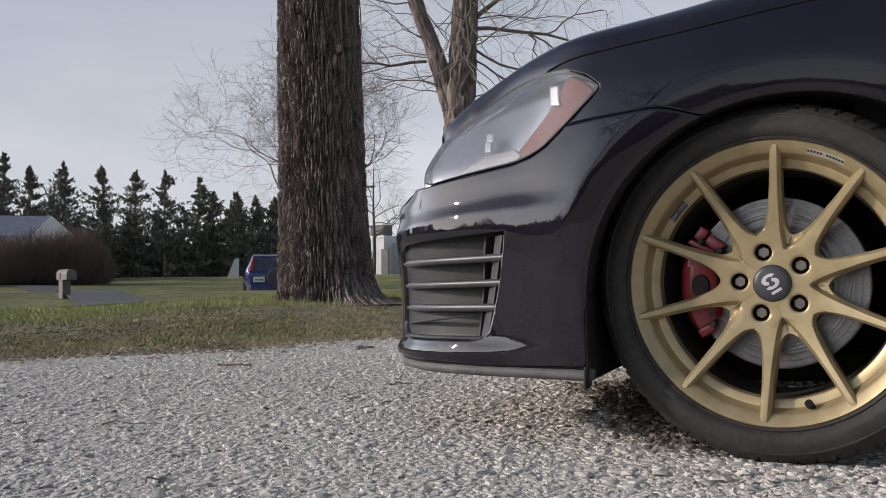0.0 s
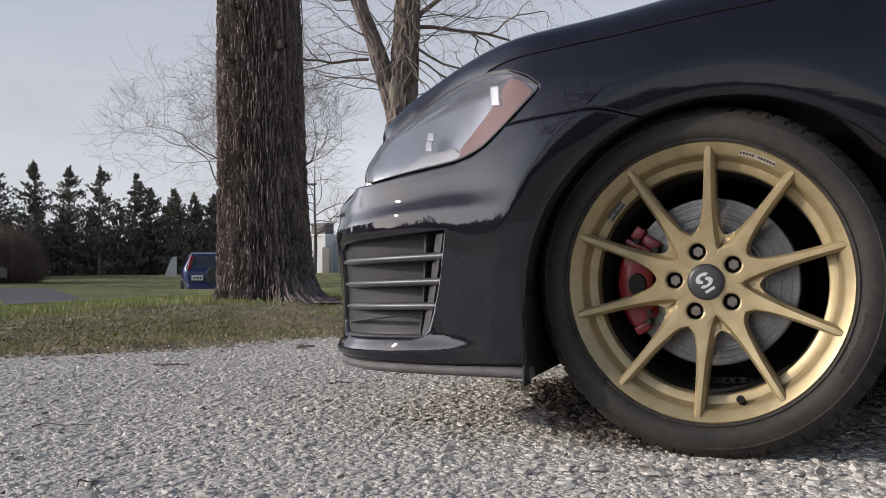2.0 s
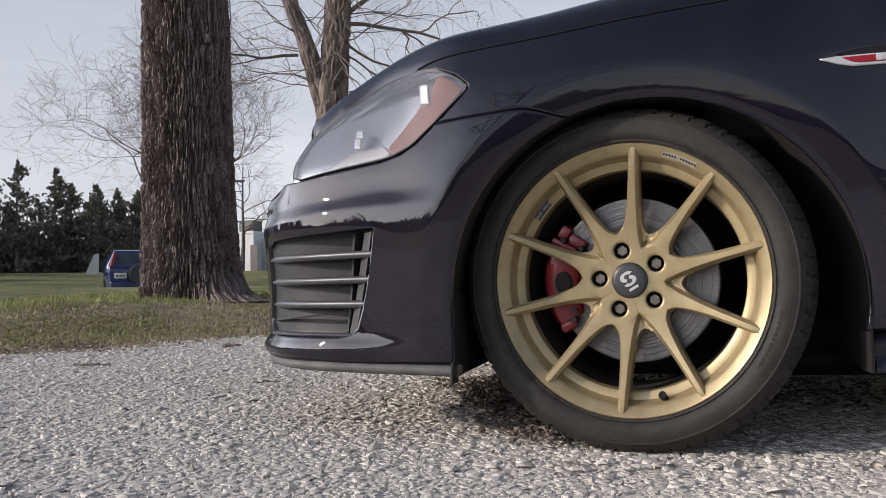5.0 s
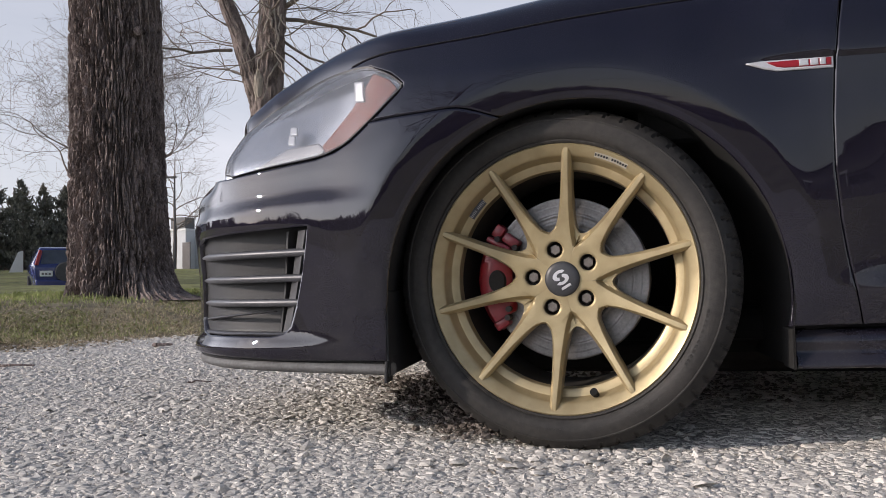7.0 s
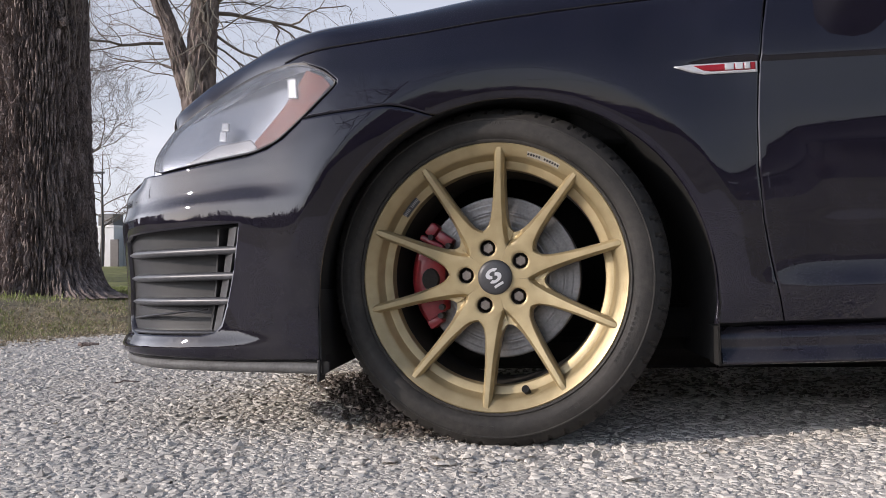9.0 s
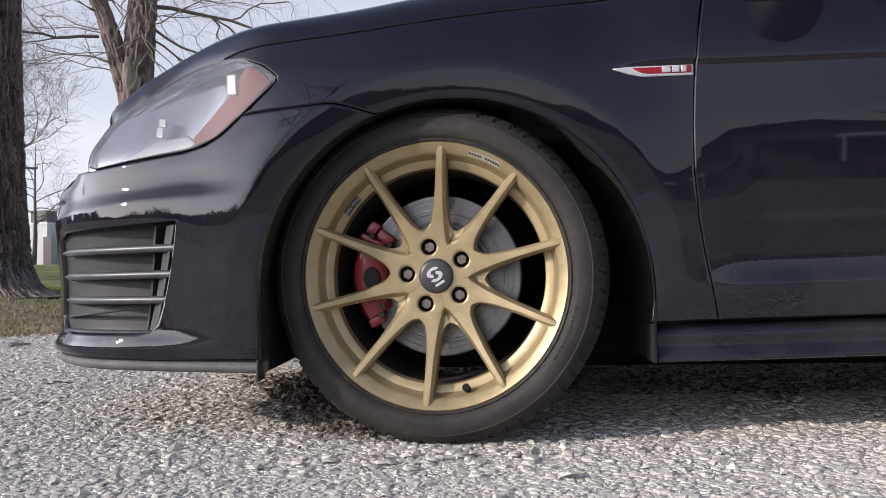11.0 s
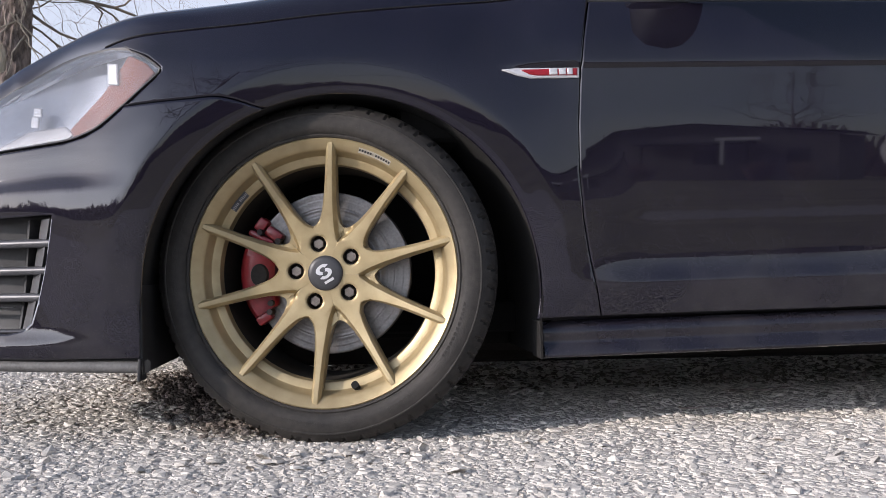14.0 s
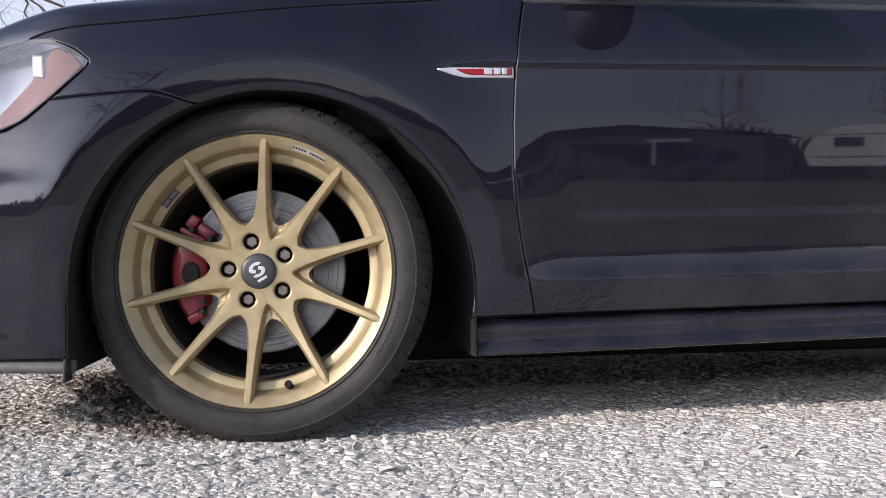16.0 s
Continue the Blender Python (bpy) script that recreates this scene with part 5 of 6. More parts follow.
    tagged(part("cast_lettering", bm, GOLD, rim), kind="stuff")
    # brake
    bm = bmesh.new()
    prof = [(0.072, 0.074)] + [(0.085 + 0.0675 * i / 40, 0.0745 + 0.0009 * noise.noise((i * 0.73, 0.3, 0.1))) for i in range(41)] + [(0.1540, 0.076), (0.1540, 0.100), (0.085, 0.100)]
    lathe(bm, prof, 96)
    bmesh.ops.recalc_face_normals(bm, faces=bm.faces)
    part("brake_disc", bm, DISC, w, "grooved steel brake disc", smooth=30)
    bm = bmesh.new()
    lathe(bm, [(0.0001, 0.045), (0.066, 0.046), (0.074, 0.052), (0.080, 0.074), (0.082, 0.078)], 48)
    lathe(bm, [(0.0001, 0.135), (0.11, 0.135), (0.115, 0.150)], 48)
    bmesh.ops.recalc_face_normals(bm, faces=bm.faces)
    part("hub", bm, IRON, w, "dark iron hub", smooth=30)
    bm = bmesh.new()
    # caliper: a fat curved body over the disc with a round window, its carrier and pins at the ends
    n, rows = 22, []
    for i in range(n + 1):
        a = radians(158 + 52 * i / n)
        k = i / n
        fat = 0.72 + 0.28 * math.sin(math.pi * min(1.0, 0.12 + 0.88 * k)) ** 0.6
        sec = [(0.102, 0.072), (0.104, 0.058), (0.114, 0.050), (0.140, 0.046), (0.160, 0.049), (0.170, 0.060), (0.171, 0.078), (0.170, 0.11), (0.102, 0.11)]
        rows.append([bm.verts.new((((r - 0.150) * fat + 0.150) * math.cos(a), d, ((r - 0.150) * fat + 0.150) * math.sin(a))) for r, d in sec])
    for p, q in zip(rows, rows[1:]):
        for j in range(9):
            bm.faces.new((p[j], p[(j + 1) % 9], q[(j + 1) % 9], q[j]))
    bm.faces.new(rows[0])
    bm.faces.new(rows[-1][::-1])
    bmesh.ops.recalc_face_normals(bm, faces=bm.faces)
    cal = part("caliper", bm, RED, w, "red painted brake caliper", smooth=40)
    for a0, r0, sx, sz in ((143.0, 0.158, 0.020, 0.026), (143.5, 0.128, 0.034, 0.020), (151.0, 0.146, 0.052, 0.012), (213.0, 0.150, 0.030, 0.018)):
        bm = bmesh.new()
        a = radians(a0)
        box(bm, (r0 * math.cos(a), 0.068, r0 * math.sin(a)), (sx, 0.034, sz), pose(0, 0, 0, 0, -a0, 0), 0.004)
        part("carrier", bm, RED, cal, "red caliper carrier", smooth=40)
    bm = bmesh.new()
    a = radians(180)
    bmesh.ops.create_cone(bm, cap_ends=True, segments=24, radius1=0.020, radius2=0.017, depth=0.006, matrix=pose(0.131 * math.cos(a), 0.0470, 0.131 * math.sin(a), 90) @ Matrix.Diagonal((0.9, 1.15, 1, 1)))
    part("pad_window", bm, INNER_BLACK, cal, "dark window over the pads", smooth=40)
    for a0, r0 in ((147.5, 0.150), (146.0, 0.112), (206, 0.122), (212, 0.132)):
        bm = bmesh.new()
        a = radians(a0)
        bmesh.ops.create_cone(bm, cap_ends=True, segments=12, radius1=0.0065, radius2=0.0055, depth=0.022, matrix=pose(r0 * math.cos(a), 0.052, r0 * math.sin(a), 90))
        part("slide_pin", bm, IRON, cal, "dark slide pin", smooth=40)
    return w


make_wheel((0.0, 1.6896 - SIDE, 0.0), -10.0)
for at, steer, mir in (((2.63, 0.075, 0.0), 0, False), ((0.0, WIDTH - 0.075, 0.0), -10, True), ((2.63, WIDTH - 0.075, 0.0), 0, True)):
    first = [o for o in car.children if o.name.startswith("wheel") and o.type == "EMPTY"][0]
    c = copy_thing(first, pose(*at, 0, 0, steer + (180 if mir else 0)))


# door mirror, just above the belt line
def mirror_arm():
    bm = bmesh.new()
    rows = []
    for i, (x, w) in enumerate(((0.648, 0.25), (0.660, 0.62), (0.684, 0.90), (0.722, 1.0), (0.746, 0.94), (0.756, 0.6))):
        ring = []
        for k in range(20):
            a = 2 * math.pi * k / 20
            ring.append(bm.verts.new((x, -0.115 + 0.115 * w * math.copysign(abs(math.cos(a)) ** 0.75, math.cos(a)), 0.872 - HUB_Z + 0.055 * (1 - w) + 0.078 * w * math.copysign(abs(math.sin(a)) ** 0.75, math.sin(a)))))
        rings = rows.append(ring)
    for p, q in zip(rows, rows[1:]):
        for k in range(20):
            bm.faces.new((p[k], p[(k + 1) % 20], q[(k + 1) % 20], q[k]))
    bm.faces.new(rows[0])
    bm.faces.new(rows[-1][::-1])
    bmesh.ops.recalc_face_normals(bm, faces=bm.faces)
    m = part("door_mirror", bm, PLASTIC, car, "black door mirror housing", smooth=50)
    bm = bmesh.new()
    box(bm, (0.65, 0.01, 0.825 - HUB_Z), (0.11, 0.11, 0.035), pose(0, 0, 0, -25), 0.012)
    part("mirror_foot", bm, PLASTIC, m, smooth=40)


mirror_arm()

# ---- trees and far things ----
def trunk_tree():
    x0, y0, _ = spot(-28.35, 8.6)
    z0 = float(height(x0, y0)) - 0.04
    t = thing("large_tree", "large old tree with deeply furrowed grey-brown bark on a grass bank", "tree", (x0, y0, z0))
    n, m = 340, 330
    zs = np.linspace(0, 4.6, m)
    a = np.arange(n) * 2 * math.pi / n
    ca, sa = np.cos(a), np.sin(a)
    verts = []
    for z in zs:
        flare = (0.13 * math.exp(-z / 0.10) + 0.045 * math.exp(-z / 0.6)) * (1 + 0.75 * np.cos(a - 0.5))
        root = 1 + 0.9 * math.exp(-z / 0.20) * (0.55 * np.cos(3 * a + 0.6) + 0.4 * np.cos(5 * a + 2.0) + 0.25 * np.cos(8 * a))
        r = 0.425 - 0.012 * z + flare * np.clip(root, 0.1, 3)
        relief = np.zeros(n)
        for i in range(n):
            # long plates of bark with furrows between them, broken by cracks
            w = 0.16 * noise.noise((ca[i] * 1.7, sa[i] * 1.7, z * 1.1)) + 0.05 * noise.noise((ca[i] * 6, sa[i] * 6, z * 4.0))
            d, _ = noise.voronoi((ca[i] * 14.5 + w * 5, sa[i] * 14.5 + w * 5, z * 2.9))
            d2, _ = noise.voronoi((ca[i] * 30 + w * 9, sa[i] * 30, z * 8.0))
            g = noise.noise((ca[i] * 11, sa[i] * 11, z * 3.5))
            relief[i] = 0.050 * (min(1.0, (d[1] - d[0]) * (4.6 + 2.4 * g)) - 1) + 0.020 * (min(1.0, (d2[1] - d2[0]) * 4.6) - 1) + 0.012 * noise.noise((ca[i] * 34, sa[i] * 34, z * 20)) + 0.010 * g
        rr = r + relief
        verts.append(np.stack([rr * ca - 0.01 * z, rr * sa, np.full(n, z)], 1))
    verts = np.concatenate(verts)
    k = np.arange(n)
    faces = np.concatenate([np.stack([i * n + k, i * n + (k + 1) % n, (i + 1) * n + (k + 1) % n, (i + 1) * n + k], 1) for i in range(m - 1)])
    ob = raw_mesh("trunk", verts, faces, BARK)
    ob.parent = t
    # burl and a few hanging vine stems
    bm = bmesh.new()
    bmesh.ops.create_icosphere(bm, subdivisions=4, radius=0.036)
    for v in bm.verts:
        v.co *= 1 + 0.55 * noise.noise(v.co * 45) + 0.35 * noise.noise(v.co * 120)
    burl = part("burl", bm, BARK, t, "knot on the bark")
    w = Vector((-x0, -y0, 0)).normalized()
    s = Vector((w.y, -w.x, 0))
    burl.location = w * 0.352 - s * 0.165 + Vector((0, 0, 2.36))
    for i in range(4):
        bm = bmesh.new()
        off = -0.19 - 0.055 * i
        pts = []
        for j in range(14):
            z = 4.0 - 0.155 * j
            o = off + 0.018 * math.sin(0.9 * j + i)
            pts.append(w * (math.sqrt(max(0.0, 0.40 ** 2 - o * o)) + 0.015) + s * o + Vector((0, 0, z)))
        tube(bm, pts, [0.009 - 0.0004 * j for j in range(14)], 6)
        part("vine", bm, TWIG, t, "dry vine stem on the bark", smooth=60)
    # crown above the frame, carried by limbs
    limbs(t, Vector((-0.05, 0, 4.4)), 0.36, 3, 5, seed=8, length=3.4, spread=0.95)
    return t


def limbs(parent, base, radius, splits, depth, seed=1, length=2.0, spread=0.6, up=0.25, twig_name="crown", start=None, droop=0.0, material=None, least=0.0):
    """Bare branches that fork again and again, as one mesh under the tree."""
    rng = random.Random(seed)
    bm = bmesh.new()

    def grow(p, way, r, ln, level):
        n = 5 if level < 3 else 4
        pts, d = [p], way.copy()
        for i in range(n):
            d = (d + Vector((rng.gauss(0, 0.24), rng.gauss(0, 0.24), rng.gauss(0, 0.2) + up * 0.12 - droop * level * 0.05))).normalized()
            pts.append(pts[-1] + d * ln / n)
        end = r * 0.55
        tube(bm, pts, [max(least, r + (end - r) * i / n) for i in range(n + 1)], 7 if level < 2 else (5 if level < 4 else 3), cap=level < 2)
        if level >= depth:
            return
        k = splits if level else splits + 1
        for i in range(k):
            f = rng.uniform(0.35, 1.0) if i else 1.0
            at = pts[min(n, max(1, round(f * n)))]
            side = Vector((rng.gauss(0, 1), rng.gauss(0, 1), rng.gauss(0, 0.7))).normalized()
            w = (d * (1 - spread * 0.6) + side * spread + Vector((0, 0, up * 0.5))).normalized()
            grow(at, w, end * rng.uniform(0.55, 0.9), ln * rng.uniform(0.55, 0.85), level + 1)

    for p, w, r, ln in (start or [(base, Vector((0, 0, 1)), radius, length)]):
        grow(p, w, r, ln, 0)
    return part(twig_name, bm, material or TWIG, parent, "bare branches and twigs", smooth=60)


trunk_tree()


def bark_tube(name, path, radii, parent, seed, label=""):
    """A limb with furrowed bark: a smooth path with rings close together, every ring roughened in long strips."""
    sides, per = 44, 34
    k = np.arange(len(path), dtype=float)
    fine = np.linspace(0, len(path) - 1, per * (len(path) - 1))
    xyz = np.stack([hermite(k, [p[c] for p in path], fine) for c in range(3)], 1)
    rad = hermite(k, radii, fine)
    a = np.arange(sides) * 2 * math.pi / sides
    verts = []
    for p, r in zip(xyz, rad):
        for b in a:
            c, s = math.cos(b), math.sin(b)
            w = 0.5 * noise.noise((c * 1.5 + seed, s * 1.5, p[2] * 1.2))
            d, _ = noise.voronoi((c * 4.6 + w + seed, s * 4.6 + w, p[2] * 1.6))
            rr = r * (1 + 0.16 * (min(1.0, (d[1] - d[0]) * 3.6) - 0.75) + 0.06 * noise.noise((c * 12, s * 12, p[2] * 9 + seed)))
            verts.append((p[0] + rr * c, p[1] + rr * s, p[2]))
    n = np.arange(sides)
    faces = np.concatenate([np.stack([i * sides + n, i * sides + (n + 1) % sides, (i + 1) * sides + (n + 1) % sides, (i + 1) * sides + n], 1) for i in range(len(fine) - 1)])
    ob = raw_mesh(name, verts, faces, BARK)
    ob.parent = parent
    if label:
        ob["label"] = label
    return ob


def forked_tree():
    x0, y0, _ = spot(-20.3, 16.0)
    z0 = float(height(x0, y0))
    t = thing("forked_tree", "bare forked tree with pale scar at the fork", "tree", (x0, y0, z0))
    right = Vector((y0, -x0, 0)).normalized()
    up = Vector((0, 0, 1))
    bark_tube("trunk", [right * 0.06 - up * 0.1, right * 0.10 + up * 1.4, right * 0.15 + up * 2.9, right * 0.18 + up * 3.7, right * 0.24 + up * 4.4, right * 0.30 + up * 5.5, right * 0.32 + up * 6.6, right * 0.30 + up * 8.0], [0.36, 0.31, 0.285, 0.275, 0.245, 0.225, 0.19, 0.12], t, 3)
    bark_tube("limb", [right * 0.10 + up * 3.0, right * -0.05 + up * 3.65, right * -0.20 + up * 4.15, right * -0.29 + up * 4.45, right * -0.48 + up * 4.95, right * -0.66 + up * 5.5, right * -0.90 + up * 6.3, right * -1.30 + up * 7.5], [0.16, 0.185, 0.165, 0.150, 0.142, 0.138, 0.115, 0.06], t, 5, "thick forking limb")
    bm = bmesh.new()
    bmesh.ops.create_icosphere(bm, subdivisions=4, radius=1.0)
    toward = Vector((-x0, -y0, 0)).normalized()
    for v in bm.verts:
        k = 1 + 0.25 * noise.noise(v.co * 2.3)
        v.co = right * (v.co.x * 0.085 * k + 0.03) + toward * (0.215 + v.co.y * 0.05 * k) + Vector((0, 0, 3.55 + v.co.z * 0.30 * k))
    part("scar", bm, SCAR, t, "pale bare wood at the fork", smooth=60)
    rng = random.Random(17)
    starts = []
    for i in range(40):
        z = rng.uniform(3.4, 7.2)
        left = i % 2
        o = (-0.10 - 0.36 * (z - 3.9) if left and z > 3.9 else 0.22)
        s = -1 if rng.random() < (0.8 if left else 0.35) else 1
        starts.append((right * o + Vector((0, 0, z)), (right * s + Vector((rng.uniform(-0.5, 0.5), rng.uniform(-0.5, 0.5), rng.uniform(-0.1, 0.6)))).normalized(), rng.uniform(0.006, 0.014), rng.uniform(0.8, 2.0)))
    # the boughs that stand out, and pale shoots that hang along the trunk
    starts += [(right * 0.44 + up * 4.98, (right + up * 0.08).normalized(), 0.048, 1.9), (right * 0.40 + up * 4.80, (right + up * 0.22).normalized(), 0.040, 1.7), (right * 0.45 + up * 4.42, (right - up * 0.45).normalized(), 0.026, 1.5), (right * 0.40 + up * 4.25, (right - up * 0.62).normalized(), 0.020, 1.3), (right * -0.42 + up * 4.22, (right * -1 + up * 0.05).normalized(), 0.030, 1.5), (right * -0.15 + up * 3.75, (right * -1 - up * 0.05).normalized(), 0.018, 1.2)]
    for i in range(16):
        bm = bmesh.new()
        z, o = rng.uniform(3.9, 5.6), rng.uniform(0.02, 0.46)
        pts, p = [], right * o + toward * 0.27 + up * z
        sway = rng.gauss(0, 0.06)
        for j in range(8):
            pts.append(p)
            p = p + right * (sway + rng.gauss(0, 0.03)) + toward * 0.012 - up * rng.uniform(0.05, 0.15)
        tube(bm, pts, [0.017 - 0.0015 * j for j in range(8)], 5)
        part("shoot", bm, SHOOT, t, "pale shoot hanging along the trunk", smooth=60)
    limbs(t, None, 0, 3, 3, seed=5, spread=0.55, up=0.0, droop=0.8, start=starts, twig_name="crown")
    return t


forked_tree()


def far_tree(az, dist, hgt, seed, lab, splits=3, depth=4, boughs=15, least=0.0):
    x0, y0, _ = spot(az, dist)
    z0 = float(height(x0, y0))
    t = thing("bare_tree", lab, "tree", (x0, y0, z0), "far bare trees")
    bm = bmesh.new()
    tube(bm, [(0, 0, -0.2), (0.1, 0, hgt * 0.25), (0, 0.1, hgt * 0.6), (0.1, 0, hgt * 0.95)], [0.02 * hgt, 0.016 * hgt, 0.009 * hgt, 0.003 * hgt], 9)
    part("trunk", bm, TWIG, t, smooth=60)
    rng = random.Random(seed)
    across = Vector((y0, -x0, 0)).normalized()
    starts = []
    for i in range(boughs):
        z = hgt * (0.30 + 0.58 * i / boughs)
        s = rng.choice((-1, 1))
        way = across * s * rng.uniform(0.6, 1.2) + Vector((rng.gauss(0, 0.4), rng.gauss(0, 0.4), rng.uniform(0.45, 1.25)))
        starts.append((Vector((0, 0, z)), way.normalized(), 0.0052 * hgt * (1.2 - 0.75 * i / boughs), hgt * rng.uniform(0.22, 0.36) * (1.15 - 0.5 * i / boughs)))
    limbs(t, None, 0, splits, depth, seed=seed, spread=0.6, up=0.15, start=starts, least=least)


far_tree(-29.7, 38, 8.8, 3, "wide bare tree standing on the far lawn", 4, boughs=14, least=0.0042)
far_tree(-25.5, 62, 8.0, 9, "small bare tree by the white building")


def conifer(az, dist, hgt, wide, seed, nb=130):
    x0, y0, _ = spot(az, dist)
    z0 = float(height(x0, y0))
    t = thing("conifer", "dark green columnar conifer in a dense row", "tree", (x0, y0, z0), "row of conifers")
    bm = bmesh.new()
    tube(bm, [(0, 0, -0.2), (0, 0, hgt * 0.9)], [0.14, 0.03], 8)
    part("trunk", bm, BARK, t)
    rng = np.random.default_rng(seed)
    # boughs of uneven reach, each carrying its sprays
    per = 22
    kb = rng.uniform(0.0, 1.0, nb) ** 0.9
    ab = rng.uniform(0, 2 * math.pi, nb)
    gap = 0.82 + 0.30 * np.sin(9 * kb + seed) * np.sin(2 * ab + 3 * seed)
    lb = wide * np.minimum(1.0, 0.66 + 1.6 * kb) * (1 - kb) ** 0.95 * rng.uniform(0.60, 1.25, nb) * gap + 0.04
    n = nb * per
    s0 = np.tile(np.linspace(0.10, 1.0, per), nb) * rng.uniform(0.85, 1.1, n)
    k, a, reach = np.repeat(kb, per), np.repeat(ab, per) + rng.normal(0, 0.16, n), np.repeat(lb, per) * s0
    lift = np.repeat(rng.uniform(0.10, 0.60, nb), per)
    c = np.stack([reach * np.cos(a), reach * np.sin(a), 0.05 + k * hgt * 0.97 + lift * reach + rng.normal(0, 0.07, n)], 1)
    c[:, 0] += 0.18 * np.sin(3.0 * k + seed)
    # every spray is a small tuft of upright blades
    out, f = [], []
    m = 2
    for j in range(m):
        d = np.stack([np.cos(a) * 0.6 + rng.normal(0, 0.5, n), np.sin(a) * 0.6 + rng.normal(0, 0.5, n), rng.uniform(0.3, 1.4, n)], 1)
        d /= np.linalg.norm(d, axis=1, keepdims=True)
        s = np.cross(d, rng.normal(size=(n, 3)))
        s /= np.linalg.norm(s, axis=1, keepdims=True)
        ln = (rng.uniform(0.12, 0.27, n) * (0.7 + 0.35 * (1 - k)))[:, None]
        w = ln * 0.28
        out += [c - s * w, c + s * w, c + d * ln + s * w * 0.35, c + d * ln * 1.05 - s * w * 0.35]
    v = np.stack(out, 1).reshape(-1, 3)
    q = np.arange(n * m * 4).reshape(-1, 4)
    ob = raw_mesh("crown", v, q, CONIFER)
    ob.parent = t


tops = [(-48.4, 8.4, 1.5), (-47.2, 7.9, 1.4), (-45.8, 7.2, 1.4), (-43.9, 7.3, 1.5), (-41.8, 7.2, 1.5), (-40.0, 7.15, 1.45), (-38.3, 6.95, 1.5), (-36.3, 6.6, 1.4), (-35.4, 5.75, 1.2), (-33.9, 5.45, 1.3), (-32.7, 5.3, 1.3), (-31.6, 5.3, 1.3), (-30.5, 5.2, 1.3), (-29.4, 5.2, 1.3)]
for i, (az, hg, wd) in enumerate(tops):
    conifer(az, 63 + (i % 3), hg + 0.45, wd * 2.4, 30 + i)
for i in range(13):
    conifer(-47.5 + 1.45 * i, 67, 5.5 + 0.7 * math.sin(3.7 * i) - 0.10 * i, 2.4, 80 + i, 90)


def shrubs():
    rng = np.random.default_rng(3)
    for i, (az, d, w, h) in enumerate(((-47.8, 44, 2.4, 2.2), (-45.4, 45, 2.1, 2.4), (-43.4, 45, 1.9, 2.6), (-42.3, 47, 1.0, 1.9))):
        x0, y0, _ = spot(az, d)
        t = thing("bare_shrub", "dense reddish-brown leafless shrub by the drive", "shrub", (x0, y0, float(height(x0, y0))), "shrubs")
        n = 12000
        a, k = rng.uniform(0, 2 * math.pi, n), rng.uniform(0, 1, n)
        base = np.stack([0.45 * w * np.sqrt(k) * np.cos(a), 0.45 * w * np.sqrt(k) * np.sin(a), np.zeros(n)], 1)
        tip = base * rng.uniform(1.3, 2.2, (n, 1))
        tip[:, 2] = h * rng.uniform(0.35, 1.05, n) * np.sqrt(np.clip(1 - (np.hypot(tip[:, 0], tip[:, 1]) / (w * 1.05)) ** 2, 0.05, 1))
        mid = (base + tip) / 2 + rng.normal(0, 0.20, (n, 3))
        tip += rng.normal(0, 0.16, (n, 3))
        s = rng.normal(size=(n, 3))
        s[:, 2] = 0
        s /= np.linalg.norm(s, axis=1, keepdims=True)
        wd = 0.0048
        v = np.stack([base - s * wd, base + s * wd, mid + s * wd, mid - s * wd, tip + s * wd * 0.5, tip - s * wd * 0.5], 1).reshape(-1, 3)
        b = 6 * np.arange(n)[:, None]
        f = np.concatenate([b + np.array([0, 1, 2, 3]), b + np.array([3, 2, 4, 5])])
        ob = raw_mesh("crown", v, f, SHRUB)
        ob.parent = t


shrubs()


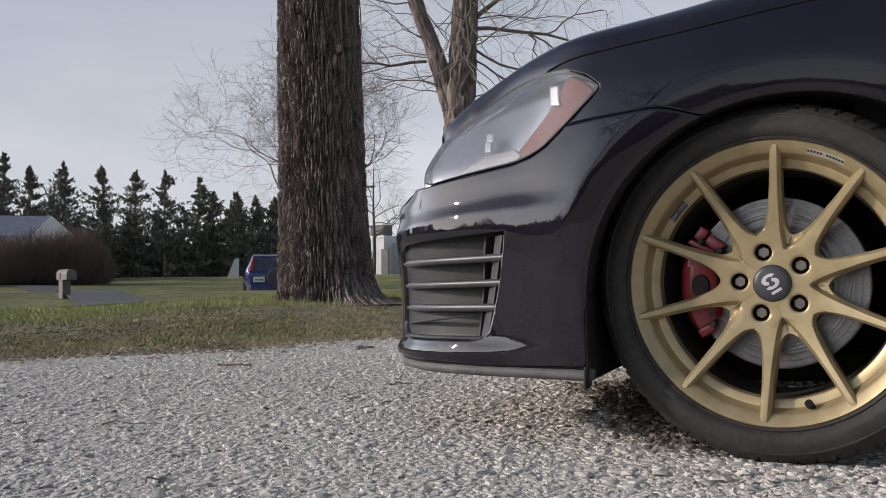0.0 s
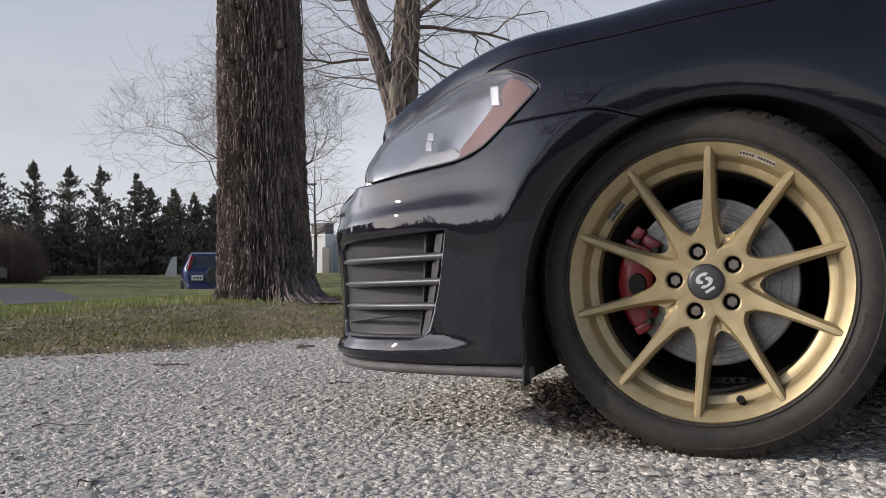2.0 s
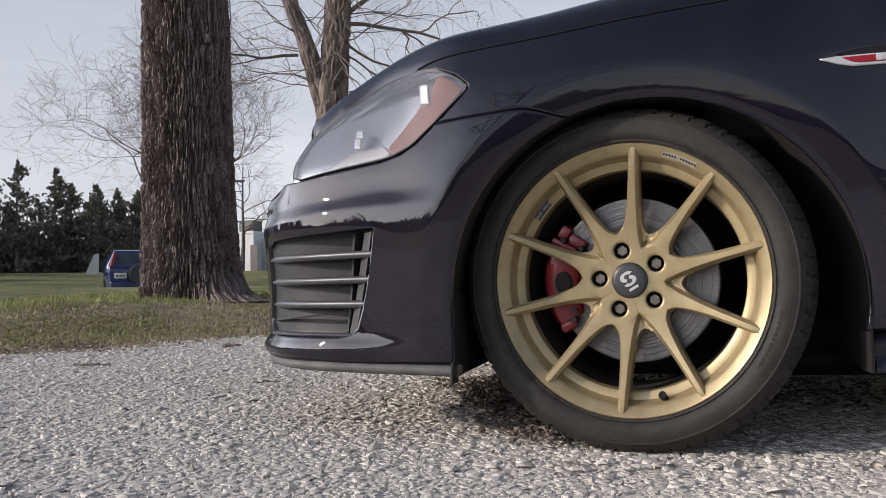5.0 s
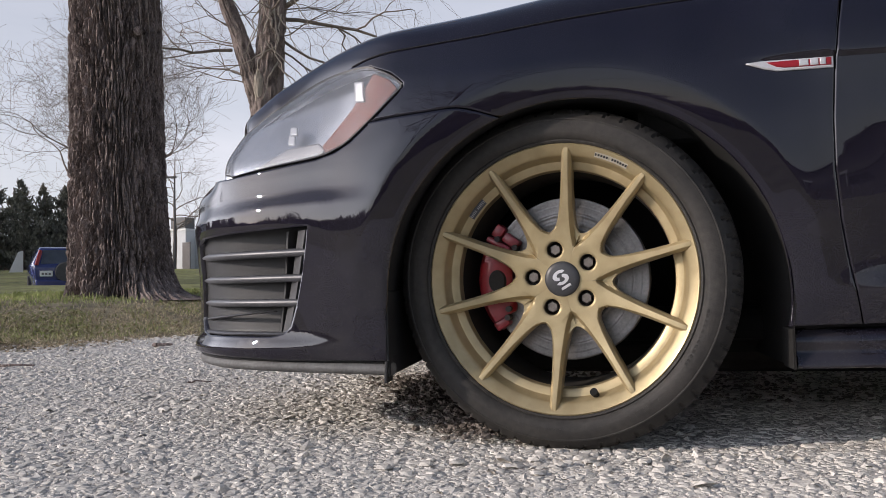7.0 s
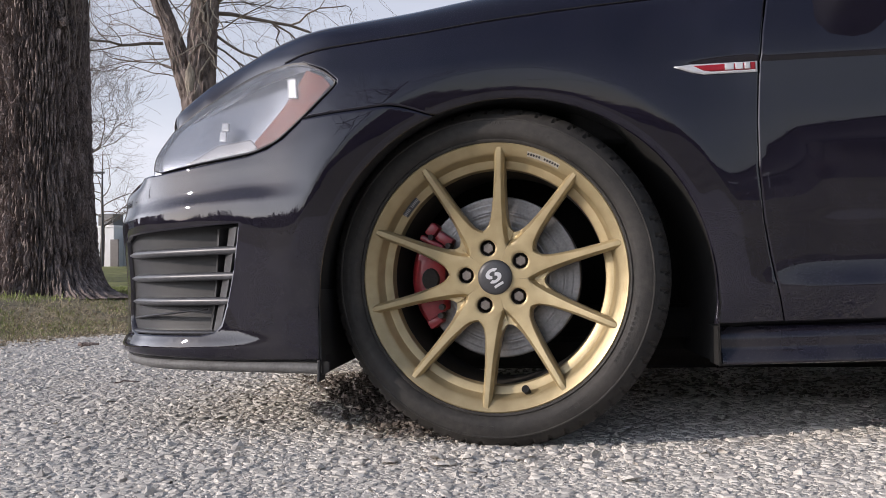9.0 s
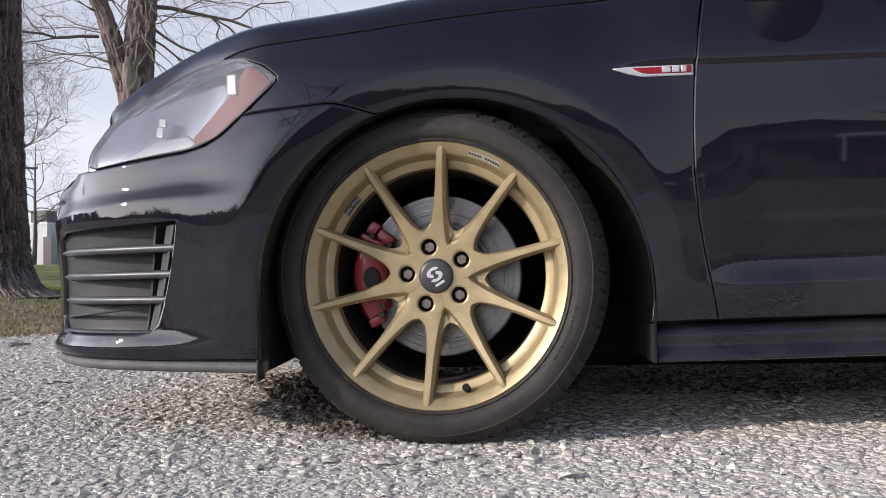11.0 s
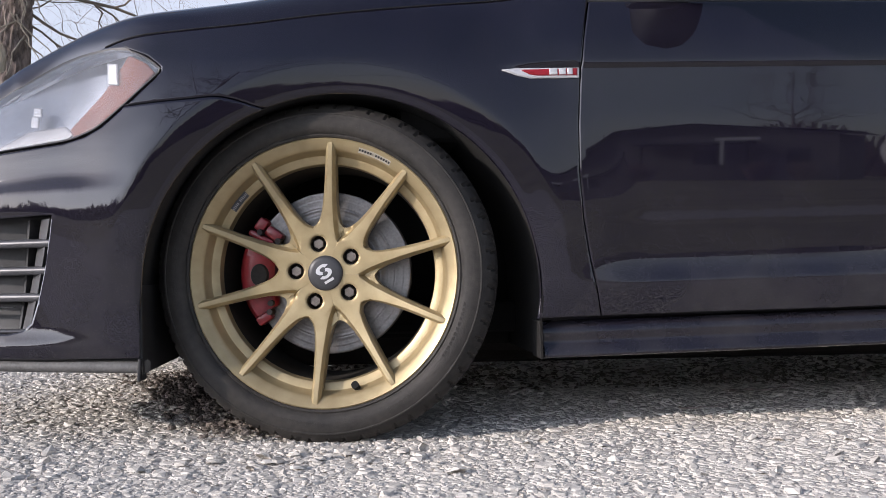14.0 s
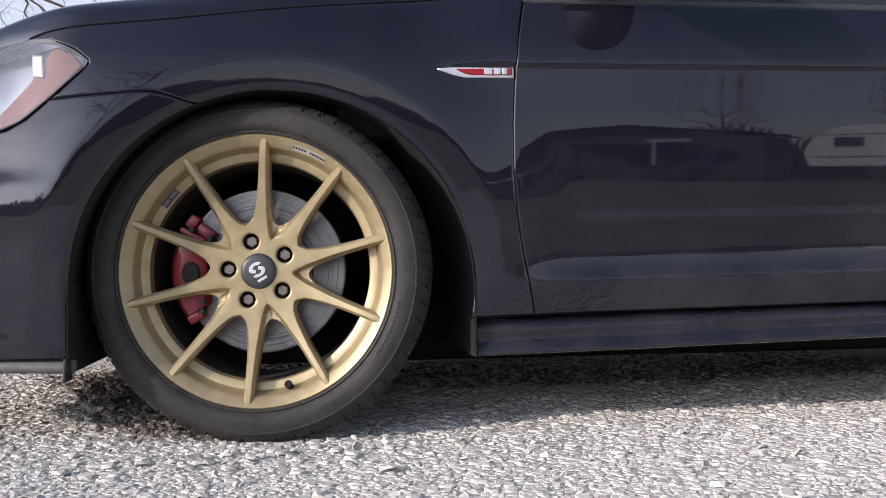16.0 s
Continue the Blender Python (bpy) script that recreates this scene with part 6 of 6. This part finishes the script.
def far_house():
    x0, y0, _ = spot(-45.9, 57)
    z = float(height(x0, y0)) - 0.6
    h = thing("far_house", "low white house with a blue-grey shingle roof", "house", (x0, y0, z), rot=(0, 0, 47))
    bm = bmesh.new()
    box(bm, (-8.2, 2, 1.5), (14, 8, 3.2))
    part("wall", bm, SIDING, h, "white siding")
    bm = bmesh.new()
    for y, s in ((-2.6, 1), (6.6, -1)):
        vs = [bm.verts.new(p) for p in ((-15.6, y, 2.95), (-0.6, y, 2.95), (-3.6, 2, 4.9), (-15.6, 2, 4.9))]
        bm.faces.new(vs if s > 0 else vs[::-1])
    bm.faces.new([bm.verts.new(p) for p in ((-0.6, -2.6, 2.95), (-0.6, 6.6, 2.95), (-3.6, 2, 4.9))])
    bmesh.ops.solidify(bm, geom=bm.faces[:], thickness=0.15)
    part("roof", bm, ROOF, h, "blue-grey shingle roof")
    bm = bmesh.new()
    box(bm, (0.6, -1.8, 1.45), (3.4, 3.0, 2.9))
    part("porch_wall", bm, SIDING, h)
    bm = bmesh.new()
    bm.faces.new([bm.verts.new(p) for p in ((-3.4, -3.5, 2.85), (0.0, -3.5, 2.85), (1.1, -1.0, 4.15), (-3.0, -1.0, 4.15))])
    bm.faces.new([bm.verts.new(p) for p in ((1.1, -1.0, 4.15), (2.5, -1.0, 2.85), (2.5, 1.5, 2.85), (1.1, 1.5, 4.15))])
    bmesh.ops.solidify(bm, geom=bm.faces[:], thickness=0.14)
    part("porch_roof", bm, ROOF, h)
    bm = bmesh.new()
    bm.faces.new([bm.verts.new(p) for p in ((0.0, -3.3, 2.8), (2.4, -3.3, 2.8), (1.1, -3.0, 4.05))])
    bmesh.ops.solidify(bm, geom=bm.faces[:], thickness=0.1)
    part("gable", bm, SIDING, h, "white gable end")
    for x in (-5.2, -9.0):
        bm = bmesh.new()
        box(bm, (x, -2.02, 1.7), (1.4, 0.08, 1.2))
        wd = part("window", bm, WHITE, h)
        bm = bmesh.new()
        box(bm, (x, -2.07, 1.7), (1.2, 0.04, 1.0))
        part("pane", bm, WINDOW, wd)
    bm = bmesh.new()
    bmesh.ops.create_cone(bm, cap_ends=True, segments=20, radius1=0.42, radius2=0.05, depth=0.15, matrix=pose(-4.6, 0.6, 5.3, 70, 0, 40))
    tube(bm, [(-4.6, 0.8, 4.2), (-4.6, 0.7, 5.3)], [0.03, 0.03], 6)
    part("dish", bm, WHITE, h, "pale satellite dish")


far_house()


def mailbox():
    x0, y0, _ = spot(-43.85, 24.0)
    z = float(height(x0, y0))
    m = thing("mailbox", "tan plastic mailbox on a thick post beside the road", "mailbox", (x0, y0, z - 0.34), rot=(0, 0, -20))
    bm = bmesh.new()
    box(bm, (0, 0, 0.42), (0.215, 0.215, 0.86), bevel=0.02)
    box(bm, (0, 0, 0.05), (0.24, 0.24, 0.12), bevel=0.02)
    part("post", bm, MAILBOX, m)
    bm = bmesh.new()
    pts = [(-0.13, 0.80), (0.13, 0.80), (0.13, 0.94)] + [(0.13 * math.cos(radians(a)), 0.94 + 0.12 * math.sin(radians(a))) for a in range(15, 180, 15)] + [(-0.13, 0.94)]
    a = [bm.verts.new((-0.16, x, z2)) for x, z2 in pts]
    b = [bm.verts.new((0.36, x, z2)) for x, z2 in pts]
    for i in range(len(pts)):
        j = (i + 1) % len(pts)
        bm.faces.new((a[i], a[j], b[j], b[i]))
    bm.faces.new(a[::-1])
    bm.faces.new(b)
    part("box", bm, MAILBOX, m, smooth=40)
    bm = bmesh.new()
    box(bm, (0.368, 0, 0.92), (0.012, 0.22, 0.20), bevel=0.006)
    part("flap", bm, MAILBOX, m, "closed flap")
    bm = bmesh.new()
    box(bm, (0.05, -0.14, 0.90), (0.02, 0.012, 0.16), bevel=0.003)
    part("flag", bm, GAP, m)


mailbox()


def far_road():
    pts = [spot(-47.5, 45), spot(-45.4, 40), spot(-43.9, 34), spot(-42.5, 27), spot(-41.2, 20), spot(-40.2, 14)]
    bm = bmesh.new()
    rows = []
    for i, p in enumerate(pts):
        q0, q1 = Vector(pts[max(i - 1, 0)]), Vector(pts[min(i + 1, len(pts) - 1)])
        d = (q1 - q0).normalized()
        s = Vector((-d.y, d.x, 0)) * 0.75
        rows.append([bm.verts.new((p[0] + s.x * k, p[1] + s.y * k, float(height(p[0] + s.x * k, p[1] + s.y * k)) + 0.05)) for k in np.linspace(-1, 1, 7)])
    for a, b in zip(rows, rows[1:]):
        for k in range(6):
            bm.faces.new((a[k], b[k], b[k + 1], a[k + 1]))
    tagged(solid("road", bm, ASPHALT), "narrow grey asphalt drive curving across the lawn", "road", kind="structure")


far_road()


def blue_suv():
    x0, y0, _ = spot(-31.85, 34.6)
    z = float(height(x0, y0)) - 0.03
    c = thing("blue_suv", "dark blue compact sport utility car seen from behind", "car", (x0, y0, z), rot=(0, 0, 38))
    bm = bmesh.new()
    prof = [(0.02, 0.18, 0.80), (0.0, 0.95, 0.86), (0.10, 1.10, 0.84), (0.36, 1.62, 0.66), (0.6, 1.68, 0.64), (2.3, 1.66, 0.64), (3.0, 1.10, 0.80), (4.0, 0.98, 0.80), (4.2, 0.7, 0.78), (4.2, 0.18, 0.76)]
    left = [bm.verts.new((-w, y, zz)) for y, zz, w in prof]
    right = [bm.verts.new((w, y, zz)) for y, zz, w in prof]
    for i in range(len(prof)):
        j = (i + 1) % len(prof)
        bm.faces.new((left[i], left[j], right[j], right[i]))
    bm.faces.new(left[::-1])
    bm.faces.new(right)
    bmesh.ops.recalc_face_normals(bm, faces=bm.faces)
    bmesh.ops.bevel(bm, geom=bm.edges[:], offset=0.05, segments=3, affect="EDGES", profile=0.5)
    part("body", bm, BLUE, c, smooth=40)
    bm = bmesh.new()
    vs = [bm.verts.new(p) for p in ((-0.64, 0.075, 1.06), (0.64, 0.075, 1.06), (0.54, 0.325, 1.56), (-0.54, 0.325, 1.56))]
    bm.faces.new(vs)
    bmesh.ops.solidify(bm, geom=bm.faces[:], thickness=0.03)
    part("rear_window", bm, SUV_GLASS, c)
    for s in (-1, 1):
        bm = bmesh.new()
        box(bm, (s * 0.700, 0.175, 1.28), (0.13, 0.12, 0.62), pose(0, 0, 0, -27, s * -17, 0), 0.04)
        part("tail_light", bm, TAIL_RED, c)
        for y in (0.75, 3.35):
            bm = bmesh.new()
            bmesh.ops.create_cone(bm, cap_ends=True, segments=28, radius1=0.34, radius2=0.34, depth=0.22, matrix=pose(s * 0.70, y, 0.34, 0, 90))
            tyre = part("tyre", bm, TYRE, c)
    bm = bmesh.new()
    box(bm, (0, -0.06, 0.38), (1.66, 0.20, 0.26), bevel=0.07)
    part("bumper", bm, BLUE, c)
    bm = bmesh.new()
    box(bm, (-0.47, -0.03, 0.72), (0.42, 0.02, 0.20), bevel=0.01)
    pl = part("number_plate", bm, WHITE, c)
    bm = bmesh.new()
    for k in range(3):
        box(bm, (-0.58 + 0.11 * k, -0.045, 0.71), (0.075, 0.006, 0.07))
    part("bars", bm, DARK_SIDING, pl)
    bm = bmesh.new()
    bmesh.ops.create_cone(bm, cap_ends=True, segments=32, radius1=0.35, radius2=0.33, depth=0.18, matrix=pose(0.16, -0.09, 0.78, 90))
    part("spare_wheel_cover", bm, GREY_PLASTIC, c, "dark spare wheel cover")


blue_suv()


def white_building():
    x0, y0, _ = spot(-24.6, 72.0)
    z = float(height(x0, y0))
    b = thing("white_building", "plain white flat-roofed building", "building", (x0, y0, z), rot=(0, 0, -16))
    bm = bmesh.new()
    box(bm, (0.4, 0, 1.55), (2.8, 5, 3.1))
    box(bm, (3.4, 1.0, 1.35), (3.6, 5, 2.7))
    part("wall", bm, SIDING, b)
    bm = bmesh.new()
    box(bm, (0.4, 0, 3.16), (3.0, 5.2, 0.14))
    part("roof_edge", bm, WHITE, b)
    bm = bmesh.new()
    box(bm, (1.9, -2.53, 1.2), (0.7, 0.08, 2.0))
    part("door", bm, DARK_SIDING, b)
    bm = bmesh.new()
    box(bm, (-0.2, -0.5, 3.72), (1.4, 1.1, 1.0), bevel=0.03)
    box(bm, (-0.2, -1.07, 3.72), (1.1, 0.06, 0.45), bevel=0.02)
    part("air_conditioner", bm, LIP_PLASTIC, b, "grey roof air conditioner")
    px, py, _ = spot(-25.45, 60)
    p = thing("street_lamp", "tall thin grey lamp post", "lamp post", (px, py, float(height(px, py))))
    bm = bmesh.new()
    tube(bm, [(0, 0, -0.2), (0, 0, 6.0)], [0.07, 0.05], 8)
    part("pole", bm, GREY_PLASTIC, p)
    bm = bmesh.new()
    box(bm, (-0.25, 0, 6.0), (0.75, 0.25, 0.12), bevel=0.03)
    part("lamp_head", bm, GREY_PLASTIC, p)
    fx, fy, _ = spot(-34.2, 52)
    f = thing("lawn_sign", "pale upright board standing on the lawn", "sign", (fx, fy, float(height(fx, fy)) - 0.05), rot=(0, 0, 34))
    bm = bmesh.new()
    vs = [bm.verts.new(p) for p in ((-0.40, 0, 0), (0.30, 0, 0), (0.30, 0, 1.18), (0.05, 0, 1.12))]
    bm.faces.new(vs)
    bmesh.ops.solidify(bm, geom=bm.faces[:], thickness=0.08)
    part("board", bm, SIDING, f)


white_building()

# ---- grass on the bank ----
def blades(name, n, e0, e1, d1, hgt, wide, material, seed, lab, az=(-52, -14), lean=0.5, patch=0.0):
    rng = np.random.default_rng(seed)
    a, d = np.radians(rng.uniform(*az, n)), 3.2 * (d1 / 3.2) ** rng.uniform(0, 1, n)
    x, y = d * np.sin(a), d * np.cos(a)
    e = edge_of(x, y)
    keep = (e > e0 + rng.normal(0, 0.12, n)) & (e < e1 + rng.normal(0, 0.35, n))
    if patch:
        keep &= np.sin(2.3 * x + 1.1 * y) * np.sin(1.7 * y - 0.8 * x) + 0.8 * np.sin(7.1 * x + 2.0 * np.sin(3 * y)) * np.sin(6.3 * y + 1.5 * np.sin(4 * x)) + rng.normal(0, 0.4, n) > patch
    x, y, d = x[keep], y[keep], d[keep]
    n = len(x)
    z = height(x, y) - 0.005
    h = hgt * rng.lognormal(0, 0.35, n)
    w = wide * (0.6 + d / 6)
    turn = rng.uniform(0, 2 * math.pi, n)
    s = np.stack([np.cos(turn), np.sin(turn), 0 * turn], 1) * w[:, None]
    bend = np.stack([rng.normal(0, lean, n), rng.normal(0, lean, n), np.ones(n)], 1) * h[:, None]
    p = np.stack([x, y, z], 1)
    tip = p + bend
    tip[:, 2] -= 0.25 * h * rng.uniform(0, 1, n)
    mid = p + bend * 0.55
    v = np.stack([p - s, p + s, mid + s * 0.8, mid - s * 0.8, tip], 1).reshape(-1, 3)
    b = 5 * np.arange(n)[:, None]
    f = np.concatenate([b + np.array([0, 1, 2]), b + np.array([0, 2, 3]), b + np.array([3, 2, 4])])
    return tagged(raw_mesh(name, v, f, material), lab, "grass", kind="stuff")


blades("dry_grass", 86000, 0.05, 4.5, 11.0, 0.021, 0.0013, DRY, 1, "short straw-coloured dead grass on the bank", lean=0.9, patch=-0.5)
blades("leaf_litter", 62000, -0.05, 1.5, 9.0, 0.009, 0.0042, LEAF_LITTER, 2, "brown leaf litter along the gravel edge", lean=2.0)
blades("short_grass", 54000, 0.25, 5.0, 12.0, 0.027, 0.0013, BLADE, 3, "short green grass on the bank", lean=0.6, patch=0.1)
blades("ground_weeds", 26000, 0.45, 1.9, 9.0, 0.013, 0.0040, BLADE, 7, "small leafy green weeds among the dead grass", az=(-52, -30), lean=1.5, patch=0.0)
blades("tall_grass", 80000, 2.3, 9.0, 17.0, 0.036, 0.0016, TALL, 4, "longer bright green grass along the bank's top", lean=0.35)


# ---- what the paint mirrors: the house, a camper and trees on the camera's side ----
def near_house():
    h = thing("long_house", "long low grey house with a shallow gable roof", "house", (18.3, -40.0, 0), rot=(0, 0, 38))
    bm = bmesh.new()
    box(bm, (0, 0, 1.4), (12.4, 8, 2.8))
    part("wall", bm, DARK_SIDING, h)
    bm = bmesh.new()
    for s in (-1, 1):
        bm.faces.new([bm.verts.new(p) for p in ((0, -4.5, 4.3), (0, 4.5, 4.3), (s * 7.0, 4.5, 2.9), (s * 7.0, -4.5, 2.9))])
    bmesh.ops.solidify(bm, geom=bm.faces[:], thickness=0.2)
    part("roof", bm, DARK_SIDING, h)
    bm = bmesh.new()
    bm.faces.new([bm.verts.new(p) for p in ((-6.2, 4.0, 2.75), (6.2, 4.0, 2.75), (0, 4.0, 4.2))])
    bmesh.ops.solidify(bm, geom=bm.faces[:], thickness=0.1)
    part("gable", bm, DARK_SIDING, h)
    for x in (-4.5, 0.5, 4.6):
        bm = bmesh.new()
        box(bm, (x, 4.03, 1.6), (1.0, 0.1, 0.8))
        w = part("window", bm, GREY_PLASTIC, h)
        bm = bmesh.new()
        box(bm, (x, 4.09, 1.6), (0.92, 0.05, 0.72))
        part("pane", bm, WINDOW, w)
    bm = bmesh.new()
    box(bm, (-1.2, -1, 4.4), (0.5, 0.5, 0.8))
    part("chimney", bm, DARK_SIDING, h)
    bm = bmesh.new()
    for x in (2.6, -2.2):
        box(bm, (x, 4.9, 1.1), (0.12, 0.12, 2.2))
    box(bm, (0.2, 4.9, 2.25), (5.2, 1.6, 0.12))
    part("porch", bm, GREY_PLASTIC, h)
    bm = bmesh.new()
    box(bm, (2.4, 5.8, 2.42), (1.9, 0.10, 0.22), bevel=0.02)
    part("awning_edge", bm, WHITE, h, "white edge of the porch awning")
    bm = bmesh.new()
    box(bm, (1.75, 5.75, 1.75), (0.16, 0.14, 1.15))
    part("awning_post", bm, WHITE, h, "white awning post")
    rng = random.Random(6)
    for x in (-3.6, -1.6, 3.4, 5.2):
        bm = bmesh.new()
        for i in range(160):
            a, k = rng.uniform(0, 6.28), rng.random()
            foot = Vector((x + 0.3 * math.cos(a) * k, 6.4 + 0.3 * math.sin(a) * k, 0))
            tube(bm, [foot, foot + Vector((0.55 * math.cos(a) * k, 0.55 * math.sin(a) * k, rng.uniform(0.6, 1.4)))], [0.035, 0.012], 3)
        part("foundation_shrub", bm, SHRUB, h, "bare dark shrub against the house")


def camper():
    c = thing("camper", "white travel trailer with thin grey stripes", "camper", (21.0, -23.5, 0), rot=(0, 0, 60))
    bm = bmesh.new()
    prof = [(-3.4, 1.0), (3.5, 1.0), (3.6, 2.8), (3.2, 3.25), (-1.9, 3.25), (-2.5, 3.0), (-3.6, 1.7)]
    a = [bm.verts.new((x, -1.15, z)) for x, z in prof]
    b = [bm.verts.new((x, 1.15, z)) for x, z in prof]
    for i in range(len(prof)):
        j = (i + 1) % len(prof)
        bm.faces.new((a[i], a[j], b[j], b[i]))
    bm.faces.new(a[::-1])
    bm.faces.new(b)
    bmesh.ops.recalc_face_normals(bm, faces=bm.faces)
    part("body", bm, WHITE, c)
    for z in (1.5, 2.4):
        bm = bmesh.new()
        box(bm, (0, 1.16, z), (6.6, 0.03, 0.07))
        part("stripe", bm, DARK_SIDING, c)
    for x in (-2.0, 1.4):
        bm = bmesh.new()
        box(bm, (x, 1.17, 2.0), (1.0, 0.05, 0.45))
        part("window", bm, WINDOW, c)
    for x in (-0.5, 0.4):
        bm = bmesh.new()
        bmesh.ops.create_cone(bm, cap_ends=True, segments=24, radius1=0.40, radius2=0.40, depth=0.22, matrix=pose(x, 1.0, 0.40, 90))
        part("tyre", bm, TYRE, c)


def woods():
    """A far belt of bare trees all round behind the camera, too thick to count."""
    rng = np.random.default_rng(12)
    n = 16000
    a = np.radians(rng.uniform(62, 333, n))
    d = rng.uniform(70, 95, n)
    clump = 1.0 + 0.28 * np.sin(7 * a) + 0.22 * np.sin(17 * a + 1) + 0.18 * np.sin(41 * a)
    base = np.stack([d * np.sin(a), d * np.cos(a), np.zeros(n)], 1)
    floor = height(base[:, 0], base[:, 1])
    h = rng.uniform(0.3, 1.0, n) * 6.2 * clump * np.where(a > 5.3, 0.45, 1.0)
    tip = base + np.stack([rng.normal(0, 0.9, n), rng.normal(0, 0.9, n), h], 1)
    base[:, 2] = np.maximum(0, h * 0.25 - 0.8) + floor
    tip[:, 2] += floor
    s = np.stack([np.cos(a), -np.sin(a), 0 * a], 1) * rng.uniform(0.05, 0.38, n)[:, None]
    v = np.stack([base - s, base + s, tip + s * 0.3, tip - s * 0.3], 1).reshape(-1, 3)
    f = np.arange(4 * n).reshape(-1, 4)
    tagged(raw_mesh("woods", v, f, SHRUB), "far belt of bare brown woods", "woods", kind="stuff")


near_house()
camper()
woods()
for k, (az, d, hh) in enumerate(((151, 46, 9.0), (139, 40, 10.0), (196, 50, 9.0), (191, 25, 16.0))):
    far_tree(az, d, hh, 40 + k, "wide bare tree behind the drive", 3, 4 if d < 30 else 3)



# ---- loose twigs on the gravel ----
def twig(x, y, turn, length, r, seed):
    rng = random.Random(seed)
    z = float(height(x, y)) + 0.012
    t = thing("twig", "small dark broken twig lying on gravel", "twig", (x, y, z), "twigs", (0, 0, turn))
    bm = bmesh.new()
    n = 6
    tube(bm, [Vector((length * (i / n - 0.5), rng.gauss(0, 0.006), rng.uniform(0, 0.006))) for i in range(n + 1)], [r * (1 - 0.5 * i / n) for i in range(n + 1)], 6)
    part("stem", bm, BARK, t, smooth=60)


for i, (x, y, tn, ln, r) in enumerate(((-2.00, 4.19, 12, 0.09, 0.011), (-1.98, 3.00, 10, 0.14, 0.006), (-1.92, 1.80, 15, 0.10, 0.0024), (-2.6, 3.3, -20, 0.10, 0.004), (-1.1, 2.6, 30, 0.07, 0.003), (-1.62, 1.62, -8, 0.08, 0.0022), (-1.75, 4.7, 5, 0.22, 0.007), (0.78, 1.86, 10, 0.11, 0.0022), (-1.34, 1.66, 20, 0.13, 0.0019), (-0.90, 1.20, 88, 0.06, 0.0017), (1.02, 2.10, 4, 0.16, 0.0028))):
    twig(x, y, tn, ln, r, i)
